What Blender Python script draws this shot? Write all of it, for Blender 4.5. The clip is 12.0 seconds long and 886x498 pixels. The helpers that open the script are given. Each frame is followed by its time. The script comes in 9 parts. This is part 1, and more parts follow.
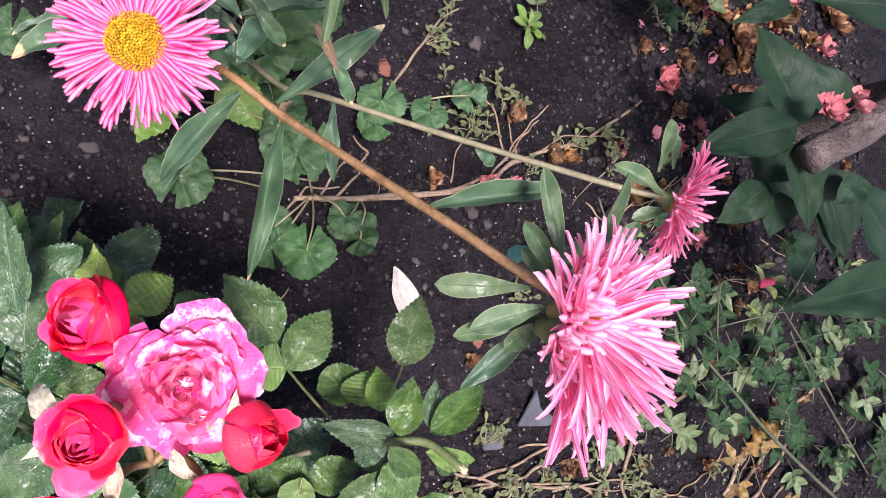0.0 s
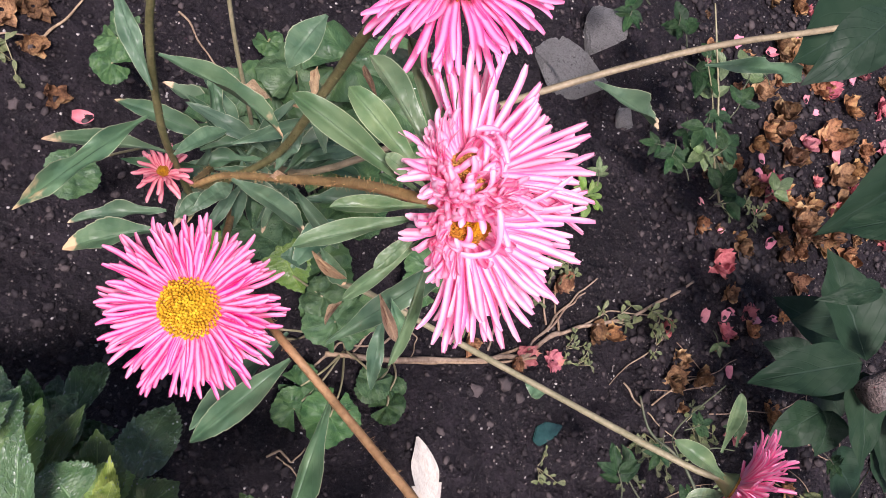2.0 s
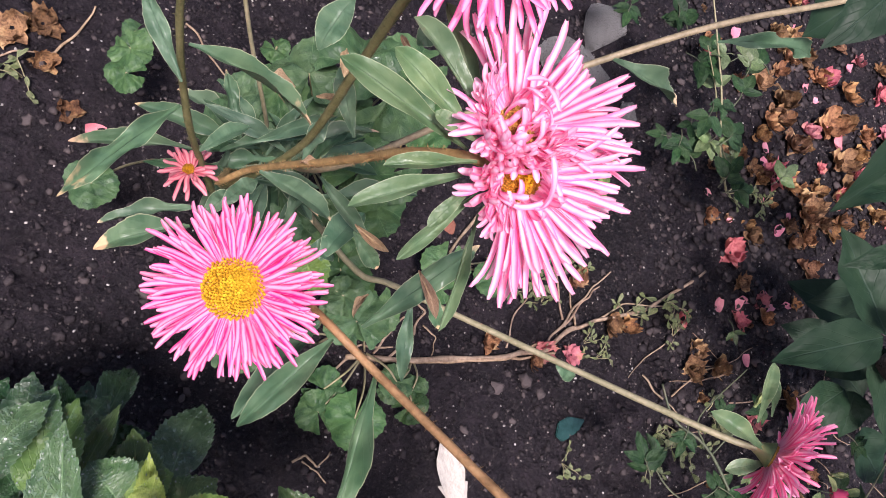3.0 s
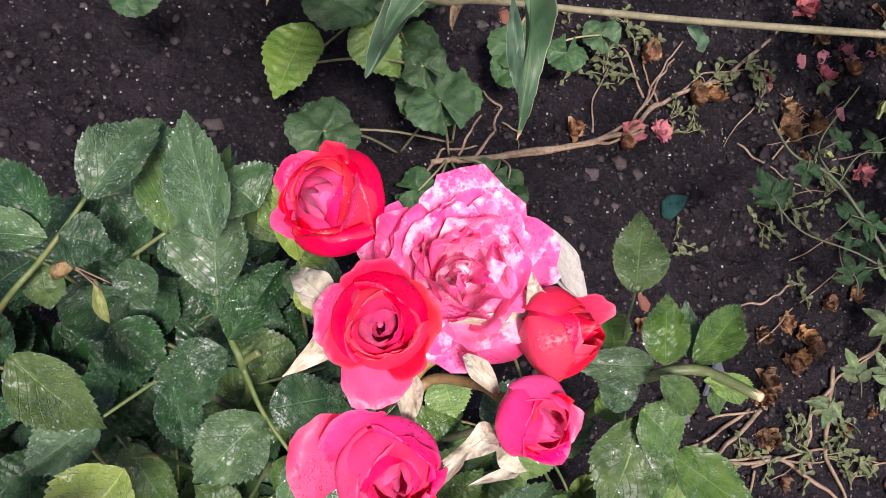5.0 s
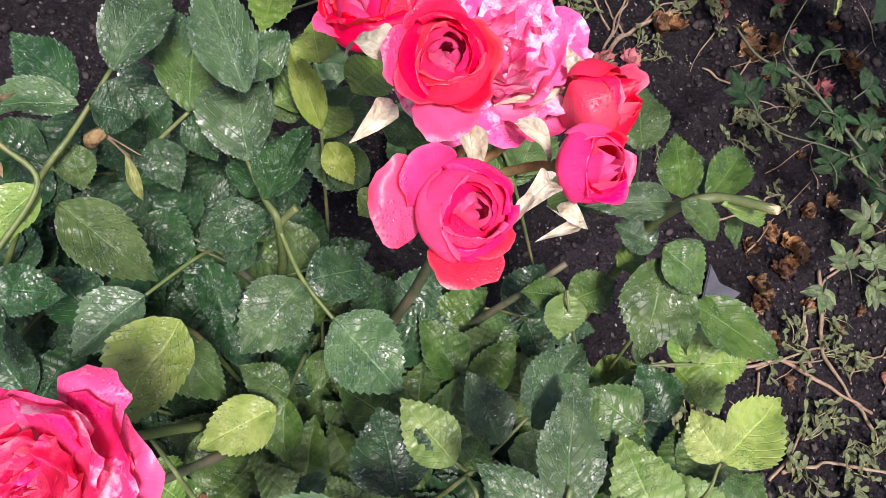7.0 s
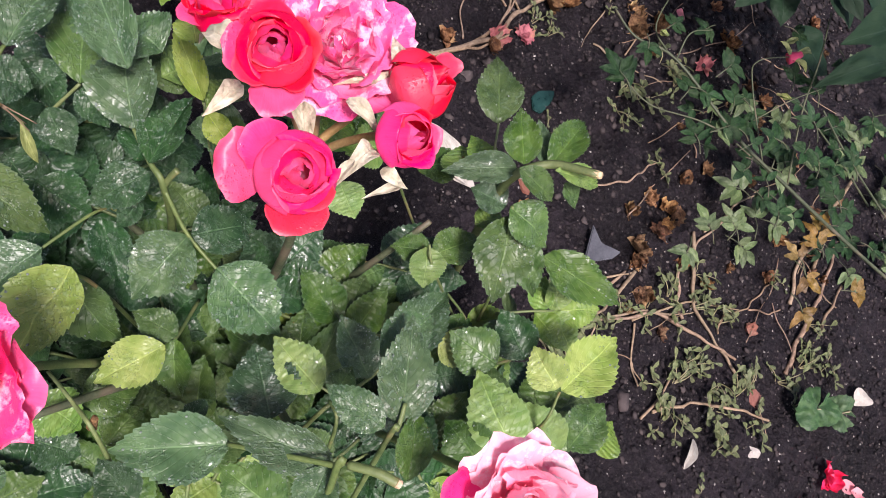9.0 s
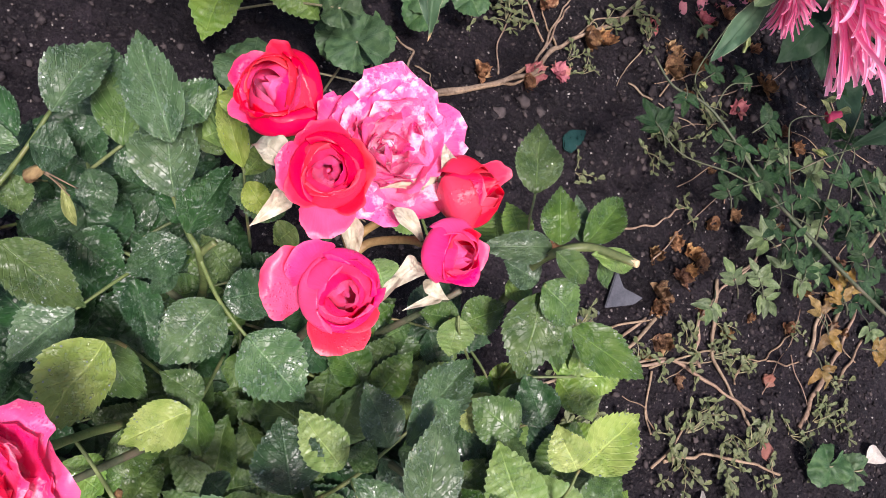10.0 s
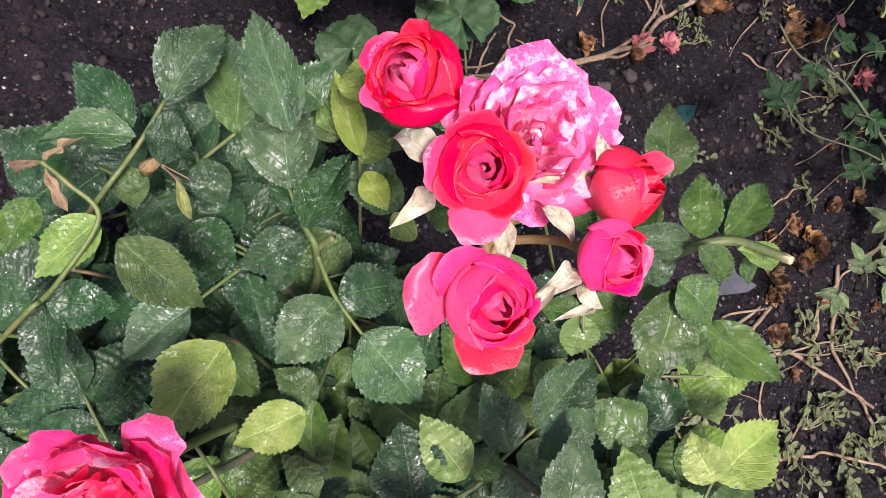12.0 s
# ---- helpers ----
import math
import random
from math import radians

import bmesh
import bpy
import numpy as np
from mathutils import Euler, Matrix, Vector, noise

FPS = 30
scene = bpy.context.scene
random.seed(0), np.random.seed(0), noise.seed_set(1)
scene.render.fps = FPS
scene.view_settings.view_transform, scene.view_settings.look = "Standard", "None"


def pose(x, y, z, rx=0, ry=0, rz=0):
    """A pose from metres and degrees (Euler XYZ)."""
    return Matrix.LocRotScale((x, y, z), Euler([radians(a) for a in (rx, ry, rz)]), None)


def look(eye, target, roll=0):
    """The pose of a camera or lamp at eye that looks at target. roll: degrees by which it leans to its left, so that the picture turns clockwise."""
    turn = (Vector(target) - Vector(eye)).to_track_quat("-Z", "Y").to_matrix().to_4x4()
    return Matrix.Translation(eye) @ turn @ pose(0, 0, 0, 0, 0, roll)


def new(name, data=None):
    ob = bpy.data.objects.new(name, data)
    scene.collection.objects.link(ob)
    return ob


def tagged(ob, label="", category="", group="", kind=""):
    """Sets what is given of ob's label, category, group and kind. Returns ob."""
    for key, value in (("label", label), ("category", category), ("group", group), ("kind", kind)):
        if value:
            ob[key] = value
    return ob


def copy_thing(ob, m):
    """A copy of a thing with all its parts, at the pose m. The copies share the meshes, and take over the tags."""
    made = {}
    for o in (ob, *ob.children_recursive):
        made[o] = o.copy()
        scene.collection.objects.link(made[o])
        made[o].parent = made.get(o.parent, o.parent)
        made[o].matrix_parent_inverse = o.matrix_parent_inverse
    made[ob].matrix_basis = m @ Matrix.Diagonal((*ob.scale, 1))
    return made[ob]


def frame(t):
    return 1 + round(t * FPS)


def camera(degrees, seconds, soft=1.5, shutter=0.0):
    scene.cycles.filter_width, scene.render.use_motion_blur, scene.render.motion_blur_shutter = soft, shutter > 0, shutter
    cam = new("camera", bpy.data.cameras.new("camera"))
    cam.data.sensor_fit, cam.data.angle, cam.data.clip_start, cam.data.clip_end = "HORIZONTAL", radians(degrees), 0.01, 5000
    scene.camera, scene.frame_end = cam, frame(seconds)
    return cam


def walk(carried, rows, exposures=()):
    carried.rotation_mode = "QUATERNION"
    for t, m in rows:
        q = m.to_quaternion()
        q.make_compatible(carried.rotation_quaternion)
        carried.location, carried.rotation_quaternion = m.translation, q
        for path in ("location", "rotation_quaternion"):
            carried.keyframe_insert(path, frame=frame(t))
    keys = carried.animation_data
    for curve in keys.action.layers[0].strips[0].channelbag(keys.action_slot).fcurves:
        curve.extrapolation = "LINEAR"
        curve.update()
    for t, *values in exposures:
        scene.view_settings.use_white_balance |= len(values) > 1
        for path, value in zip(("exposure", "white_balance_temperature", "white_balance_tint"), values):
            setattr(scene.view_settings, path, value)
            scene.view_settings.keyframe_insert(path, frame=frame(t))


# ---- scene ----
cam = camera(61.4, 12.0, soft=0.5)
PATH = [
    (0, (-0.017, 0.21, 0.621), (0.795, 0.554, -1.174), 74.1),
    (0.5, (-0.03, 0.237, 0.624), (0.74, 0.661, -1.172), 71.4),
    (1, (-0.033, 0.261, 0.609), (0.701, 0.716, -1.195), 71.6),
    (1.5, (-0.034, 0.278, 0.607), (0.691, 0.768, -1.191), 70.6),
    (2, (-0.04, 0.295, 0.605), (0.673, 0.813, -1.19), 70.5),
    (2.5, (-0.048, 0.298, 0.602), (0.644, 0.827, -1.199), 69.5),
    (3, (-0.049, 0.276, 0.598), (0.656, 0.84, -1.187), 65.4),
    (3.5, (-0.048, 0.236, 0.584), (0.656, 0.725, -1.223), 65.4),
    (3.7, (-0.05, 0.22, 0.576), (0.638, 0.688, -1.242), 64.1),
    (5.3, (-0.059, 0.153, 0.514), (0.61, 0.576, -1.322), 58.3),
    (5.5, (-0.057, 0.146, 0.513), (0.624, 0.57, -1.319), 58.2),
    (6, (-0.068, 0.129, 0.505), (0.611, 0.547, -1.329), 57.7),
    (6.5, (-0.075, 0.111, 0.502), (0.639, 0.575, -1.307), 54.5),
    (6.7, (-0.081, 0.105, 0.502), (0.663, 0.582, -1.293), 54.0),
    (8.3, (-0.087, 0.06, 0.512), (0.693, 0.514, -1.272), 49.9),
    (8.5, (-0.081, 0.057, 0.525), (0.734, 0.476, -1.252), 53.6),
    (9, (-0.072, 0.077, 0.556), (0.824, 0.445, -1.194), 61.7),
    (9.5, (-0.077, 0.097, 0.562), (0.824, 0.449, -1.189), 64.5),
    (10, (-0.079, 0.12, 0.558), (0.789, 0.463, -1.211), 66.1),
    (10.5, (-0.082, 0.131, 0.556), (0.757, 0.479, -1.226), 66.0),
    (11, (-0.08, 0.141, 0.554), (0.756, 0.496, -1.228), 65.5),
    (11.5, (-0.088, 0.136, 0.539), (0.672, 0.459, -1.283), 64.4),
    (12, (-0.091, 0.135, 0.527), (0.602, 0.421, -1.327), 65.5),
]
EXPOSURES = [(0, 1.60, 6250, 24), (0.7, 1.66, 6250, 24), (1.4, 1.6, 6350, 25), (2.3, 1.46, 6400, 25), (3, 1.54, 6400, 25), (3.7, 1.66, 6400, 25), (5.3, 1.18, 6500, 22), (5.8, 1.24, 6500, 22), (6.5, 1.32, 6500, 22), (8.3, 1.25, 6500, 22), (9.5, 1.34, 6500, 22), (12, 1.34, 6500, 22)]
walk(cam, [(t, look(eye, target, roll)) for t, eye, target, roll in PATH], EXPOSURES)

# ---- light ----
world = bpy.data.worlds.new("overcast_sky")
scene.world = world
world.use_nodes = True
sky = world.node_tree.nodes.new("ShaderNodeTexSky")
sky.sky_type = "NISHITA"
sky.sun_disc = False
sky.sun_elevation = radians(58)
sky.sun_rotation = radians(200)
sky.air_density, sky.dust_density, sky.ozone_density = 1.0, 4.0, 1.0
world.node_tree.links.new(sky.outputs[0], world.node_tree.nodes["Background"].inputs[0])
world.node_tree.nodes["Background"].inputs[1].default_value = 0.066
sun = new("sun", bpy.data.lights.new("sun", "SUN"))
sun.data.energy, sun.data.angle, sun.data.color = 2.75, radians(12), (1.0, 0.97, 0.92)
sun.matrix_basis = look((-0.3, -0.55, 2.0), (0, 0, 0))

# ---- materials ----
MATS = {}


class Net:
    """A small builder for a node material."""

    def __init__(self, name):
        self.mat = bpy.data.materials.new(name)
        self.mat.use_nodes = True
        self.tree = self.mat.node_tree
        self.bsdf = self.tree.nodes["Principled BSDF"]
        self.out = self.tree.nodes["Material Output"]

    def node(self, kind, **inputs):
        n = self.tree.nodes.new("ShaderNode" + kind)
        for key, value in inputs.items():
            self.set(n, key.replace("_", " "), value)
        return n

    def set(self, n, key, value):
        sock = n.inputs[int(key[1:])] if key[0] == "i" and key[1:].isdigit() else n.inputs[key]
        if isinstance(value, bpy.types.NodeSocket):
            self.tree.links.new(value, sock)
        else:
            sock.default_value = value

    def noise(self, co, scale, detail=4.0, rough=0.55):
        return self.node("TexNoise", Vector=co, Scale=scale, Detail=detail, Roughness=rough).outputs[0]

    def cells(self, co, scale, feature="F1"):
        n = self.tree.nodes.new("ShaderNodeTexVoronoi")
        n.feature = feature
        self.set(n, "Vector", co)
        self.set(n, "Scale", scale)
        return n.outputs[0]

    def ramp(self, fac, stops):
        n = self.tree.nodes.new("ShaderNodeValToRGB")
        e = n.color_ramp.elements
        while len(e) < len(stops):
            e.new(0.5)
        for el, (at, c) in zip(e, stops):
            el.position = at
            el.color = (*c, 1) if isinstance(c, tuple) else (c, c, c, 1)
        self.set(n, "Fac", fac)
        return n.outputs[0]

    def math(self, op, a, b=0.5, clamp=False):
        n = self.tree.nodes.new("ShaderNodeMath")
        n.operation, n.use_clamp = op, clamp
        self.set(n, "i0", a)
        self.set(n, "i1", b)
        return n.outputs[0]

    def mix(self, fac, a, b, blend="MIX"):
        n = self.tree.nodes.new("ShaderNodeMix")
        n.data_type, n.blend_type = "RGBA", blend
        for key, value in (("i0", fac), ("i6", a), ("i7", b)):
            if isinstance(value, tuple) and len(value) == 3:
                value = (*value, 1)
            self.set(n, key, value)
        return n.outputs[2]

    def vary(self, colour, hue=0.02, sat=0.15, val=0.3):
        """Shift a colour a little from object to object."""
        rnd = self.node("ObjectInfo").outputs["Random"]
        h = self.math("MULTIPLY_ADD", rnd, hue)
        h.node.inputs[2].default_value = 0.5 - hue / 2
        r2 = self.math("FRACT", self.math("MULTIPLY", rnd, 7.31))
        v = self.math("MULTIPLY_ADD", r2, val)
        v.node.inputs[2].default_value = 1 - val / 2
        r3 = self.math("FRACT", self.math("MULTIPLY", rnd, 13.7))
        s = self.math("MULTIPLY_ADD", r3, sat)
        s.node.inputs[2].default_value = 1 - sat / 2
        return self.node("HueSaturation", Hue=h, Saturation=s, Value=v, Color=colour).outputs[0]

    def bump(self, height, strength=0.5, distance=0.001, normal=None):
        n = self.node("Bump", Height=height, Strength=strength, Distance=distance)
        if normal is not None:
            self.set(n, "Normal", normal)
        return n.outputs[0]

    def done(self, colour, rough=0.5, normal=None, clear=0.0, translucent=0.0, spec=0.5, back=None):
        self.set(self.bsdf, "Base Color", colour if not isinstance(colour, tuple) else (*colour, 1))
        self.set(self.bsdf, "Roughness", rough)
        self.set(self.bsdf, "Specular IOR Level", spec)
        if normal is not None:
            self.set(self.bsdf, "Normal", normal)
        if clear:
            self.set(self.bsdf, "Coat Weight", clear)
            self.set(self.bsdf, "Coat Roughness", 0.12)
        if translucent:
            t = self.node("BsdfTranslucent", Color=back if back is not None else colour)
            m = self.node("MixShader", Fac=translucent, i1=self.bsdf.outputs[0], i2=t.outputs[0])
            self.tree.links.new(m.outputs[0], self.out.inputs[0])
        MATS[self.mat.name] = self.mat
        return self.mat


def uv_of(n):
    s = n.node("SeparateXYZ", Vector=n.node("TexCoord").outputs["UV"])
    return s.outputs[0], s.outputs[1]


def leaf_material(name, dark, light, wet=0.5, veins=9.0, vein_colour=None, hue=0.02, val=0.35, rim=None, rough=0.46, tip=None, spec=0.30, tone=(0.92, 0.90, 0.76), side_veins=0.55, slim=0.6):
    """Leaf skin: mottled green, pale side veins and midrib, beads of water where wet, their glint partly coloured in.
    """
    dark, light = (tuple(a * b for a, b in zip(c, tone)) for c in (dark, light))
    n = Net(name)
    u, v = uv_of(n)
    co = n.node("TexCoord").outputs["Object"]
    wide = n.node("Mapping", Vector=co, Scale=(slim, 1.0, slim)).outputs[0]
    shift = n.math("MULTIPLY", n.node("ObjectInfo").outputs["Random"], 37.0)
    wide = n.node("VectorMath", i0=wide, i1=n.node("CombineXYZ", X=shift, Y=shift, Z=0.0).outputs[0]).outputs[0]
    base = n.mix(n.ramp(n.noise(wide, 4.0, 6.0), [(0.35, 0.0), (0.68, 1.0)]), dark, light)
    side = n.math("ABSOLUTE", n.math("SUBTRACT", u, 0.5))
    phase = n.math("SUBTRACT", n.math("MULTIPLY", v, veins), n.math("MULTIPLY", side, veins * 0.75))
    wave = n.math("ABSOLUTE", n.math("SUBTRACT", n.math("FRACT", phase), 0.5))
    vein = n.ramp(wave, [(0.0, 1.0), (0.07, 0.0)])
    rib = n.ramp(side, [(0.006, 1.0), (0.026, 0.0)])
    fine = n.cells(wide, 16.0, "DISTANCE_TO_EDGE")
    net = n.ramp(fine, [(0.0, 1.0), (0.12, 0.0)])
    lines = n.math("MAXIMUM", n.math("MULTIPLY", vein, side_veins), rib)
    lines = n.math("MAXIMUM", lines, n.math("MULTIPLY", net, 0.06))
    pale = vein_colour or tuple(min(1.0, c * 1.5 + 0.01) for c in light)
    colour = n.mix(n.math("MULTIPLY", lines, 0.6), base, pale)
    if rim:
        colour = n.mix(n.ramp(side, [(0.468, 0.0), (0.496, 0.5)]), colour, rim)
    if tip:
        spot = n.math("ADD", n.math("MULTIPLY", n.noise(wide, 4.0), 0.6), v)
        colour = n.mix(n.ramp(n.math("SUBTRACT", spot, 0.3), [(0.90, 0.0), (0.95, 1.0)]), colour, tip)
    colour = n.vary(colour, hue, 0.2, val)
    n1 = n.bump(n.math("SUBTRACT", 0.0, n.math("MAXIMUM", n.math("MULTIPLY", vein, min(1.0, side_veins * 1.8)), rib)), 0.5, 0.0006)
    n1 = n.bump(n.noise(wide, 6.0, 2.0), 0.4, 0.0022, n1)
    n1 = n.bump(n.cells(wide, 8.0), 0.25, 0.0016, n1)
    gloss = n.ramp(n.noise(wide, 3.0), [(0.3, rough - 0.16), (0.7, rough + 0.06)])
    if wet:
        mask = n.ramp(n.noise(wide, 2.6, 3.0), [(0.52 - 0.12 * wet, 0.0), (0.66 - 0.12 * wet, 1.0)])
        drops = n.ramp(n.noise(wide, 27.0, 1.5, 0.5), [(0.54, 0.0), (0.60, 1.0)])
        drops2 = n.ramp(n.cells(wide, 34.0), [(0.12, 1.0), (0.34, 0.0)])
        bead = n.math("MULTIPLY", n.math("MAXIMUM", drops, drops2), mask)
        damp = n.math("MAXIMUM", bead, n.ramp(n.math("ADD", side, n.math("MULTIPLY", n.noise(wide, 14.0), 0.12)), [(0.525, 0.0), (0.56, 0.7)]))
        # pale tint on beads and margin stands in for the sky they reflect
        colour = n.mix(n.math("MULTIPLY", damp, 0.17 * wet), colour, (0.30, 0.40, 0.33))
        gloss = n.mix(bead, gloss, (0.16, 0.16, 0.16))
        n.set(n.bsdf, "Coat Weight", n.math("MULTIPLY", bead, 1.0))
        n.set(n.bsdf, "Coat Roughness", 0.07)
        n.set(n.bsdf, "Coat Normal", n.bump(bead, 1.0, 0.0016, n1))
        n1 = n.bump(bead, 0.6, 0.0007, n1)
    return n.done(colour, gloss, n1, translucent=0.10, back=n.mix(0.5, colour, light), clear=0.0, spec=spec)


def petal_material(name, edge, middle, base, mottle=0.0, white=(0.95, 0.72, 0.8), bead=0.0, back=None, translucent=0.24):
    """Rose petal: pigment that runs from the claw to the rim, fine lengthwise streaks, beads of water; mottle also
    paints highlights.
    """
    n = Net(name)
    u, v = uv_of(n)
    co = n.node("TexCoord").outputs["Object"]
    shift = n.math("MULTIPLY", n.node("ObjectInfo").outputs["Random"], 1.7)
    co2 = n.node("VectorMath", i0=co, i1=n.node("CombineXYZ", X=shift, Y=shift, Z=shift).outputs[0]).outputs[0]
    wob = n.math("ADD", v, n.math("MULTIPLY", n.math("SUBTRACT", n.noise(co2, 90.0, 3.0), 0.5), 0.35))
    colour = n.ramp(wob, [(0.05, base), (0.45, middle), (0.95, edge)])
    streak = n.noise(n.node("CombineXYZ", X=n.math("MULTIPLY", u, 42.0), Y=n.math("MULTIPLY", v, 2.5), Z=shift).outputs[0], 1.0, 3.0)
    colour = n.mix(n.ramp(streak, [(0.4, 0.0), (0.75, 0.35)]), colour, middle)
    colour = n.mix(n.ramp(n.math("ADD", v, n.math("MULTIPLY", n.math("SUBTRACT", n.noise(co2, 160.0, 3.0), 0.5), 0.12)), [(0.93, 0.0), (0.99, 0.14)]), colour, (0.92, 0.36, 0.46))
    if mottle:
        # pale patches: mottled pigment, plus whitish fold highlights put into the colour
        patch = n.noise(co2, 75.0, 5.0, 0.65)
        flecks = n.noise(co2, 420.0, 3.0)
        fac = n.math("ADD", patch, n.math("MULTIPLY", n.math("SUBTRACT", flecks, 0.5), 0.3))
        colour = n.mix(n.ramp(fac, [(0.56 - 0.16 * mottle, 0.0), (0.66 - 0.1 * mottle, 1.0)]), colour, white)
    colour = n.vary(colour, 0.012, 0.1, 0.16)
    nb = n.bump(streak, 0.25, 0.0006)
    nb = n.bump(n.noise(co2, 260.0, 3.0), 0.3, 0.0008, nb)
    rough = 0.38
    if bead:
        drops = n.ramp(n.cells(co2, 900.0), [(0.1, 1.0), (0.4, 0.0)])
        mask = n.ramp(n.noise(co2, 60.0), [(0.48, 0.0), (0.58, 1.0)])
        d = n.math("MULTIPLY", drops, n.math("MULTIPLY", mask, bead))
        nb = n.bump(d, 0.7, 0.0004, nb)
        rough = n.mix(d, (0.36, 0.36, 0.36), (0.08, 0.08, 0.08))
    return n.done(colour, rough, nb, translucent=translucent, spec=0.38)


def ray_material(name, edge, middle, tip=0.15):
    """Aster ray: pale middle, deeper rolled margins, paler towards the claw; tip: strength of the highlight coloured
    into the end.
    """
    n = Net(name)
    u, v = uv_of(n)
    co = n.node("TexCoord").outputs["Object"]
    side = n.math("ABSOLUTE", n.math("SUBTRACT", u, 0.5))
    wob = n.math("ADD", side, n.math("MULTIPLY", n.math("SUBTRACT", n.noise(co, 9.0), 0.5), 0.2))
    colour = n.ramp(wob, [(0.14, middle), (0.40, edge)])
    colour = n.mix(n.ramp(v, [(0.0, 0.45), (0.3, 0.0)]), colour, tuple(min(1, c * 1.1 + 0.05) for c in middle))
    # whitish end of the ray: a highlight painted into the colour
    colour = n.mix(n.ramp(n.math("ADD", v, n.math("MULTIPLY", n.math("SUBTRACT", n.noise(co, 2.0), 0.5), 0.5)), [(0.72, 0.0), (1.05, tip)]), colour, tuple(0.35 * c + 0.60 for c in middle))
    colour = n.vary(colour, 0.015, 0.2, 0.22)
    line = n.noise(n.node("CombineXYZ", X=n.math("MULTIPLY", u, 12.0), Y=n.math("MULTIPLY", v, 1.5), Z=0.0).outputs[0], 1.0)
    return n.done(colour, 0.5, n.bump(line, 0.4, 0.0004), translucent=0.5, spec=0.35)


def grain_material(name, a, b, scale=60.0, rough=0.8, bump=0.5, dist=0.002, stain=None, spec=0.4, fine=4.0, translucent=0.0, val=0.25):
    """Plain rough matter in two tones at two scales."""
    n = Net(name)
    co = n.node("TexCoord").outputs["Object"]
    big = n.noise(co, scale, 5.0)
    small = n.noise(co, scale * fine, 4.0, 0.65)
    colour = n.mix(n.ramp(n.math("ADD", n.math("MULTIPLY", big, 0.6), n.math("MULTIPLY", small, 0.4)), [(0.36, 0.0), (0.64, 1.0)]), a, b)
    if stain:
        colour = n.mix(n.ramp(n.noise(co, scale * 0.45, 4.0), [(0.55, 0.0), (0.68, 1.0)]), colour, stain)
    colour = n.vary(colour, 0.02, 0.15, val)
    nb = n.bump(small, bump, dist, n.bump(big, bump, dist * 2.5))
    return n.done(colour, rough, nb, spec=spec, translucent=translucent)


def soil_material():
    n = Net("soil")
    co = n.node("TexCoord").outputs["Object"]
    big = n.noise(co, 7.0, 6.0, 0.6)
    mid = n.noise(co, 60.0, 6.0, 0.65)
    tiny = n.noise(co, 420.0, 5.0, 0.7)
    crumbs = n.cells(co, 170.0)
    tone = n.math("ADD", n.math("MULTIPLY", big, 0.5), n.math("MULTIPLY", mid, 0.5))
    colour = n.ramp(tone, [(0.32, (0.0034, 0.0024, 0.0034)), (0.5, (0.0090, 0.0064, 0.0090)), (0.68, (0.027, 0.0200, 0.026))])
    colour = n.mix(n.ramp(tiny, [(0.53, 0.0), (0.74, 0.65)]), colour, (0.066, 0.055, 0.056))
    grit = n.ramp(n.cells(co, 260.0), [(0.05, 1.0), (0.12, 0.0)])
    pick = n.ramp(n.noise(co, 130.0, 1.0), [(0.52, 0.0), (0.60, 1.0)])
    colour = n.mix(n.math("MULTIPLY", n.math("MULTIPLY", grit, pick), 0.7), colour, (0.34, 0.32, 0.30))
    nb = n.bump(tiny, 1.0, 0.0026, n.bump(crumbs, 1.0, 0.0040, n.bump(mid, 1.0, 0.011)))
    return n.done(colour, n.ramp(mid, [(0.35, 0.42), (0.65, 0.85)]), nb, spec=0.20)


SOIL = soil_material()


def clod_material(name, stops):
    """Soil crumbs, each of its own tone."""
    n = Net(name)
    co = n.node("TexCoord").outputs["Object"]
    pick = n.node("NewGeometry").outputs["Random Per Island"]
    base = n.ramp(pick, stops)
    colour = n.mix(n.ramp(n.noise(co, 420.0, 4.0), [(0.4, 0.0), (0.7, 0.4)]), base, (0.034, 0.028, 0.030))
    return n.done(colour, 0.75, n.bump(n.noise(co, 700.0, 4.0), 0.8, 0.0008), spec=0.2)


CLOD = clod_material("clod", [(0.0, (0.0045, 0.0034, 0.0045)), (0.6, (0.016, 0.0122, 0.014)), (1.0, (0.062, 0.049, 0.048))])
GRIT = clod_material("grit", [(0.0, (0.010, 0.008, 0.009)), (0.55, (0.03, 0.024, 0.025)), (0.85, (0.10, 0.085, 0.08)), (1.0, (0.36, 0.34, 0.32))])
PEBBLE = grain_material("pebble", (0.036, 0.027, 0.027), (0.078, 0.060, 0.058), 120, 0.7, 0.4, 0.0006)
ROCK = grain_material("grey_rock", (0.17, 0.165, 0.16), (0.46, 0.45, 0.44), 45, 0.85, 0.7, 0.002, stain=(0.10, 0.095, 0.09))
BRICK = grain_material("brick_chip", (0.20, 0.075, 0.05), (0.32, 0.14, 0.10), 150, 0.85, 0.5, 0.001)
WHITE = grain_material("dry_white_petal", (0.30, 0.27, 0.24), (0.46, 0.43, 0.39), 6, 0.6, 0.4, 0.0005, stain=(0.36, 0.30, 0.25), translucent=0.2)
DRY_LEAF = grain_material("dry_leaf", (0.30, 0.18, 0.10), (0.52, 0.38, 0.24), 7, 0.7, 0.5, 0.001, stain=(0.18, 0.09, 0.05), translucent=0.25, val=0.4)
CROCK = grain_material("crock", (0.045, 0.047, 0.056), (0.085, 0.088, 0.10), 90, 0.35, 0.2, 0.0004)
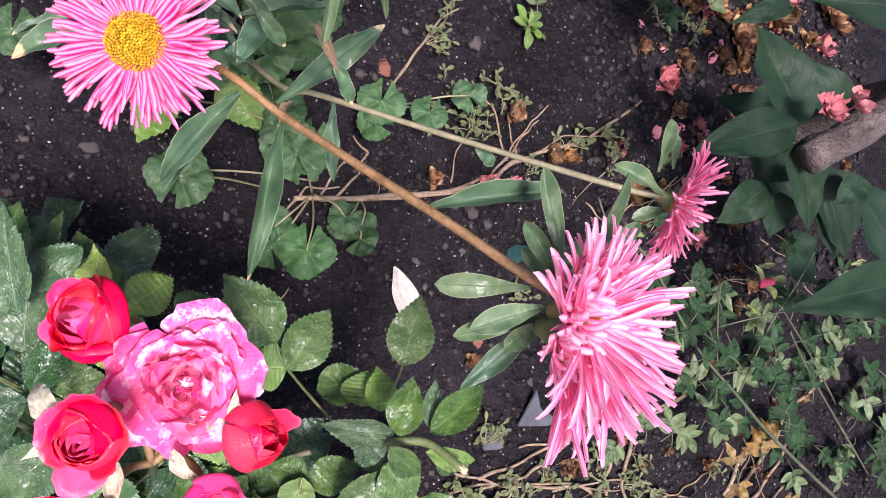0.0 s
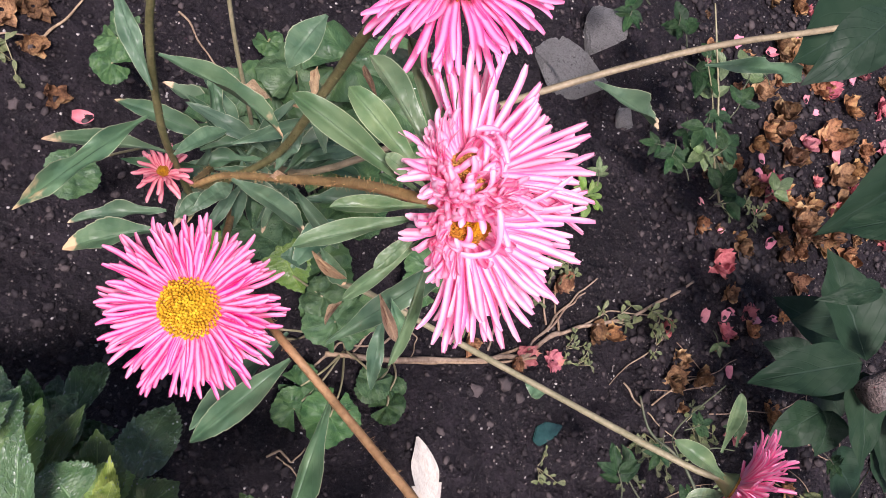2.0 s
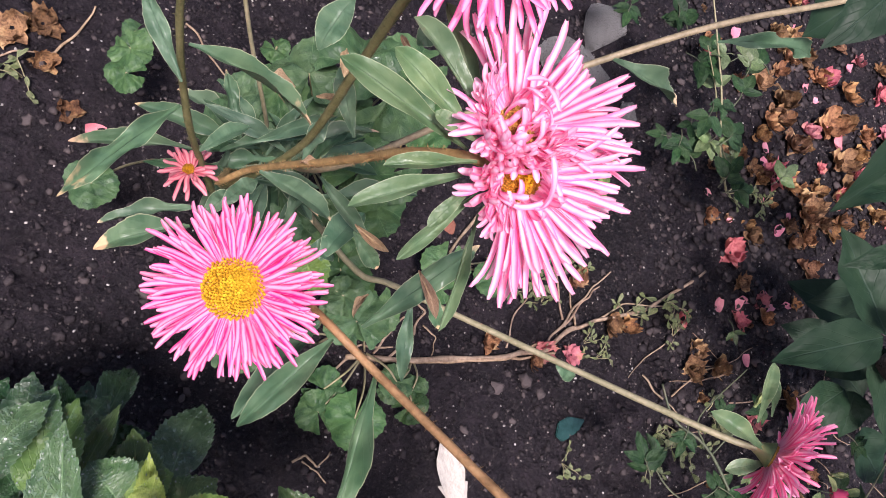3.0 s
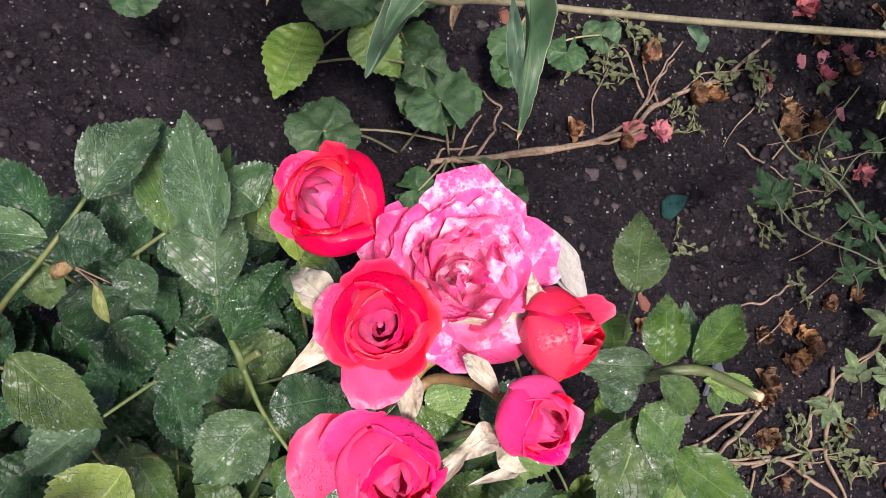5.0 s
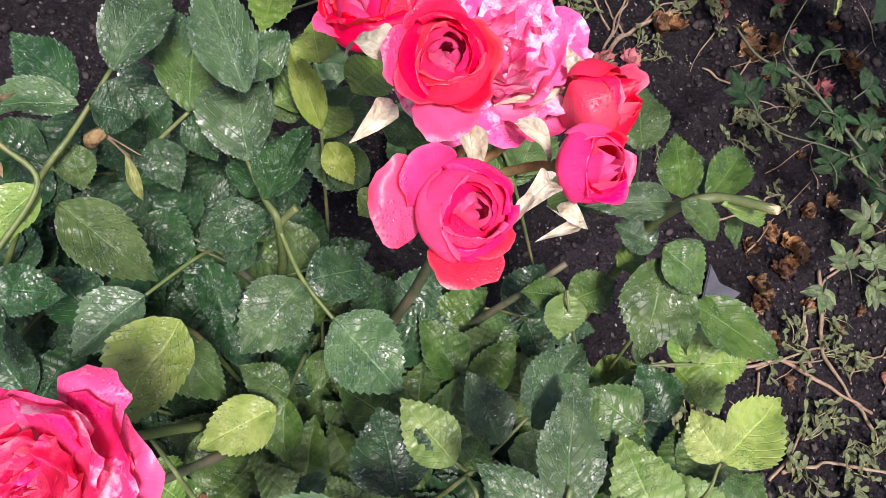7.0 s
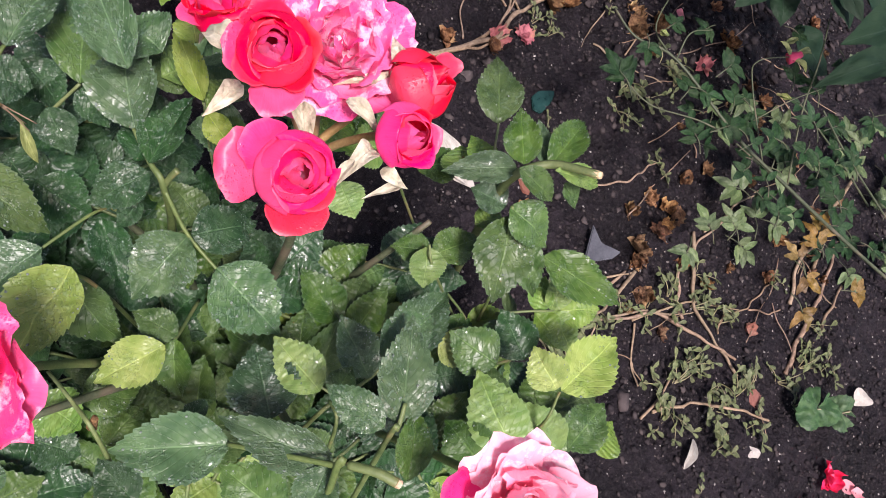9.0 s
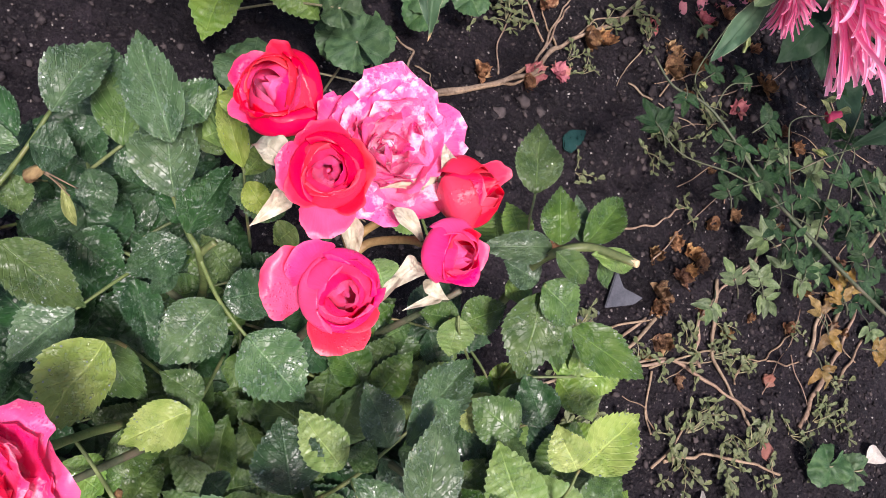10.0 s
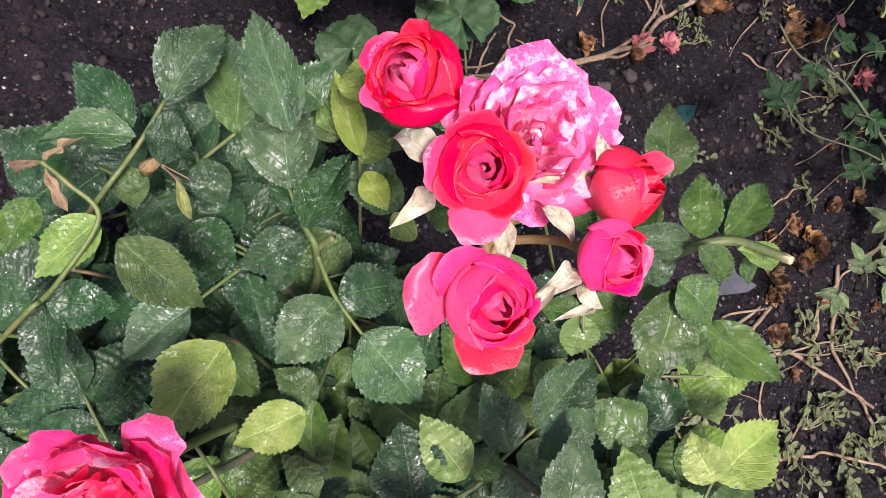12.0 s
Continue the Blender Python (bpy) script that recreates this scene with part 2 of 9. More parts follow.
BOTTLE = grain_material("bottle_glass", (0.006, 0.026, 0.024), (0.016, 0.048, 0.044), 70, 0.18, 0.2, 0.0005, spec=0.6)
BARK = grain_material("bark", (0.055, 0.040, 0.036), (0.15, 0.115, 0.105), 75, 0.9, 1.0, 0.003, stain=(0.20, 0.18, 0.165))
VINE = grain_material("dry_vine", (0.135, 0.088, 0.056), (0.29, 0.21, 0.145), 90, 0.7, 0.6, 0.0008)
DRY = grain_material("dry_blossom", (0.070, 0.028, 0.014), (0.32, 0.165, 0.075), 140, 0.75, 0.7, 0.0014, translucent=0.2, val=0.8, stain=(0.40, 0.27, 0.13))
FADED = grain_material("faded_blossom", (0.32, 0.075, 0.095), (0.52, 0.19, 0.19), 110, 0.7, 0.5, 0.001, translucent=0.2, stain=(0.32, 0.15, 0.09))
FALLEN = grain_material("fallen_pink_petal", (0.66, 0.17, 0.24), (0.80, 0.38, 0.42), 130, 0.55, 0.3, 0.0006, translucent=0.3, val=0.3)
CANE = grain_material("green_cane", (0.070, 0.105, 0.034), (0.135, 0.165, 0.06), 90, 0.5, 0.3, 0.0006, stain=(0.22, 0.17, 0.08))
BROWN_CANE = grain_material("red_brown_stem", (0.165, 0.098, 0.040), (0.30, 0.19, 0.085), 110, 0.5, 0.35, 0.0006)
PALE_STEM = grain_material("pale_green_stem", (0.165, 0.155, 0.080), (0.27, 0.235, 0.14), 110, 0.5, 0.3, 0.0006)
OLIVE = grain_material("olive_stem", (0.060, 0.060, 0.022), (0.125, 0.115, 0.05), 110, 0.55, 0.35, 0.0006)
TAN_STEM = grain_material("tan_stem", (0.13, 0.10, 0.058), (0.23, 0.175, 0.11), 110, 0.55, 0.3, 0.0006)
DARK_CANE = grain_material("dark_green_cane", (0.035, 0.047, 0.024), (0.078, 0.088, 0.048), 110, 0.6, 0.35, 0.0006, stain=(0.11, 0.09, 0.06))
CUT = grain_material("cut_cane_end", (0.42, 0.30, 0.18), (0.58, 0.45, 0.30), 200, 0.8, 0.4, 0.0005)
WEED = leaf_material("weed_leaf", (0.070, 0.095, 0.045), (0.15, 0.17, 0.095), 0.0, 5.0, hue=0.03, val=0.4)
# clear drops given a grey base colour in place of their silvery reflection
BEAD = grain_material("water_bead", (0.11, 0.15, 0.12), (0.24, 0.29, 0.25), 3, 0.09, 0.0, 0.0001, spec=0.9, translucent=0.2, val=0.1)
SEPAL = leaf_material("dry_sepal", (0.34, 0.31, 0.23), (0.56, 0.53, 0.44), 0.0, 5.0, vein_colour=(0.42, 0.36, 0.28), val=0.2, tone=(1.0, 1.0, 0.96), side_veins=0.12)
GREEN_SEPAL = leaf_material("green_sepal", (0.16, 0.20, 0.08), (0.30, 0.34, 0.16), 0.2, 4.0)
LEAF = {
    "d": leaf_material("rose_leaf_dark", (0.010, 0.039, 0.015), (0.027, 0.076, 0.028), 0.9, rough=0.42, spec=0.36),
    "b": leaf_material("rose_leaf_blue_green", (0.031, 0.074, 0.034), (0.074, 0.138, 0.066), 1.0, rough=0.42, spec=0.36),
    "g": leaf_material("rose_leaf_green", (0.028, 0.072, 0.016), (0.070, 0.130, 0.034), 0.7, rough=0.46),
    "l": leaf_material("rose_leaf_light", (0.095, 0.185, 0.040), (0.165, 0.250, 0.070), 0.8),
    "y": leaf_material("rose_leaf_lime", (0.160, 0.240, 0.050), (0.275, 0.340, 0.105), 0.5),
    "a": leaf_material("aster_leaf", (0.040, 0.088, 0.050), (0.088, 0.150, 0.088), 0.0, 6.0, vein_colour=(0.040, 0.075, 0.045), rim=(0.50, 0.52, 0.34), val=0.25, rough=0.5, tone=(0.95, 0.95, 0.92), side_veins=0.1, slim=0.2),
    "t": leaf_material("aster_leaf_dry_tip", (0.042, 0.088, 0.049), (0.092, 0.150, 0.085), 0.0, 6.0, vein_colour=(0.042, 0.075, 0.045), rim=(0.50, 0.48, 0.32), val=0.25, rough=0.5, tip=(0.50, 0.36, 0.22), tone=(0.95, 0.95, 0.92), side_veins=0.1, slim=0.2),
    "q": leaf_material("aster_bract", (0.060, 0.112, 0.054), (0.118, 0.170, 0.086), 0.0, 6.0, vein_colour=(0.060, 0.100, 0.056), rim=(0.44, 0.46, 0.30), val=0.3, rough=0.5, tone=(0.95, 0.95, 0.92), side_veins=0.06, slim=0.2),
    "k": leaf_material("lilac_leaf", (0.0085, 0.023, 0.0145), (0.0165, 0.035, 0.0225), 0.0, 7.0, vein_colour=(0.024, 0.042, 0.030), rough=0.62, spec=0.14, side_veins=0.25),
    "m": leaf_material("mallow_leaf", (0.024, 0.066, 0.028), (0.066, 0.128, 0.052), 0.2, 7.0, rough=0.55, tone=(0.95, 0.94, 0.84)),
    "n": leaf_material("mini_rose_leaf", (0.009, 0.030, 0.014), (0.026, 0.060, 0.026), 0.0, 6.0, val=0.6, hue=0.03, spec=0.15, rough=0.6),
    "o": leaf_material("mini_rose_leaf_light", (0.060, 0.098, 0.048), (0.125, 0.172, 0.090), 0.0, 5.0, val=0.5),
    "u": leaf_material("autumn_leaf", (0.11, 0.070, 0.022), (0.22, 0.14, 0.05), 0.0, 5.0, val=0.5),
}
RED = petal_material("red_rose_petal", (0.81, 0.014, 0.055), (0.83, 0.024, 0.10), (0.85, 0.12, 0.25), bead=0.7, translucent=0.30)
CORAL = petal_material("pink_red_rose_petal", (0.86, 0.034, 0.155), (0.89, 0.085, 0.29), (0.91, 0.30, 0.48), bead=0.9, translucent=0.34)
MOTTLED = petal_material("mottled_rose_petal", (0.86, 0.070, 0.28), (0.90, 0.24, 0.46), (0.93, 0.62, 0.72), mottle=0.24, white=(0.94, 0.58, 0.71), bead=1.0)
HOT = petal_material("hot_pink_rose_petal", (0.88, 0.048, 0.20), (0.90, 0.11, 0.31), (0.91, 0.30, 0.46), mottle=0.24, white=(0.92, 0.46, 0.60), bead=1.0, translucent=0.32)
BLUSH = petal_material("blush_rose_petal", (0.95, 0.52, 0.63), (0.93, 0.32, 0.47), (0.88, 0.16, 0.30), mottle=0.22, white=(0.96, 0.76, 0.81), bead=0.3, translucent=0.38)
INNER = petal_material("pink_inner_petal", (0.90, 0.115, 0.33), (0.92, 0.22, 0.44), (0.93, 0.40, 0.56), bead=0.9, translucent=0.38)
HEART = grain_material("rose_heart", (0.70, 0.030, 0.11), (0.84, 0.10, 0.25), 300, 0.5, 0.3, 0.0005)
RAY = {
    "deep": ray_material("deep_pink_ray", (0.80, 0.075, 0.29), (0.91, 0.39, 0.60)),
    "rose": ray_material("rose_pink_ray", (0.84, 0.12, 0.33), (0.92, 0.44, 0.60)),
    "pale": ray_material("pale_pink_ray", (0.86, 0.21, 0.42), (0.95, 0.58, 0.72), 0.25),
    "faded": ray_material("faded_coral_ray", (0.62, 0.12, 0.17), (0.80, 0.34, 0.36)),
}
DISC = grain_material("aster_disc", (0.46, 0.20, 0.010), (0.68, 0.35, 0.02), 420, 0.7, 0.5, 0.0008)
DISC_AGED = grain_material("aged_aster_disc", (0.26, 0.095, 0.012), (0.52, 0.24, 0.03), 420, 0.8, 0.5, 0.0008)
DISC_DARK = grain_material("aster_disc_centre", (0.52, 0.27, 0.01), (0.70, 0.42, 0.03), 420, 0.7, 0.5, 0.0008)

# ---- building blocks ----
PLACE = {}  # world matrices of things and parts


def put(ob, m, parent=None):
    """Set ob at the world matrix m, under parent if there is one."""
    PLACE[ob] = m
    if parent is None:
        ob.matrix_basis = m
    else:
        ob.parent = parent
        ob.matrix_basis = PLACE[parent].inverted() @ m
    return ob


def thing(name, at, label, category, group=""):
    """An Empty at a thing's base."""
    ob = put(new(name), Matrix.Translation(at))
    ob.empty_display_size = 0.02
    return tagged(ob, label, category, group)


def mesh_of(name, bm, material, smooth=True):
    me = bpy.data.meshes.new(name)
    bm.to_mesh(me)
    bm.free()
    for mat in material if isinstance(material, (list, tuple)) else [material]:
        me.materials.append(mat)
    if smooth:
        me.shade_smooth()
    return me


def part(name, me, parent, m=None, label=""):
    """Link a mesh as one object under a thing or a part, at the world matrix m."""
    ob = put(new(name, me), m if m is not None else PLACE[parent], parent)
    return tagged(ob, label) if label else ob


def sheet(bm, rows, cols, place, mat=0):
    """A grid surface: place(i, j) gives the point and the (u, v) of it."""
    lay = bm.loops.layers.uv.verify()
    grid = [[None] * cols for _ in range(rows)]
    uvs = {}
    for i in range(rows):
        for j in range(cols):
            p, uv = place(i, j)
            grid[i][j] = bm.verts.new(p)
            uvs[grid[i][j]] = uv
    for i in range(rows - 1):
        for j in range(cols - 1):
            f = bm.faces.new((grid[i][j], grid[i][j + 1], grid[i + 1][j + 1], grid[i + 1][j]))
            f.material_index = mat
            for lo in f.loops:
                lo[lay].uv = uvs[lo.vert]
    return grid


def smooth_path(points, steps=6):
    """Catmull-Rom through the points."""
    pts = [Vector(p) for p in points]
    if len(pts) < 3:
        return [pts[0].lerp(pts[-1], k / steps) for k in range(steps + 1)]
    ext = [2 * pts[0] - pts[1], *pts, 2 * pts[-1] - pts[-2]]
    out = []
    for a, b, c, d in zip(ext, ext[1:], ext[2:], ext[3:]):
        for k in range(steps):
            t = k / steps
            out.append(0.5 * (2 * b + (c - a) * t + (2 * a - 5 * b + 4 * c - d) * t * t + (3 * b - a - 3 * c + d) * t ** 3))
    out.append(pts[-1])
    return out


def tube(bm, points, r0, r1, sides=7, steps=6, rough=0.0, seed=0.0, mat=0):
    """A tapered round stem along a smooth path, closed at both ends."""
    path = smooth_path(points, steps)
    rings = []
    side = Vector((0.3, 0.2, 1)).cross(path[1] - path[0])
    for k, p in enumerate(path):
        way = (path[min(k + 1, len(path) - 1)] - path[max(k - 1, 0)]).normalized()
        side = (side - way * side.dot(way)).normalized()
        up = way.cross(side)
        r = r0 + (r1 - r0) * k / (len(path) - 1)
        ring = []
        for s in range(sides):
            a = 2 * math.pi * s / sides
            rr = r * (1 + rough * noise.noise(p * 60 + Vector((math.cos(a), math.sin(a), seed))))
            ring.append(bm.verts.new(p + (side * math.cos(a) + up * math.sin(a)) * rr))
        rings.append(ring)
    for a, b in zip(rings, rings[1:]):
        for s in range(sides):
            bm.faces.new((a[s], a[(s + 1) % sides], b[(s + 1) % sides], b[s])).material_index = mat
    bm.faces.new(rings[0][::-1]).material_index = mat
    bm.faces.new(rings[-1]).material_index = mat
    return path


def stem(name, parent, points, r0, r1, mat, sides=7, rough=0.15, label="", hairs=0.0):
    """A stem as a part of its own, in world metres; with stiff hairs where hairs is their length."""
    bm = bmesh.new()
    path = tube(bm, points, r0, r1, sides, 6, rough, r0 * 1000)
    if hairs:
        rng = random.Random(len(points) * 31 + int(r0 * 1e5))
        for a, b in zip(path, path[1:]):
            for _ in range(int((b - a).length / 0.0006)):
                p = a.lerp(b, rng.random())
                way = (b - a).normalized()
                out = Vector((rng.uniform(-1, 1), rng.uniform(-1, 1), rng.uniform(-1, 1)))
                out = (out - way * out.dot(way)).normalized()
                q = way.cross(out) * 0.00014
                root = p + out * r1 * 0.8
                bm.faces.new([bm.verts.new(root + q), bm.verts.new(root - q), bm.verts.new(root + out * hairs + way * hairs * 0.3)])
    return part(name, mesh_of(name, bm, mat), parent, Matrix.Identity(4), label)


def outline_rose(v):
    """Broad and rounded at the base, drawn out to a point."""
    if v < 0.36:
        return math.sin(math.pi / 2 * v / 0.36) ** 0.62
    return max(0.0, math.cos(math.pi / 2 * ((v - 0.36) / 0.64) ** 1.08)) ** 1.12


def outline_lance(v):
    if v < 0.55:
        return 0.14 + 0.86 * math.sin(math.pi / 2 * v / 0.55) ** 1.2
    return max(0.0, math.cos(math.pi / 2 * (v - 0.55) / 0.45)) ** 0.85


def outline_spoon(v):
    return 0.16 + 0.84 * max(0.0, math.sin(math.pi * min(1.0, v ** 1.9))) ** 0.7 if v < 1 else 0.05


def outline_sepal(v):
    """Broad low down, drawn out to a long thin point."""
    return (0.25 + 0.75 * math.sin(math.pi / 2 * min(1.0, v / 0.28))) * max(0.03, 1 - max(0.0, v - 0.28) / 0.72) ** 0.85


def outline_oval(v):
    return max(0.0, math.sin(math.pi * v ** 0.72)) ** 0.8


def leaf_mesh(name, mat, outline, seed, teeth=0, cols=9, rows=29, fold=0.18, droop=0.12, twist=0.0, pucker=0.02, ruffle=0.02, beads=0, saws=2):
    """A leaf of length 1 along y and width 1 along x, creased at the midrib, bent, puckered between its veins."""
    bm = bmesh.new()
    lay_seed = seed * 7.3

    def surface(v, u, saw=None):
        w = 0.5 * outline(v)
        y = v
        if saw is not None:
            w += 0.034 * saw * teeth * min(1.0, 3 * v) * min(1.0, 5 * (1 - v))
            y += 0.016 * saw * teeth
        x = u * w
        ph = v * 9 - abs(u) * 9 * 0.375
        wav = abs((ph % 1) - 0.5) * 2
        z = fold * abs(x) - droop * (v - 0.35) ** 2 * 2.0 + pucker * (wav - 0.5) * min(1, abs(u) * 2.5) * (1 - abs(u) ** 4)
        z += ruffle * abs(u) ** 2 * math.sin(v * 13 + seed * 2.1 + (0 if u > 0 else 2.0)) * math.sin(math.pi * v)
        z += 0.07 * noise.noise(Vector((x * 3 + lay_seed, y * 3, 0))) + 0.022 * noise.noise(Vector((x * 9 + lay_seed, y * 9, 3.0)))
        a = twist * (v - 0.3)
        return (x * math.cos(a) - z * math.sin(a), y, x * math.sin(a) + z * math.cos(a)), (0.5 + 0.5 * u, v)

    def place(i, j):
        v, u = i / (rows - 1), 2 * j / (cols - 1) - 1
        return surface(v, u, (i % saws) / (saws - 1) if teeth and abs(u) > 0.99 and 0 < i < rows - 1 else None)

    sheet(bm, rows, cols, place)
    rng = random.Random(seed + 900)
    left = beads
    while left > 0:
        v, u = rng.uniform(0.05, 0.94), rng.uniform(-0.95, 0.95)
        if rng.random() < 0.3:
            u = math.copysign(rng.uniform(0.86, 0.98), u)
        elif noise.noise(Vector((u * 1.8 + seed * 3.3, v * 2.6, 4.0))) < -0.12:
            continue
        left -= 1
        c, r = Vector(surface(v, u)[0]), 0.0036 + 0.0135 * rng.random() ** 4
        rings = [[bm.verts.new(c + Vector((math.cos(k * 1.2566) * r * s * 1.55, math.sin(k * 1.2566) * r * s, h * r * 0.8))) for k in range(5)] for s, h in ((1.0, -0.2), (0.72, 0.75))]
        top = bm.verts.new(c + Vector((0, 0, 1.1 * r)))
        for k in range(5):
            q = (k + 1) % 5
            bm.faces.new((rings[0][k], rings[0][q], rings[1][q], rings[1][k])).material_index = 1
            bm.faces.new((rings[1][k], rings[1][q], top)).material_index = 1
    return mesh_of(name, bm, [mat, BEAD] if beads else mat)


LEAVES = {}


def leaf_set(key, mat, outline, **kw):
    """Six unlike meshes of one kind of leaf."""
    rng = random.Random(sum(map(ord, key)))
    LEAVES[key] = [
        leaf_mesh(
            "leaf_" + key, mat, outline, s + 1,
            fold=kw.get("fold", 0.2) * rng.uniform(0.2, 1.7), droop=kw.get("droop", 0.14) * rng.uniform(-0.3, 2.0),
            twist=rng.uniform(-0.5, 0.5) * kw.get("twist", 1.0), teeth=kw.get("teeth", 0), cols=kw.get("cols", 9), rows=kw.get("rows", 29),
            pucker=kw.get("pucker", 0.02), beads=kw.get("beads", 0), saws=kw.get("saws", 2), ruffle=kw.get("ruffle", 0.025) * rng.uniform(0.5, 1.6))
        for s in range(6)
    ]


for kind in "dbgly":
    leaf_set(kind, LEAF[kind], outline_rose, teeth=1, pucker=0.045, rows=40, cols=9, saws=3)
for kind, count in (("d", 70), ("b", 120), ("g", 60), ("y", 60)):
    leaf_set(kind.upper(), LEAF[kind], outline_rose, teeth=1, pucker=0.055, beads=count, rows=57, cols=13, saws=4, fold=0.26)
leaf_set("a", LEAF["a"], outline_lance, rows=40, cols=9, pucker=0.0, fold=0.26, twist=0.8, ruffle=0.06, droop=0.25, teeth=0.45, saws=4)
leaf_set("t", LEAF["t"], outline_lance, rows=40, cols=9, pucker=0.0, fold=0.3, twist=1.2, ruffle=0.09, droop=0.35, teeth=0.5, saws=4)
leaf_set("s", LEAF["q"], outline_spoon, rows=19, cols=7, pucker=0.0, fold=0.25, twist=0.5, ruffle=0.02)
leaf_set("k", LEAF["k"], outline_rose, rows=27, cols=11, fold=0.16, pucker=0.012, droop=0.12)
leaf_set("n", LEAF["n"], outline_oval, rows=13, cols=5, teeth=0.35, pucker=0.0)
leaf_set("o", LEAF["o"], outline_oval, rows=13, cols=5, teeth=0.5, pucker=0.0)
leaf_set("u", LEAF["u"], outline_oval, rows=11, cols=5, teeth=1, pucker=0.0, ruffle=0.1, droop=0.5)
leaf_set("p", LEAF["l"], outline_spoon, rows=13, cols=7, pucker=0.0, fold=0.3, droop=0.3)
leaf_set("w", WEED, outline_spoon, rows=7, cols=3, pucker=0.0)
leaf_set("v", DRY_LEAF, outline_lance, rows=17, cols=7, fold=0.9, droop=1.2, pucker=0.0, twist=2.4, ruffle=0.12)
leaf_set("c", SEPAL, outline_sepal, rows=23, cols=7, fold=0.5, droop=0.8, pucker=0.0, twist=1.2, ruffle=0.05)
leaf_set("e", GREEN_SEPAL, outline_lance, rows=11, cols=5, fold=0.5, droop=0.4, pucker=0.0)
leaf_set("x", WHITE, lambda v: math.sin(math.pi * (0.02 + 0.96 * v)) ** 0.9, rows=15, cols=7, fold=0.2, pucker=0.0, droop=0.3)
PICK = random.Random(5)
FACE = Vector((-0.30, -0.04, 0.95))


def leaf_pose(base, tip, width, face=FACE, roll=0.0):
    """Lay a unit leaf from base to tip, its upper side towards face."""
    y = Vector(tip) - Vector(base)
    long = y.length
    y.normalize()
    z = (Vector(face) - y * y.dot(Vector(face))).normalized()
    x = y.cross(z)
    if roll:
        turn = Matrix.Rotation(radians(roll), 3, y)
        x, z = turn @ x, turn @ z
    return Matrix.Translation(base) @ Matrix((x, y, z)).transposed().to_4x4() @ Matrix.Diagonal((width, long, (width + long) / 2, 1))


def leaf(parent, key, base, tip, width, face=FACE, roll=None, name="leaf", label=""):
    """One leaf blade under a plant or a leaf stalk."""
    r = PICK.uniform(-14, 14) if roll is None else roll
    return part(name, PICK.choice(LEAVES[key]), parent, leaf_pose(base, tip, width, face, r), label)


def spray(parent, key, base, end, size, pairs=2, mat=None, thick=0.0008, rng=PICK, face=FACE, slim=1.0):
    """A compound leaf: its stalk, a leaflet at the end, and pairs of leaflets along it."""
    base, end = Vector(base), Vector(end)
    way = end - base
    side = way.cross(Vector(face)).normalized()
    stalk = stem("leaf_stalk", parent, [base, base.lerp(end, 0.5) + Vector((0, 0, 0.12 * way.length)), end], thick * 1.3, thick, mat or CANE, 5, 0.05)
    fore = way.normalized()
    leaf(stalk, key, end, end + (fore + Vector((0, 0, rng.uniform(-0.35, 0.1)))) * size, size * slim * rng.uniform(0.58, 0.74), face, None, "leaflet")
    for k in range(pairs):
        at = base.lerp(end, 0.92 - 0.42 * k / max(1, pairs - 0.5)) + Vector((0, 0, 0.03 * way.length))
        for s in (-1, 1):
            out = (side * s * 0.9 + fore * rng.uniform(0.25, 0.6) + Vector((0, 0, rng.uniform(-0.35, 0.2)))).normalized()
            long = size * rng.uniform(0.75, 1.0)
            leaf(stalk, key, at, at + out * long, long * slim * rng.uniform(0.58, 0.74), face, None, "leaflet")
    return stalk


def petal_mesh(name, mat, radius, turn, spread, length, angles, r0, seed, ruffle=0.03, rows=12, cols=15, notch=0.06, roll=0.0):
    """A rose petal bent round the flower's axis: angles from the axis at claw, middle and rim; roll turns its edges back."""
    bm = bmesh.new()
    rng = random.Random(seed)
    lean = rng.uniform(-0.15, 0.15)
    prof = []
    r, z = r0, 0.0
    prof.append((r, z))
    for k in range(1, 25):
        v = k / 24
        a = angles[0] + (angles[1] - angles[0]) * v + angles[2] * v ** 5
        r += math.sin(radians(a)) * length / 24
        z += math.cos(radians(a)) * length / 24
        prof.append((max(r, 0.02 * radius), z))

    def place(i, j):
        v, u = i / (rows - 1), 2 * j / (cols - 1) - 1
        lobe = 1 + ruffle * 1.8 * noise.noise(Vector((u * 1.9, seed * 3.1, 0.5))) * v
        reach = min(1.0, v * lobe * (0.96 - 0.34 * abs(u) ** 2.6 - notch * math.exp(-(u * 5) ** 2) * v))
        f = min(23.999, max(0.0, reach) * 24)
        a, b = prof[int(f)], prof[int(f) + 1]
        t = f - int(f)
        rr, zz = a[0] + (b[0] - a[0]) * t, a[1] + (b[1] - a[1]) * t
        narrow = 0.45 + 0.55 * math.sin(min(1, reach * 1.35) * math.pi / 2)
        ang = turn + spread * u * narrow + lean * v
        edge = roll * abs(u) ** 3 * v * v * radius
        rr += edge
        p = Vector((rr * math.cos(ang), rr * math.sin(ang), zz - edge * 0.6))
        w = Vector((seed * 1.37, 0, 0)) + p * (2.6 / radius)
        q = noise.noise_vector(w) * ruffle * radius * (0.25 + v * 1.3) + noise.noise_vector(w * 2.6) * ruffle * radius * 0.45 * v
        return p + q, (0.5 + 0.5 * u, v)

    sheet(bm, rows, cols, place)
    return mesh_of(name, bm, mat)


def axis_pose(at, axis, spin=0.0):
    q = Vector(axis).normalized().to_track_quat("Z", "Y")
    return Matrix.Translation(at) @ q.to_matrix().to_4x4() @ Matrix.Rotation(spin, 4, "Z")


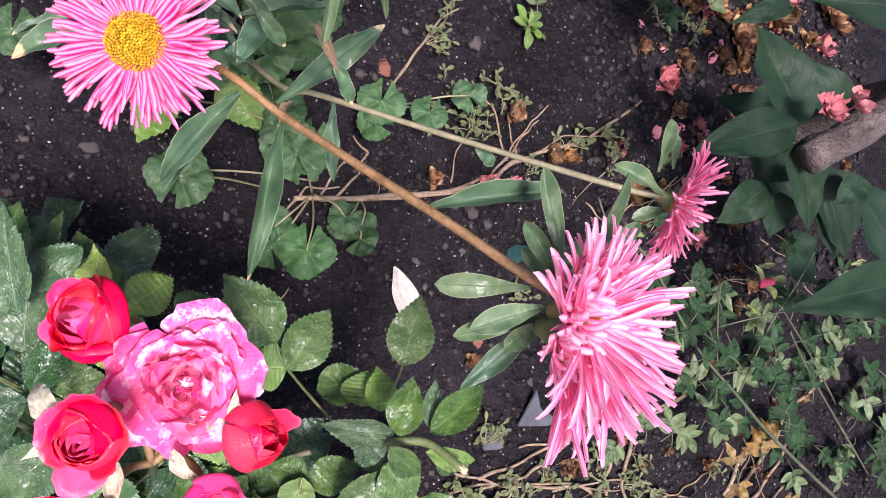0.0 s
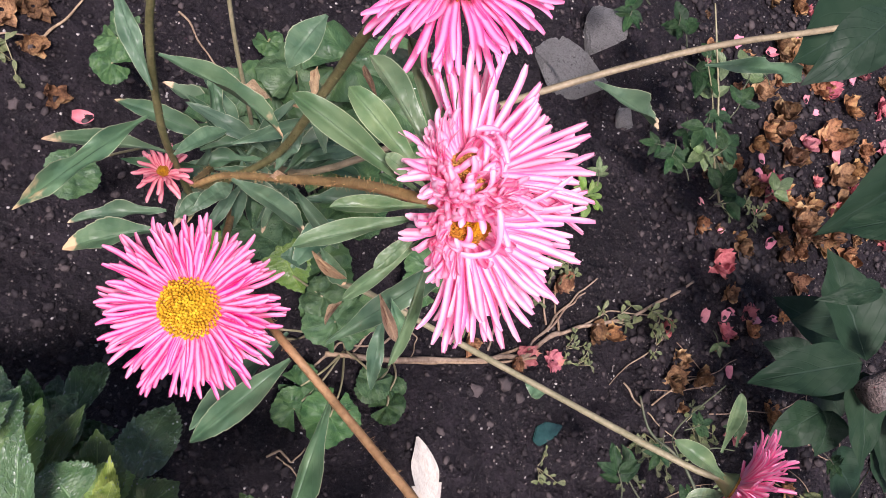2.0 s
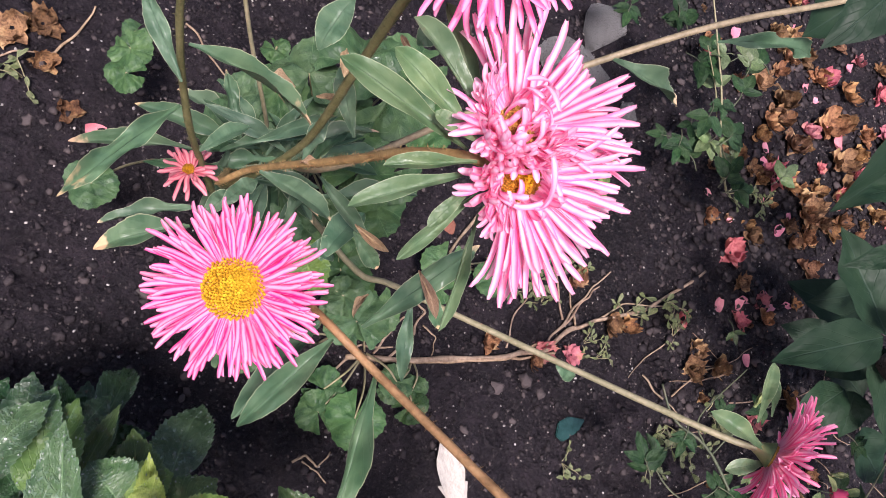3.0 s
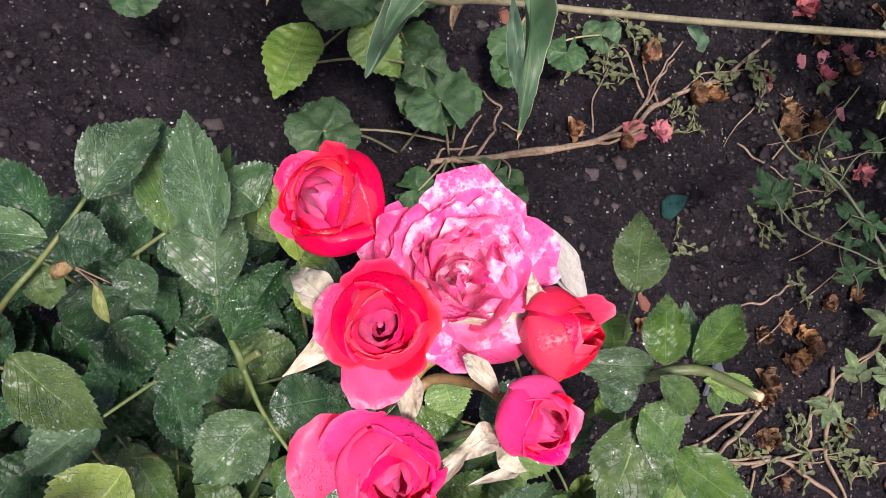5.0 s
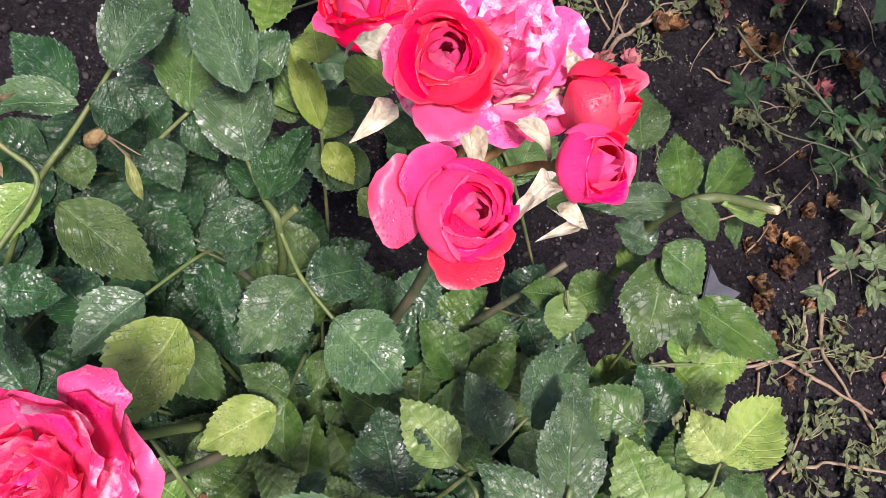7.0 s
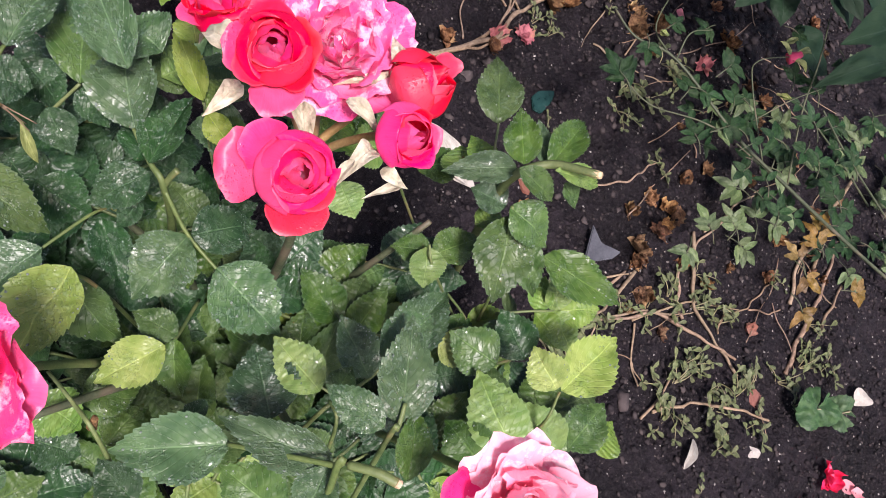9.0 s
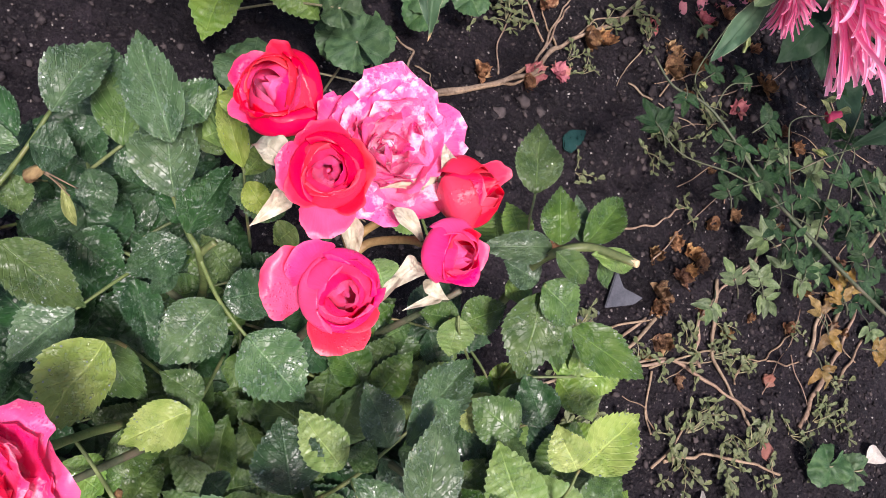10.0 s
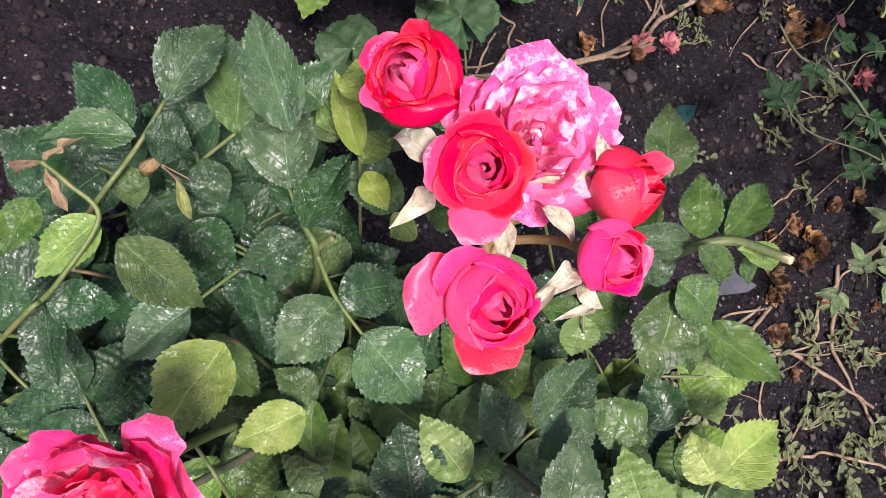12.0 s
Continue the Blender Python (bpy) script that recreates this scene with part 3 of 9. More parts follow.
def faced_pose(at, axis, right):
    """A pose whose z is the axis and whose x lies as near to right as it can."""
    z = Vector(axis).normalized()
    x = (Vector(right) - z * z.dot(Vector(right))).normalized()
    return Matrix.Translation(at) @ Matrix((x, z.cross(x), z)).transposed().to_4x4()


def rose_bloom(parent, at, axis, right, radius, count, open_, mat, seed, label, outer=(), frill=1.0):
    """A ruffled open rose: green calyx, then petals from the tight heart to the rim. at: the middle of its face.
    outer: guard petals as (degrees round the axis, half width in degrees, length, lean at claw, lean at middle, turn of the rim, skin)."""
    axis = Vector(axis).normalized()
    base = Vector(at) - axis * radius * 0.75
    m = faced_pose(base, axis, right)
    bm = bmesh.new()
    tube(bm, [(0, 0, -radius * 0.34), (0, 0, -radius * 0.16), (0, 0, -radius * 0.02)], radius * 0.14, radius * 0.11, 10, 4)
    bloom = part("rose_bloom", mesh_of("calyx", bm, CANE), parent, m, label)
    rng = random.Random(seed)
    core = bmesh.new()
    tube(core, [(0, 0, -radius * 0.03), (0, 0, radius * 0.3), (0, 0, radius * 0.6)], radius * 0.3, radius * 0.05, 12, 4, 0.2)
    part("heart", mesh_of("heart", core, HEART if mat is HOT else mat), bloom, m)
    for k in range(count):
        turn = k * 2.39996 + rng.uniform(-0.2, 0.2) + seed
        f = k / (count - 1)
        angles = (8 + 66 * f ** 0.8 + rng.uniform(-10, 10), -22 + 88 * f * open_ + rng.uniform(-16, 16), rng.uniform(-50, 80) * (0.3 + f))
        spread = radians(rng.uniform(34, 58)) / frill
        long = radius * (0.84 + 0.30 * f) * rng.uniform(0.86, 1.08)
        r0, ruf, roll = radius * (0.04 + 0.15 * f), 0.085 * frill, 0.08 * f + 0.12 * (frill - 1)
        me = petal_mesh("petal", mat, radius, turn, spread, long, angles, r0, seed * 50 + k, ruf, notch=rng.uniform(-0.08, 0.06), roll=roll)
        part("petal", me, bloom, m)
    for k, (turn, half, long, a0, a1, a2, skin) in enumerate(outer):
        me = petal_mesh("petal", skin, radius, radians(turn), radians(half), radius * long, (a0, a1, a2), radius * 0.22, seed * 50 + 70 + k, 0.085, 16, 19, -0.04, 0.16)
        part("petal", me, bloom, m)
    return bloom


def cup_petal(mat, radius, height, turn, spread, wrap, close, roll, seed, dip=0.22, rows=15, cols=19):
    """A petal wrapped round the heart of a half-open rose: it swells from the claw, closes towards the rim, and rolls its rim out."""
    bm = bmesh.new()
    rng = random.Random(seed)
    lean, ph = rng.uniform(-0.12, 0.12), rng.uniform(0, 6.28)

    def place(i, j):
        v, u = i / (rows - 1), 2 * j / (cols - 1) - 1
        top = 1 - dip * abs(u + lean) ** 2.2 + 0.045 * math.sin(2.3 * u + ph) + 0.03 * noise.noise(Vector((u * 3.2, seed * 1.7, 0)))
        swell = math.sin(math.pi / 2 * min(1.0, 0.16 + v * 1.35)) ** 0.8
        r = radius * (swell * (1 - (1 - close) * max(0.0, v - 0.45) ** 1.4 / 0.433) + wrap * u * (0.4 + 0.6 * v))
        z = height * top * (v ** 0.9)
        back = max(0.0, v - 0.80) / 0.20
        r += roll * radius * back ** 1.8 * (0.5 + abs(u))
        z -= roll * radius * 0.7 * back ** 2.6
        a = turn + spread * u * (0.55 + 0.45 * min(1.0, v * 2.2))
        p = Vector((r * math.cos(a), r * math.sin(a), z))
        w = p * (1.8 / radius) + Vector((seed * 2.3, 0, 0))
        return p + noise.noise_vector(w) * radius * 0.07 * v + noise.noise_vector(w * 2.7) * radius * 0.022 * v, (0.5 + 0.5 * u, v)

    sheet(bm, rows, cols, place)
    return mesh_of("petal", bm, mat)


def cup_rose(parent, at, axis, right, radius, height, seed, label, skins, layers=5, open_=0.5, outer=()):
    """A half-open rose: calyx, a spiral of wrapped petals, guard petals. at: the top of its heart; skins: heart to rim;
    outer: as for rose_bloom."""
    axis = Vector(axis).normalized()
    m = faced_pose(Vector(at) - axis * height, axis, right)
    bm = bmesh.new()
    tube(bm, [(0, 0, -radius * 0.5), (0, 0, -radius * 0.2), (0, 0, radius * 0.05)], radius * 0.22, radius * 0.24, 10, 4)
    bloom = part("rose_bloom", mesh_of("calyx", bm, CANE), parent, m, label)
    core = bmesh.new()
    tube(core, [(0, 0, 0), (0, 0, height * 0.4), (0, 0, height * 0.72)], radius * 0.20, radius * 0.06, 10, 4, 0.25)
    part("heart", mesh_of("heart", core, HEART), bloom, m)
    rng = random.Random(seed)
    turn = rng.uniform(0, 6.28)
    for k in range(layers):
        f = k / (layers - 1)
        count = 2 if k < 2 else 3
        for q in range(count):
            turn += 2.2 + rng.uniform(-0.2, 0.2)
            g = min(1.0, f + 0.06 * q)
            rad = radius * (0.34 + 0.86 * g)
            rim = radius * (0.07 + (0.34 + 0.34 * open_) * g ** 1.3)
            tall = height * (1.0 - 0.10 * g * g + rng.uniform(-0.03, 0.03))
            skin = INNER if k < 2 and skins[0] is CORAL else skins[min(len(skins) - 1, int(f * len(skins)))]
            me = cup_petal(skin, rad, tall, turn, radians(rng.uniform(70, 88) - 10 * f), 0.10 - 0.04 * f, rim / rad, 0.05 + (0.10 + 0.45 * open_) * f * rng.uniform(0.6, 1.4), seed * 60 + k * 5 + q)
            part("petal", me, bloom, m)
    for k, (way, half, long, a0, a1, a2, skin) in enumerate(outer):
        me = petal_mesh("petal", skin, radius, radians(way), radians(half), radius * long, (a0, a1, a2), radius * 0.25, seed * 50 + 70 + k, 0.06, 18, 21, -0.03, 0.10)
        part("petal", me, bloom, m)
    return bloom


def ray_mesh(name, mat, seed, curl, bend, cols=5, rows=12):
    """An aster ray of length 1 along y: narrow, channelled, curled up by curl degrees."""
    bm = bmesh.new()
    rng = random.Random(seed)
    blunt = rng.uniform(0.5, 1.0)
    y, z, pts = 0.0, 0.0, [(0.0, 0.0)]
    for k in range(1, rows):
        a = radians(curl) * (k / rows) ** 1.4
        y += math.cos(a) / (rows - 1)
        z += math.sin(a) / (rows - 1)
        pts.append((y, z))

    def place(i, j):
        v, u = i / (rows - 1), 2 * j / (cols - 1) - 1
        w = 0.036 + 0.010 * math.sin(math.pi * v) + 0.012 * v * blunt
        if i == rows - 1:
            w *= 0.5
        yy, zz = pts[i]
        return (u * w + bend * v * v + 0.026 * math.sin(v * 6 + seed * 1.7) * v, yy, zz + 0.034 * u * u + 0.030 * math.sin(v * 6 + seed) * v), (0.5 + 0.5 * u, v)

    sheet(bm, rows, cols, place)
    return mesh_of(name, bm, mat)


RAYS = {}
for key in RAY:
    rr = random.Random(3)
    RAYS[key] = {
        "flat": [ray_mesh("ray", RAY[key], s, rr.uniform(-45, 30), rr.uniform(-0.13, 0.13)) for s in range(6)],
        "up": [ray_mesh("ray", RAY[key], s + 20, rr.uniform(35, 90), rr.uniform(-0.12, 0.12)) for s in range(6)],
        "in": [ray_mesh("ray", RAY[key], s + 40, rr.uniform(110, 190), rr.uniform(-0.15, 0.15)) for s in range(6)],
        "down": [ray_mesh("ray", RAY[key], s + 60, rr.uniform(-70, -30), rr.uniform(-0.1, 0.1)) for s in range(6)],
    }


def disc_mesh(radius, dome, count, seed, aged=False):
    """The dome of small florets in the middle of an aster."""
    bm = bmesh.new()
    rng = random.Random(seed)
    tube(bm, [(0, 0, -0.5 * radius), (0, 0, -0.1 * radius), (0, 0, dome * radius * 0.3)], radius * 0.75, radius * 0.8, 16, 3)
    for k in range(count):
        f = math.sqrt((k + 0.5) / count)
        a = k * 2.39996
        r = radius * f
        z = dome * radius * (1 - f * f)
        n = Vector((math.cos(a) * f * dome, math.sin(a) * f * dome, 1)).normalized()
        p = Vector((r * math.cos(a), r * math.sin(a), z))
        s = radius * 0.052 * rng.uniform(0.75, 1.25)
        h = radius * rng.uniform(0.10, 0.24)
        x = n.orthogonal().normalized()
        y = n.cross(x)
        low = [bm.verts.new(p + (x * math.cos(t) + y * math.sin(t)) * s * 0.8) for t in (0.3, 1.87, 3.44, 5.01)]
        top = [bm.verts.new(p + n * h + (x * math.cos(t) + y * math.sin(t)) * s * 1.15) for t in (0.3, 1.87, 3.44, 5.01)]
        mid = bm.verts.new(p + n * h * 0.7)
        mi = 1 if f < 0.42 else 0
        for q in range(4):
            bm.faces.new((low[q], low[(q + 1) % 4], top[(q + 1) % 4], top[q])).material_index = mi
            bm.faces.new((top[q], top[(q + 1) % 4], mid)).material_index = mi
    return mesh_of("disc", bm, [DISC_AGED, DISC] if aged else [DISC, DISC_DARK], smooth=False)


def aster_head(parent, at, axis, radius, disc, rings, key, seed, label, single=True, discs=((0.0, 0.0),), dome=0.35, wide=0.74, short=(), aged=False):
    """An aster: receptacle, disc, and rings of rays, each ring (count, length, lift degrees, curl kind, jitter, start radius)."""
    m = axis_pose(at, axis, seed * 0.7)
    bm = bmesh.new()
    tube(bm, [(0, 0, -radius * 0.34), (0, 0, -radius * 0.16), (0, 0, -radius * 0.03)], radius * 0.08, disc * 0.95, 14, 4)
    head = part("flower_head", mesh_of("receptacle", bm, CANE), parent, m, label)
    rng = random.Random(seed)
    turned = [(m.to_3x3().inverted() @ Vector(way)).normalized() for way in short]
    for dx, dy in discs:
        part("disc", disc_mesh(disc, dome, 300, seed, aged), head, m @ Matrix.Translation((dx, dy, 0.001)), "ageing orange-brown disc of florets" if aged else "yellow disc of small florets")
    heap = bmesh.new() if not single else None
    for count, long, lift, kind, jit, start in rings:
        for k in range(count):
            a = 2 * math.pi * (k + rng.uniform(-0.35, 0.35)) / count
            el = lift + rng.uniform(-jit, jit)
            begin = start * rng.uniform(0.7, 1.05)
            size = long * rng.uniform(0.86, 1.1)
            stunted = any(w.x * math.cos(a) + w.y * math.sin(a) > 0.42 for w in turned)
            if stunted:
                size *= rng.uniform(0.32, 0.55)
            mm = Matrix.Rotation(a - math.pi / 2, 4, "Z") @ Matrix.Translation((0, begin, (start - begin) * 0.3)) @ Matrix.Rotation(radians(el), 4, "X")
            mm = mm @ Matrix.Rotation(radians(rng.uniform(-28, 28)), 4, "Y") @ Matrix.Rotation(radians(rng.uniform(-9, 9)), 4, "Z") @ Matrix.Diagonal((radius * wide, size, size, 1))
            me = rng.choice(RAYS[key]["up" if stunted and rng.random() < 0.6 else kind])
            if single:
                part("ray_petal", me, head, m @ mm)
            else:
                keep = len(heap.verts)
                heap.from_mesh(me)
                heap.verts.ensure_lookup_table()
                for vert in heap.verts[keep:]:
                    vert.co = mm @ vert.co
    if heap is not None:
        tagged(part("ray_petals", mesh_of("ray_petals", heap, RAY[key]), head, m, "narrow pink ray petals"), kind="stuff")
    return head

# ---- ground ----
def soil_height(x, y):
    p = Vector((x, y, 0))
    h = 0.010 * noise.noise(p * 7) + 0.006 * noise.noise(p * 23 + Vector((3, 0, 0))) + 0.0045 * noise.noise(p * 55) + 0.0030 * noise.noise(p * 120)
    if not (-0.6 < x < 1.2 and -0.6 < y < 1.2):
        h = 0.010 * noise.noise(p * 2)
    return h - 0.004


def axis_steps():
    """Fine in the middle of the bed, coarser out to the horizon."""
    near = [-0.5 + 0.0045 * k for k in range(int(1.6 / 0.0045) + 1)]
    far = [near[-1] + 0.02 * 1.32 ** k for k in range(1, 34)]
    back = [near[0] - 0.02 * 1.32 ** k for k in range(1, 34)]
    return sorted(back) + near + far


def ground():
    xs, ys = axis_steps(), axis_steps()
    verts = [(x, y, soil_height(x, y)) for y in ys for x in xs]
    n = len(xs)
    faces = [(j * n + i, j * n + i + 1, (j + 1) * n + i + 1, (j + 1) * n + i) for j in range(len(ys) - 1) for i in range(n - 1)]
    me = bpy.data.meshes.new("ground")
    me.from_pydata(verts, [], faces)
    me.materials.append(SOIL)
    me.shade_smooth()
    return tagged(put(new("ground", me), Matrix.Identity(4)), "dark damp crumbly garden soil", "soil", kind="structure")


ground()


def lump(bm, at, size, rng, cuts=1, flat=0.7, mat=0):
    """An uneven lump."""
    start = len(bm.verts)
    got = bmesh.ops.create_icosphere(bm, subdivisions=cuts, radius=1.0)
    off = Vector((rng.uniform(0, 50), rng.uniform(0, 50), 0))
    sx, sy = rng.uniform(0.75, 1.3), rng.uniform(0.75, 1.3)
    for v in got["verts"]:
        k = 1 + 0.95 * noise.noise(v.co * 1.9 + off)
        v.co = Vector((v.co.x * sx * k, v.co.y * sy * k, v.co.z * flat * k)) * size + Vector(at)


def clods():
    """Crumbs of soil strewn over the bed, thickest where it was hoed."""
    rng = random.Random(8)
    proto = []
    for k in range(12):
        bm = bmesh.new()
        lump(bm, (0, 0, 0), 1.0, rng, 1 if k < 8 else 2, 0.5)
        proto.append(([v.co.copy() for v in bm.verts], [[v.index for v in f.verts] for f in bm.faces]))
        bm.free()
    verts, faces, skin = [], [], []
    for k in range(60000):
        x, y = rng.uniform(-0.2, 0.85), rng.uniform(-0.12, 0.95)
        hoed = 1.0 if x > 0.42 and y > 0.36 else 0.62
        if rng.random() > hoed + 0.35 * noise.noise(Vector((x * 5, y * 5, 2))):
            continue
        size = 0.0004 + 0.0030 * rng.random() ** 7 * (1.7 if hoed == 1.0 else 1.0) + 0.0008 * rng.random()
        co, fa = rng.choice(proto)
        a = rng.uniform(0, 6.28)
        c, s = math.cos(a), math.sin(a)
        z = soil_height(x, y) + size * 0.25
        n = len(verts)
        verts += [(x + (p.x * c - p.y * s) * size, y + (p.x * s + p.y * c) * size, z + p.z * size) for p in co]
        faces += [[n + i for i in f] for f in fa]
        skin += [int(size < 0.0013)] * len(fa)
    me = bpy.data.meshes.new("soil_crumbs")
    me.from_pydata(verts, [], faces)
    me.materials.append(CLOD)
    me.materials.append(GRIT)
    me.polygons.foreach_set("material_index", skin)
    me.shade_smooth()
    tagged(put(new("soil_crumbs", me), Matrix.Identity(4)), "loose dark crumbs and clods of soil on the bed", "soil crumbs", kind="stuff")


clods()

# ---- rose bush ----
bush = thing("rose_bush", (0.035, 0.125, 0.0), "leafy wet rose bush with red and mottled pink blooms", "rose bush")
ROOT = (0.035, 0.125, -0.005)
HUB = (0.012, 0.168, 0.295)
for end, r in (((0.012, 0.168, 0.295), 0.003), ((-0.05, 0.175, 0.20), 0.0026), ((0.10, 0.165, 0.21), 0.0026), ((0.01, 0.05, 0.24), 0.0026), ((-0.09, 0.09, 0.22), 0.0026), ((0.08, 0.06, 0.21), 0.0026)):
    root = Vector(ROOT) + Vector((end[0] - ROOT[0], end[1] - ROOT[1], 0)) * 0.12
    mid = root.lerp(Vector(end), 0.55) + Vector((0, 0, 0.04))
    stem("cane", bush, [root, mid, end], 0.0030, r * 0.6, DARK_CANE)
s = stem("leaf_stalk", bush, [(-0.1376, 0.1853, 0.1496), (-0.1183, 0.2011, 0.2125), (-0.1057, 0.216, 0.2257), (-0.0996, 0.2241, 0.2315), (-0.0914, 0.239, 0.2341)], 0.0013, 0.0009, CANE)
leaf(s, "B", (-0.0913, 0.2387, 0.2358), (-0.0695, 0.2751, 0.235), 0.0229, name="leaflet")
leaf(s, "D", (-0.1022, 0.2272, 0.2359), (-0.1236, 0.2524, 0.2332), 0.0186, name="leaflet")
leaf(s, "B", (-0.1017, 0.223, 0.2388), (-0.1364, 0.2245, 0.2321), 0.0161, name="leaflet")
leaf(s, "D", (-0.0985, 0.2247, 0.2361), (-0.0816, 0.2224, 0.2314), 0.0193, name="leaflet")
leaf(s, "G", (-0.1063, 0.217, 0.217), (-0.1022, 0.2008, 0.2099), 0.0141, name="leaflet")
s = stem("leaf_stalk", bush, [(-0.0763, 0.226, 0.198), (-0.0638, 0.2335, 0.2129)], 0.001, 0.0008, CANE)
leaf(s, "G", (-0.0641, 0.232, 0.2179), (-0.0592, 0.2775, 0.2194), 0.026, name="leaflet")
leaf(s, "D", (-0.0774, 0.2221, 0.2123), (-0.0686, 0.2023, 0.2048), 0.0169, name="leaflet")
leaf(s, "D", (-0.086, 0.2497, 0.2008), (-0.0703, 0.2288, 0.1934), 0.0206, name="leaflet")
leaf(s, "D", (-0.0639, 0.2348, 0.2087), (-0.0525, 0.2169, 0.2015), 0.0141, name="leaflet")
leaf(s, "G", (-0.0496, 0.2373, 0.1966), (-0.0406, 0.2788, 0.1977), 0.0108, name="leaflet")
s = stem("leaf_stalk", bush, [(-0.0328, 0.1525, 0.0799), (-0.026, 0.17, 0.1712), (-0.0336, 0.1812, 0.2249), (-0.0387, 0.191, 0.2285), (-0.0446, 0.2059, 0.2302)], 0.0025, 0.0009, CANE)
leaf(s, "B", (-0.0447, 0.2057, 0.231), (-0.0474, 0.2513, 0.2321), 0.0287, name="leaflet")
leaf(s, "D", (-0.0397, 0.1899, 0.2318), (-0.0189, 0.2222, 0.2322), 0.0206, name="leaflet")
leaf(s, "D", (-0.0397, 0.1855, 0.2321), (-0.0646, 0.1741, 0.2239), 0.019, name="leaflet")
leaf(s, "D", (-0.0427, 0.1768, 0.222), (-0.0531, 0.1656, 0.2147), 0.0102, name="leaflet")
s = stem("leaf_stalk", bush, [(-0.0334, 0.1808, 0.2231), (-0.0232, 0.1627, 0.2108), (-0.0098, 0.1451, 0.2059)], 0.0011, 0.0008, CANE)
leaf(s, "B", (-0.0237, 0.162, 0.2125), (-0.0486, 0.1362, 0.2024), 0.0282, name="leaflet")
leaf(s, "D", (-0.0204, 0.1645, 0.2025), (0.0119, 0.1703, 0.1999), 0.0247, name="leaflet")
leaf(s, "B", (-0.0115, 0.1471, 0.2078), (0.0166, 0.1142, 0.2002), 0.0338, name="leaflet")
s = stem("leaf_stalk", bush, [(-0.0119, 0.142, 0.1507), (-0.0237, 0.1255, 0.17), (-0.0287, 0.1192, 0.1785)], 0.001, 0.0008, CANE)
leaf(s, "Y", (-0.0346, 0.1157, 0.1919), (-0.0651, 0.1029, 0.1832), 0.0225, name="leaflet")
leaf(s, "G", (-0.029, 0.1193, 0.1804), (-0.0304, 0.0898, 0.1712), 0.02, name="leaflet")
leaf(s, "G", (-0.0283, 0.1201, 0.1867), (-0.0469, 0.1344, 0.1822), 0.0164, name="leaflet")
s = stem("leaf_stalk", bush, [(-0.179, 0.134, 0.141), (-0.1397, 0.1586, 0.2247), (-0.1328, 0.164, 0.2301), (-0.1254, 0.1707, 0.24), (-0.1132, 0.1903, 0.2476), (-0.1227, 0.2015, 0.2504), (-0.1305, 0.2081, 0.2544)], 0.0011, 0.0009, CANE)
leaf(s, "G", (-0.1069, 0.1814, 0.254), (-0.0783, 0.1561, 0.2452), 0.0204, name="leaflet")
leaf(s, "l", (-0.1132, 0.1916, 0.2408), (-0.1349, 0.1715, 0.2319), 0.0176, name="leaflet")
leaf(s, "D", (-0.1342, 0.1652, 0.2129), (-0.1083, 0.1619, 0.2084), 0.0183, name="leaflet")
leaf(s, "D", (-0.1352, 0.164, 0.2082), (-0.1314, 0.133, 0.1992), 0.0206, name="leaflet")
leaf(s, "D", (-0.139, 0.1627, 0.2123), (-0.1576, 0.1691, 0.207), 0.0201, name="leaflet")
leaf(s, "G", (-0.1366, 0.2017, 0.2263), (-0.148, 0.1818, 0.2179), 0.0149, name="leaflet")
leaf(s, "D", (-0.1372, 0.2037, 0.2222), (-0.1463, 0.2285, 0.22), 0.013, name="leaflet")
leaf(s, "v", (-0.1301, 0.2083, 0.2537), (-0.1436, 0.2047, 0.2473), 0.0042, name="leaflet")
leaf(s, "v", (-0.1301, 0.2083, 0.2537), (-0.1163, 0.2143, 0.2638), 0.0038, name="leaflet")
leaf(s, "v", (-0.1296, 0.2074, 0.2535), (-0.1231, 0.1924, 0.2466), 0.0035, name="leaflet")
s = stem("leaf_stalk", bush, [(-0.0511, 0.1852, 0.185), (-0.0629, 0.1771, 0.1965), (-0.0845, 0.1606, 0.1992)], 0.0009, 0.0007, CANE)
leaf(s, "B", (-0.0823, 0.1619, 0.2022), (-0.1092, 0.142, 0.1929), 0.0231, name="leaflet")
leaf(s, "D", (-0.0578, 0.1768, 0.1923), (-0.0505, 0.1476, 0.1836), 0.0178, name="leaflet")
s = stem("leaf_stalk", bush, [(-0.0353, 0.1324, 0.1038), (-0.0608, 0.146, 0.1837), (-0.0701, 0.1477, 0.2097)], 0.0012, 0.0008, CANE)
leaf(s, "Y", (-0.071, 0.1454, 0.2355), (-0.0958, 0.1104, 0.221), 0.0308, name="leaflet")
leaf(s, "G", (-0.0739, 0.1515, 0.1802), (-0.0531, 0.1184, 0.1718), 0.0237, name="leaflet")
leaf(s, "D", (-0.0841, 0.1999, 0.1764), (-0.0607, 0.1832, 0.1701), 0.0256, name="leaflet")
leaf(s, "D", (-0.0975, 0.2164, 0.1736), (-0.0878, 0.2016, 0.1667), 0.0241, name="leaflet")
leaf(s, "D", (-0.0756, 0.216, 0.1658), (-0.0545, 0.2089, 0.1607), 0.0253, name="leaflet")
leaf(s, "D", (-0.0495, 0.2051, 0.1658), (-0.0652, 0.2229, 0.162), 0.0255, name="leaflet")
leaf(s, "G", (-0.02, 0.2335, 0.2067), (-0.0314, 0.269, 0.2057), 0.0248, name="leaflet")
s = stem("leaf_stalk", bush, [(0.0019, 0.198, 0.159), (-0.0088, 0.2096, 0.204), (-0.0125, 0.223, 0.2214)], 0.0009, 0.0007, CANE)
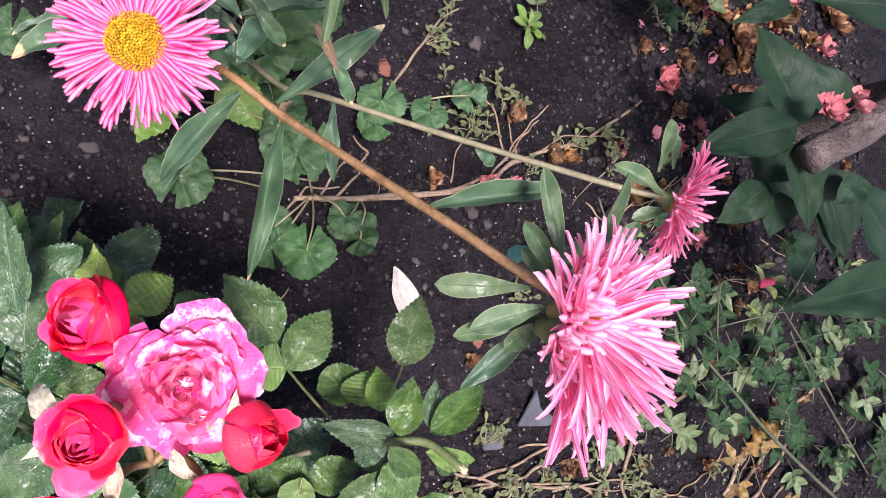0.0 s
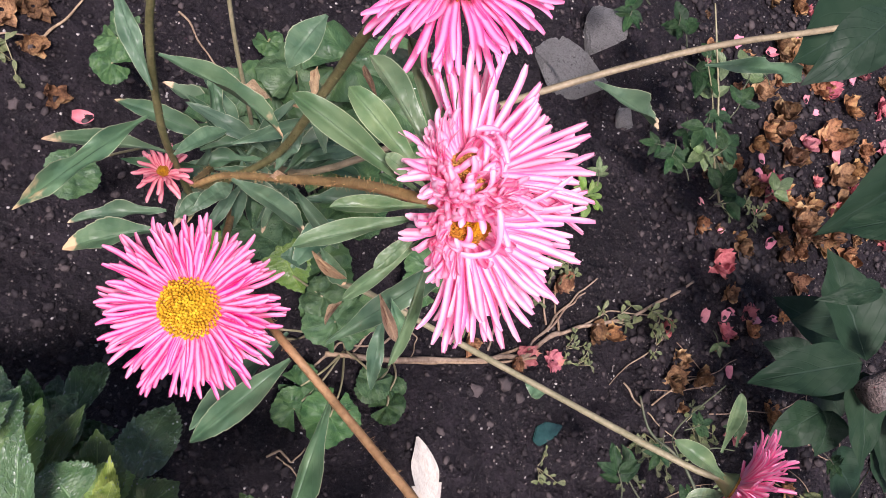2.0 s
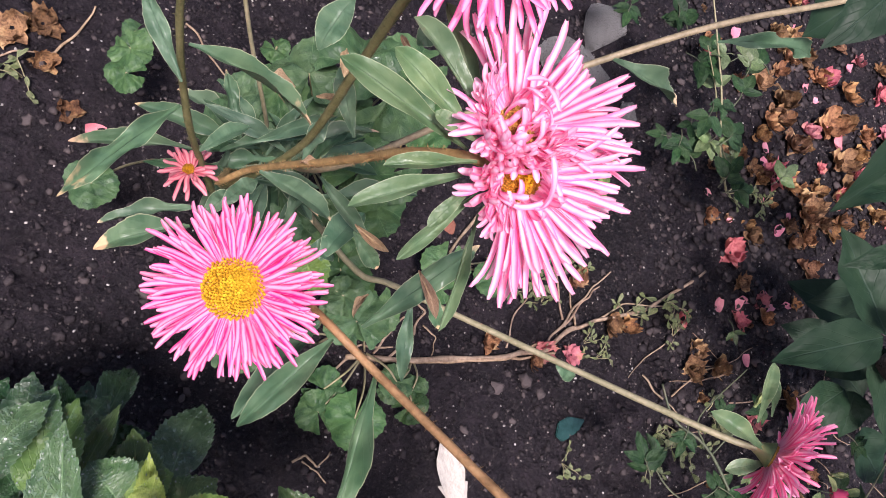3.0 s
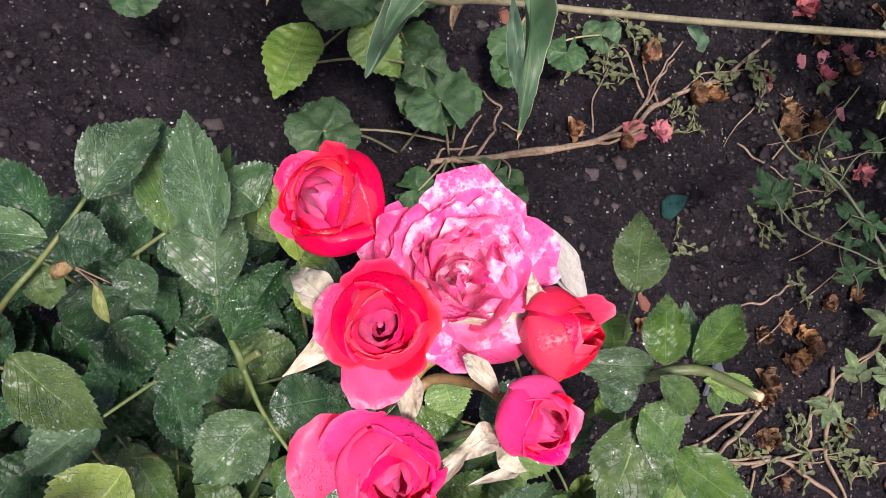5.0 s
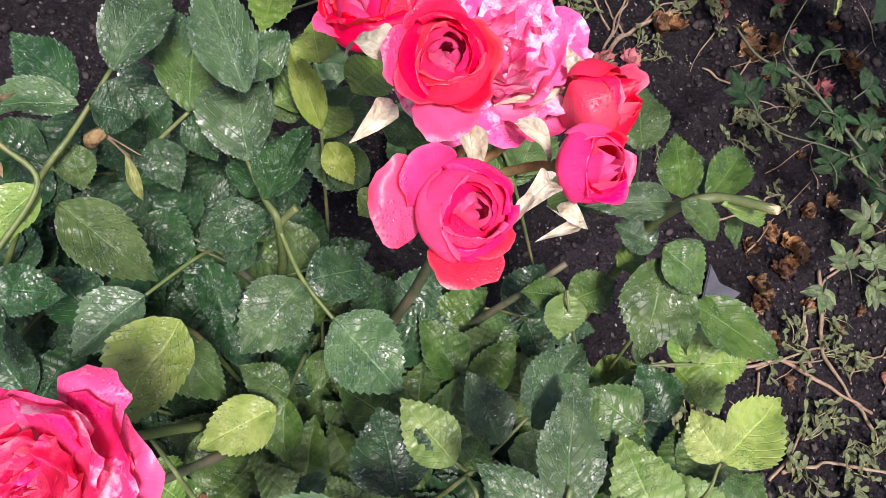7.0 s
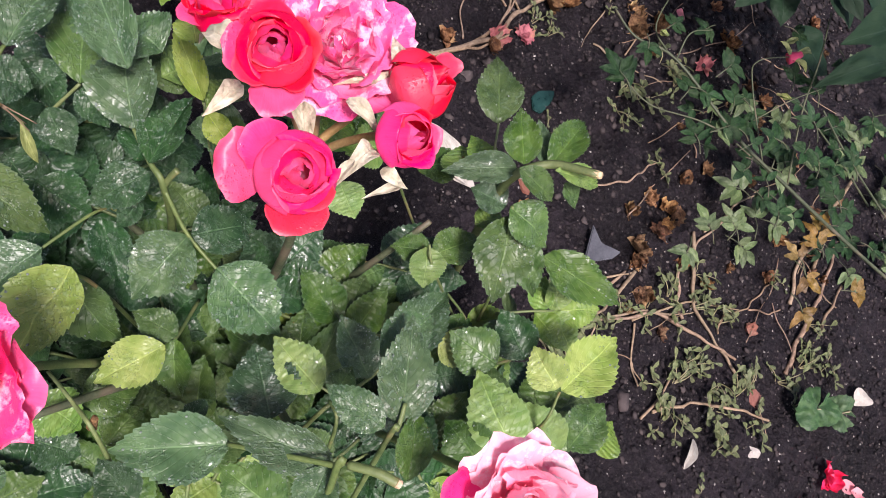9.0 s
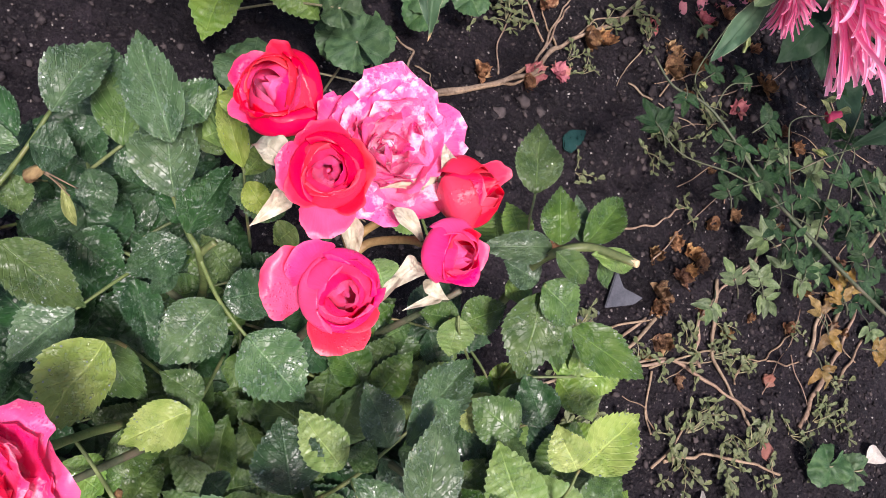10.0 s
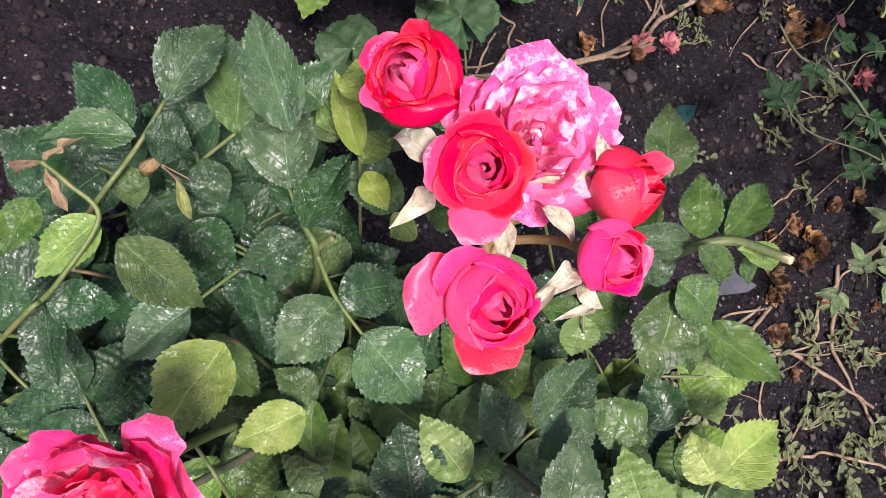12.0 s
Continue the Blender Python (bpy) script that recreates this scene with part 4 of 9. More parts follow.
leaf(s, "Y", (-0.0132, 0.2221, 0.2248), (-0.0231, 0.2606, 0.2243), 0.0129, name="leaflet")
leaf(s, "l", (-0.012, 0.2204, 0.2211), (0.0016, 0.2368, 0.219), 0.0158, name="leaflet")
leaf(s, "Y", (-0.0133, 0.214, 0.2306), (-0.002, 0.1989, 0.224), 0.0128, name="leaflet")
leaf(s, "G", (0.0053, 0.2009, 0.2212), (-0.0118, 0.2161, 0.2169), 0.0184, name="leaflet")
leaf(s, "l", (0.0393, 0.1759, 0.2462), (0.047, 0.1599, 0.2396), 0.0179, name="leaflet")
leaf(s, "l", (0.0106, 0.1957, 0.2209), (0.0013, 0.1887, 0.2141), 0.0145, name="leaflet")
s = stem("leaf_stalk", bush, [(0.0268, 0.0591, 0.1426), (0.0289, 0.0763, 0.2155), (0.061, 0.0881, 0.1926), (0.0756, 0.0985, 0.195)], 0.0012, 0.0008, CANE)
leaf(s, "B", (0.0609, 0.0883, 0.1943), (0.0501, 0.1219, 0.1926), 0.0228, name="leaflet")
leaf(s, "B", (0.077, 0.0976, 0.1903), (0.1142, 0.1304, 0.192), 0.0276, name="leaflet")
leaf(s, "G", (0.0708, 0.0853, 0.1798), (0.1004, 0.0773, 0.1754), 0.0211, name="leaflet")
s = stem("leaf_stalk", bush, [(0.0323, 0.0242, 0.1383), (0.0283, 0.0663, 0.2308), (0.0273, 0.08, 0.2324)], 0.001, 0.0008, CANE)
leaf(s, "l", (0.0245, 0.0844, 0.2294), (0.0067, 0.1112, 0.2265), 0.021, name="leaflet")
leaf(s, "G", (0.0341, 0.0812, 0.2158), (0.0464, 0.0944, 0.213), 0.0146, name="leaflet")
s = stem("leaf_stalk", bush, [(0.0415, 0.0229, 0.1828), (0.0362, 0.0631, 0.2764), (0.0381, 0.0652, 0.2804), (0.0422, 0.0742, 0.2816)], 0.0014, 0.0009, CANE)
leaf(s, "B", (0.0398, 0.0655, 0.2787), (0.0527, 0.1087, 0.2799), 0.0238, name="leaflet")
leaf(s, "B", (0.0331, 0.0662, 0.2798), (0.0133, 0.0856, 0.2758), 0.0155, name="leaflet")
leaf(s, "B", (0.0428, 0.0946, 0.2616), (0.0705, 0.1103, 0.2606), 0.0197, name="leaflet")
leaf(s, "G", (0.0388, 0.0454, 0.2811), (0.0488, 0.0728, 0.2804), 0.014, name="leaflet")
s = stem("leaf_stalk", bush, [(0.0105, 0.0143, 0.2232), (0.0109, 0.0555, 0.2848), (0.0102, 0.0563, 0.2822), (-0.0166, 0.0672, 0.254), (-0.0195, 0.0687, 0.2436)], 0.0016, 0.0008, CANE)
leaf(s, "B", (0.0142, 0.0562, 0.2702), (-0.026, 0.079, 0.2653), 0.0175, name="leaflet")
leaf(s, "B", (-0.0187, 0.0685, 0.2437), (-0.0631, 0.0731, 0.2346), 0.0264, name="leaflet")
leaf(s, "B", (0.0115, 0.0555, 0.2717), (0.0014, 0.0359, 0.2635), 0.0175, name="leaflet")
leaf(s, "G", (-0.0026, 0.0386, 0.2513), (-0.024, 0.061, 0.2475), 0.0253, name="leaflet")
leaf(s, "D", (0.0032, 0.0756, 0.2215), (-0.0004, 0.1096, 0.2205), 0.0308, name="leaflet")
leaf(s, "D", (-0.0242, 0.0786, 0.2115), (-0.0311, 0.0872, 0.207), 0.0158, name="leaflet")
s = stem("leaf_stalk", bush, [(-0.0484, 0.0385, 0.1354), (-0.065, 0.0775, 0.2177), (-0.0737, 0.0941, 0.2151), (-0.082, 0.1078, 0.2121)], 0.0011, 0.0008, CANE)
leaf(s, "l", (-0.0872, 0.0983, 0.2019), (-0.0699, 0.0828, 0.1956), 0.0219, name="leaflet")
leaf(s, "D", (-0.0901, 0.0825, 0.191), (-0.0713, 0.0722, 0.1855), 0.0201, name="leaflet")
leaf(s, "G", (-0.07, 0.0958, 0.1763), (-0.043, 0.1023, 0.1734), 0.0219, name="leaflet")
leaf(s, "G", (-0.0613, 0.0752, 0.1742), (-0.0444, 0.0915, 0.172), 0.0195, name="leaflet")
leaf(s, "D", (-0.0524, 0.0501, 0.2063), (-0.0661, 0.0702, 0.2029), 0.0194, name="leaflet")
leaf(s, "B", (-0.1043, 0.0624, 0.2224), (-0.1021, 0.0772, 0.2192), 0.0155, name="leaflet")
s = stem("cut_cane", bush, [(0.1507, 0.1419, 0.1167), (0.1343, 0.1706, 0.2172), (0.1287, 0.176, 0.253), (0.1438, 0.1778, 0.265), (0.1584, 0.1672, 0.2807)], 0.0028, 0.0022, CANE, label="green cane pruned to a stub")
stem("cut_end", s, [(0.1577, 0.1683, 0.279), (0.1588, 0.1665, 0.2821)], 0.0023, 0.002, CUT)
leaf(s, "G", (0.1317, 0.1798, 0.2589), (0.1363, 0.2106, 0.2584), 0.0189, name="leaflet")
leaf(s, "B", (0.1538, 0.1836, 0.247), (0.1553, 0.2099, 0.2454), 0.0105, name="leaflet")
leaf(s, "G", (0.1521, 0.1818, 0.2522), (0.1842, 0.21, 0.2533), 0.0187, name="leaflet")
leaf(s, "B", (0.1302, 0.1798, 0.2553), (0.093, 0.1815, 0.2474), 0.0159, name="leaflet")
leaf(s, "G", (0.1229, 0.175, 0.2685), (0.1447, 0.1588, 0.2627), 0.0135, name="leaflet")
leaf(s, "l", (0.1428, 0.1734, 0.2698), (0.1784, 0.1676, 0.2603), 0.0117, name="leaflet")
leaf(s, "G", (0.1577, 0.1714, 0.2547), (0.1682, 0.159, 0.2484), 0.0115, name="leaflet")
s = stem("leaf_stalk", bush, [(0.1735, 0.1385, 0.1625), (0.1433, 0.19, 0.2118), (0.1436, 0.2159, 0.2241)], 0.0009, 0.0007, CANE)
leaf(s, "G", (0.1426, 0.2155, 0.2257), (0.1511, 0.2573, 0.2268), 0.026, name="leaflet")
leaf(s, "l", (0.1371, 0.1893, 0.2158), (0.1338, 0.2149, 0.2135), 0.0185, name="leaflet")
s = stem("leaf_stalk", bush, [(0.1665, 0.1116, 0.114), (0.1422, 0.1434, 0.2144), (0.1348, 0.157, 0.2332), (0.1317, 0.1632, 0.2426)], 0.0011, 0.0008, CANE)
leaf(s, "G", (0.1337, 0.1595, 0.2369), (0.1212, 0.1169, 0.2251), 0.0321, name="leaflet")
leaf(s, "G", (0.1442, 0.1529, 0.2264), (0.151, 0.1184, 0.217), 0.0191, name="leaflet")
leaf(s, "G", (0.1309, 0.1632, 0.2426), (0.1557, 0.1421, 0.2365), 0.0242, name="leaflet")
leaf(s, "B", (0.1333, 0.1656, 0.2343), (0.1172, 0.1781, 0.2295), 0.0203, name="leaflet")
s = stem("leaf_stalk", bush, [(0.1793, 0.1255, 0.1168), (0.1567, 0.1449, 0.2067), (0.1662, 0.142, 0.2115)], 0.0009, 0.0007, CANE)
leaf(s, "G", (0.1654, 0.142, 0.2125), (0.2178, 0.1105, 0.2069), 0.0256, name="leaflet")
s = stem("leaf_stalk", bush, [(0.1816, 0.0332, 0.1052), (0.1521, 0.0507, 0.2031), (0.1585, 0.067, 0.2163)], 0.0011, 0.0008, CANE)
leaf(s, "Y", (0.1604, 0.0672, 0.2147), (0.2042, 0.0919, 0.2157), 0.0301, name="leaflet")
leaf(s, "Y", (0.1481, 0.0686, 0.2298), (0.1396, 0.0919, 0.2272), 0.0217, name="leaflet")
leaf(s, "G", (0.144, 0.106, 0.1563), (0.1951, 0.1044, 0.1546), 0.0201, name="leaflet")
leaf(s, "G", (0.1812, 0.1178, 0.1337), (0.195, 0.1206, 0.1297), 0.0333, name="leaflet")
s = stem("leaf_stalk", bush, [(0.1583, 0.1122, 0.1135), (0.1021, 0.1399, 0.202), (0.0957, 0.1517, 0.2138)], 0.0009, 0.0007, CANE)
leaf(s, "l", (0.0968, 0.1514, 0.2103), (0.094, 0.1304, 0.202), 0.0194, name="leaflet")
leaf(s, "G", (0.1022, 0.1482, 0.2031), (0.1337, 0.157, 0.2014), 0.0214, name="leaflet")
leaf(s, "G", (0.1016, 0.1506, 0.2035), (0.0807, 0.1559, 0.1973), 0.0179, name="leaflet")
leaf(s, "l", (0.124, 0.162, 0.2155), (0.1461, 0.1665, 0.2122), 0.0152, name="leaflet")
leaf(s, "Y", (0.1149, 0.1077, 0.1722), (0.1369, 0.0914, 0.1664), 0.0242, name="leaflet")
leaf(s, "G", (0.1227, 0.1021, 0.1634), (0.1369, 0.1204, 0.1611), 0.0198, name="leaflet")
leaf(s, "G", (0.0753, 0.1439, 0.1475), (0.0982, 0.1166, 0.1402), 0.0365, name="leaflet")
leaf(s, "G", (0.0551, 0.1292, 0.1444), (0.0501, 0.0979, 0.1348), 0.0225, name="leaflet")
leaf(s, "G", (0.0016, 0.1326, 0.1414), (-0.0124, 0.1366, 0.1358), 0.0184, name="leaflet")
leaf(s, "Y", (0.0269, 0.1429, 0.1533), (0.041, 0.1223, 0.1462), 0.0187, name="leaflet")
s = stem("leaf_stalk", bush, [(0.1547, 0.1683, 0.0859), (0.0847, 0.2081, 0.2005), (0.0728, 0.2223, 0.2144)], 0.001, 0.0008, CANE)
leaf(s, "G", (0.0726, 0.2219, 0.2181), (0.0402, 0.255, 0.2205), 0.0299, name="leaflet")
leaf(s, "G", (0.0821, 0.2081, 0.2113), (0.1025, 0.245, 0.2102), 0.0258, name="leaflet")
leaf(s, "l", (0.0828, 0.209, 0.2054), (0.0613, 0.2083, 0.2012), 0.0249, name="leaflet")
leaf(s, "G", (0.103, 0.1983, 0.1973), (0.137, 0.2078, 0.1907), 0.0239, name="leaflet")
leaf(s, "l", (0.1288, 0.1908, 0.2041), (0.1308, 0.2119, 0.2019), 0.0263, name="leaflet")
leaf(s, "l", (-0.0045, 0.2304, 0.2447), (0.0152, 0.2481, 0.2403), 0.0209, name="leaflet")
leaf(s, "Y", (-0.0196, 0.2344, 0.256), (-0.0202, 0.2537, 0.2536), 0.0157, name="leaflet")
leaf(s, "G", (0.0422, 0.2243, 0.2015), (0.0357, 0.2329, 0.1975), 0.0184, name="leaflet")
leaf(s, "B", (-0.0070, 0.2475, 0.1768), (0.0010, 0.2928, 0.1465), 0.0315, name="leaflet")
leaf(s, "B", (-0.0453, 0.2661, 0.1592), (-0.0379, 0.3075, 0.1122), 0.0187, name="leaflet")
leaf(s, "B", (-0.0473, 0.2212, 0.256), (-0.0609, 0.2677, 0.2593), 0.0216, name="leaflet")
leaf(s, "B", (-0.031, 0.2394, 0.2385), (-0.0471, 0.253, 0.2364), 0.0285, name="leaflet")
leaf(s, "B", (-0.07, 0.251, 0.2166), (-0.0718, 0.2808, 0.2169), 0.0232, name="leaflet")
leaf(s, "G", (-0.0075, 0.2301, 0.207), (0.0128, 0.2531, 0.2039), 0.0268, name="leaflet")
leaf(s, "G", (0.0238, 0.2265, 0.2036), (0.0402, 0.2447, 0.2002), 0.0263, name="leaflet")
leaf(s, "B", (0.0099, 0.2159, 0.2028), (-0.0177, 0.2196, 0.2002), 0.0265, name="leaflet")
leaf(s, "B", (-0.0387, 0.2224, 0.2081), (-0.0582, 0.24, 0.2076), 0.0251, name="leaflet")
leaf(s, "l", (0.0454, 0.2121, 0.1992), (0.0735, 0.2271, 0.1938), 0.0285, name="leaflet")
leaf(s, "l", (-0.0285, 0.2403, 0.2109), (-0.0079, 0.2521, 0.2056), 0.022, name="leaflet")
leaf(s, "G", (0.0769, 0.2101, 0.1962), (0.0972, 0.2368, 0.1941), 0.0294, name="leaflet")
leaf(s, "D", (-0.0426, 0.2007, 0.2044), (-0.0301, 0.2178, 0.2006), 0.0254, name="leaflet")
leaf(s, "G", (0.0413, 0.2057, 0.1982), (0.0238, 0.2084, 0.1942), 0.0262, name="leaflet")
leaf(s, "l", (0.1337, 0.0389, 0.2002), (0.1193, 0.084, 0.1999), 0.032, name="leaflet")
leaf(s, "l", (0.1671, 0.0331, 0.1932), (0.1439, 0.0658, 0.1902), 0.0287, name="leaflet")
leaf(s, "G", (0.1788, 0.0339, 0.1851), (0.2098, 0.0555, 0.1851), 0.0268, name="leaflet")
leaf(s, "G", (0.1384, 0.0868, 0.1891), (0.1145, 0.1084, 0.1849), 0.0286, name="leaflet")
leaf(s, "D", (0.1673, 0.0876, 0.1736), (0.1573, 0.1192, 0.1716), 0.0272, name="leaflet")
leaf(s, "l", (0.2094, 0.0659, 0.156), (0.1937, 0.0857, 0.1518), 0.029, name="leaflet")
leaf(s, "l", (0.2101, 0.0246, 0.1687), (0.2283, 0.0424, 0.1668), 0.0248, name="leaflet")
leaf(s, "G", (0.1195, 0.0346, 0.1901), (0.1038, 0.0605, 0.187), 0.0305, name="leaflet")
stem("rose_hip", bush, [(-0.099, 0.2125, 0.2298), (-0.0965, 0.2134, 0.2328), (-0.0942, 0.2151, 0.2332)], 0.0028, 0.0018, DRY, 9, 0.4, "withered orange hip")
stem("dry_stamen", bush, [(-0.0942, 0.2153, 0.2323), (-0.0841, 0.2073, 0.2212)], 0.0004, 0.0003, VINE, 4)
stem("dry_stamen", bush, [(-0.0942, 0.2149, 0.2322), (-0.0813, 0.2104, 0.2218)], 0.0004, 0.0003, VINE, 4)
stem("dry_stamen", bush, [(-0.0946, 0.2144, 0.2321), (-0.0852, 0.2103, 0.2216)], 0.0004, 0.0003, VINE, 4)
leaf(bush, "e", (-0.0873, 0.2119, 0.2217), (-0.0823, 0.1949, 0.215), 0.0050, name="leaflet")
stem("pruned_stub", bush, [(-0.0332, 0.1817, 0.225), (-0.031, 0.1837, 0.2314), (-0.0287, 0.1849, 0.2361)], 0.0014, 0.0014, CANE, 8, 0.3, "dry pruned stub of a cane")
stem("pruned_stub", bush, [(0.015, 0.0556, 0.2858), (0.0232, 0.0517, 0.2915), (0.0301, 0.0465, 0.2945)], 0.0018, 0.0019, CANE, 9, 0.2, "thick green cane pruned short")
stem("cut_end", bush, [(0.0294, 0.047, 0.2946), (0.0307, 0.0459, 0.2948)], 0.0018, 0.0016, CUT, 9)
stem("rose_hip", bush, [(-0.0673, 0.0831, 0.2183), (-0.0659, 0.0865, 0.2232)], 0.0022, 0.0014, DRY, 8, 0.4)
cup_rose(bush, (-0.0272, 0.2205, 0.3290), (-0.62, -0.02, 0.78), (0.926, -0.068, 0.371), 0.0138, 0.0260, 11, "half-open pink-red rose bud", (CORAL, CORAL, CORAL, RED), 5, 0.3, ((-10, 58, 1.95, 46, -16, 30, CORAL), (-95, 58, 1.95, 46, -16, 30, RED), (62, 52, 2.0, 48, -12, 50, RED), (150, 46, 1.75, 48, -6, 120, CORAL), (215, 46, 1.75, 48, -6, 100, CORAL)))
rose_bloom(bush, (0.0150, 0.2005, 0.3350), (-0.14, -0.05, 0.99), (0.908, -0.064, 0.415), 0.0245, 50, 0.95, MOTTLED, 12, "fully open ruffled pink and white rose", frill=1.25, outer=((165, 30, 1.15, 66, 58, 40, MOTTLED), (205, 28, 1.2, 66, 56, 50, BLUSH)))
cup_rose(bush, (-0.0172, 0.1797, 0.3640), (-0.26, -0.30, 0.91), (0.926, -0.068, 0.371), 0.0098, 0.0205, 13, "red-pink rose opening from its heart", (CORAL, CORAL, RED), 5, 0.35, ((98, 50, 1.85, 62, 12, 60, RED), (8, 56, 1.8, 62, 10, 50, RED), (-48, 46, 1.8, 60, 8, 60, RED), (172, 46, 1.8, 60, 12, 90, CORAL), (-98, 36, 2.3, 64, 22, 90, CORAL), (222, 44, 1.8, 58, 6, 70, RED)))
cup_rose(bush, (0.0490, 0.1840, 0.3455), (0.50, 0.02, 0.86), (0.926, -0.068, 0.371), 0.0116, 0.0245, 14, "closed deep red rosebud", (RED, RED), 4, 0.05, ((80, 80, 2.0, 46, -34, 0, RED), (200, 80, 1.95, 46, -34, 0, RED), (-40, 80, 2.0, 46, -32, 10, RED), (50, 34, 2.35, 46, -24, 90, RED)))
cup_rose(bush, (-0.0095, 0.1450, 0.3515), (-0.12, -0.32, 0.94), (0.926, -0.068, 0.371), 0.0114, 0.0220, 15, "red-pink rose with broad outer petals", (CORAL, CORAL, CORAL), 5, 0.3, ((174, 38, 2.35, 72, 18, 150, CORAL), (132, 40, 2.15, 66, 2, 110, CORAL), (-100, 46, 1.95, 64, 14, 70, RED), (-50, 48, 1.75, 54, -10, 60, RED), (45, 56, 1.8, 52, -14, 50, CORAL)))
cup_rose(bush, (0.0312, 0.1572, 0.3530), (0.16, -0.33, 0.92), (0.926, -0.068, 0.371), 0.0096, 0.0205, 16, "half-open bright pink rosebud", (CORAL, CORAL, CORAL), 4, 0.2, ((140, 60, 1.95, 44, -22, 20, RED), (60, 52, 1.9, 46, -18, 40, RED), (-60, 56, 1.95, 48, -12, 80, CORAL), (-10, 46, 1.85, 48, -8, 90, CORAL), (-130, 52, 1.9, 44, -20, 40, RED)))
rose_bloom(bush, (-0.1130, 0.0965, 0.3010), (-0.34, -0.20, 0.92), (0.914, -0.213, 0.345), 0.0262, 54, 0.95, HOT, 17, "fully open hot pink ruffled rose", frill=1.25)
rose_bloom(bush, (0.0627, 0.0308, 0.3292), (-0.283, -0.15, 0.947), (0.914, -0.213, 0.345), 0.0250, 44, 0.72, BLUSH, 18, "pale blush and white ruffled rose", frill=1.2, outer=((185, 45, 1.25, 64, 52, 30, CORAL),))
leaf(bush, "c", (-0.0235, 0.1868, 0.3470), (-0.0355, 0.2008, 0.3380), 0.0095, name="sepal")
leaf(bush, "c", (-0.0197, 0.1826, 0.3302), (-0.0324, 0.1714, 0.3297), 0.0076, name="sepal")
leaf(bush, "c", (-0.0032, 0.1732, 0.3388), (-0.0029, 0.1555, 0.3381), 0.0076, name="sepal")
leaf(bush, "c", (0.0395, 0.1858, 0.3240), (0.0200, 0.1880, 0.3340), 0.0088, name="sepal")
leaf(bush, "c", (0.0363, 0.1903, 0.3353), (0.0323, 0.1989, 0.3381), 0.0072, name="sepal")
leaf(bush, "c", (0.0405, 0.1880, 0.3230), (0.0424, 0.2030, 0.3196), 0.0078, name="sepal")
leaf(bush, "c", (0.0201, 0.1589, 0.3403), (0.0075, 0.1493, 0.3398), 0.0081, name="sepal")
leaf(bush, "c", (0.011, 0.1528, 0.3414), (-0.0012, 0.1401, 0.3407), 0.0036, name="sepal")
leaf(bush, "c", (0.0235, 0.1528, 0.3335), (0.0308, 0.1448, 0.335), 0.0058, name="sepal")
leaf(bush, "c", (0.032, 0.1483, 0.3295), (0.0167, 0.1436, 0.3293), 0.0039, name="sepal")
leaf(bush, "c", (0.0138, 0.1768, 0.3362), (0.0253, 0.1643, 0.3369), 0.0061, name="sepal")


def pedicels():
    """The red-brown stalks that carry the blooms from the head of the cane."""
    for ob in [o for o in bush.children if o.name.startswith("rose_bloom")]:
        m = PLACE[ob]
        foot = m @ Vector((0, 0, -0.006))
        back = m @ Vector((0, 0, -0.035))
        near = (foot - Vector(HUB)).length < 0.12
        hub = Vector(HUB) if near else Vector((back.x * 0.75 + ROOT[0] * 0.25, back.y * 0.75 + ROOT[1] * 0.25, 0.18))
        stem("pedicel", bush, [hub, hub.lerp(back, 0.6), back.lerp(foot, 0.6), foot], 0.0018 if near else 0.0021, 0.0015, BROWN_CANE if near else CANE)


pedicels()


def undergrowth():
    """The lower, shaded leaves that close the bush, mostly in dark skins that deepen the shade."""
    rng = random.Random(21)
    made = 0
    while made < 165:
        x, y = rng.uniform(-0.22, 0.2), rng.uniform(-0.12, 0.28)
        if ((x + 0.015) / 0.185) ** 2 + ((y - 0.09) / 0.18) ** 2 > 1 or y > 0.20 - 0.4 * max(x, 0.0):
            continue
        z = rng.uniform(0.06, 0.165)
        a = rng.uniform(0, 6.28)
        base = Vector((x, y, z))
        end = base + Vector((math.cos(a), math.sin(a), 0.15)) * 0.04
        # darker skins put part of the under-canopy shade into the leaf colour
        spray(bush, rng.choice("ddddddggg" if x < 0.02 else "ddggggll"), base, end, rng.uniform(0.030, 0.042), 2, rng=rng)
        made += 1


undergrowth()


def thicket(seed, count, xs, ys, zs, kinds):
    """More shaded leaves, where the bush stands close."""
    rng = random.Random(seed)
    for _ in range(count):
        base = Vector((rng.uniform(*xs), rng.uniform(*ys), rng.uniform(*zs)))
        a = rng.uniform(0, 6.28)
        spray(bush, rng.choice(kinds), base, base + Vector((math.cos(a), math.sin(a), 0.1)) * 0.03, rng.uniform(0.028, 0.038), 2, rng=rng)


# dark skin only: shade inside the bush deepened by colour
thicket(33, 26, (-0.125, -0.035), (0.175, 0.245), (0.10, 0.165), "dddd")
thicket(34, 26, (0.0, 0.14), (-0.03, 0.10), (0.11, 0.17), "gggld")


# ---- aster plant ----
aster = thing("aster_plant", (0.009, 0.506, 0), "sprawling aster with pink ray flowers on hairy brown stems", "aster")
BASE = (0.009, 0.506, -0.004)
st = stem("stalk", aster, [BASE, (-0.014, 0.4073, 0.1405), (-0.0413, 0.4013, 0.2345), (-0.0547, 0.4098, 0.2809), (-0.0624, 0.418, 0.3219), (-0.065, 0.423, 0.352), (-0.0673, 0.4235, 0.3921)], 0.0019, 0.0015, OLIVE, hairs=0.0018)
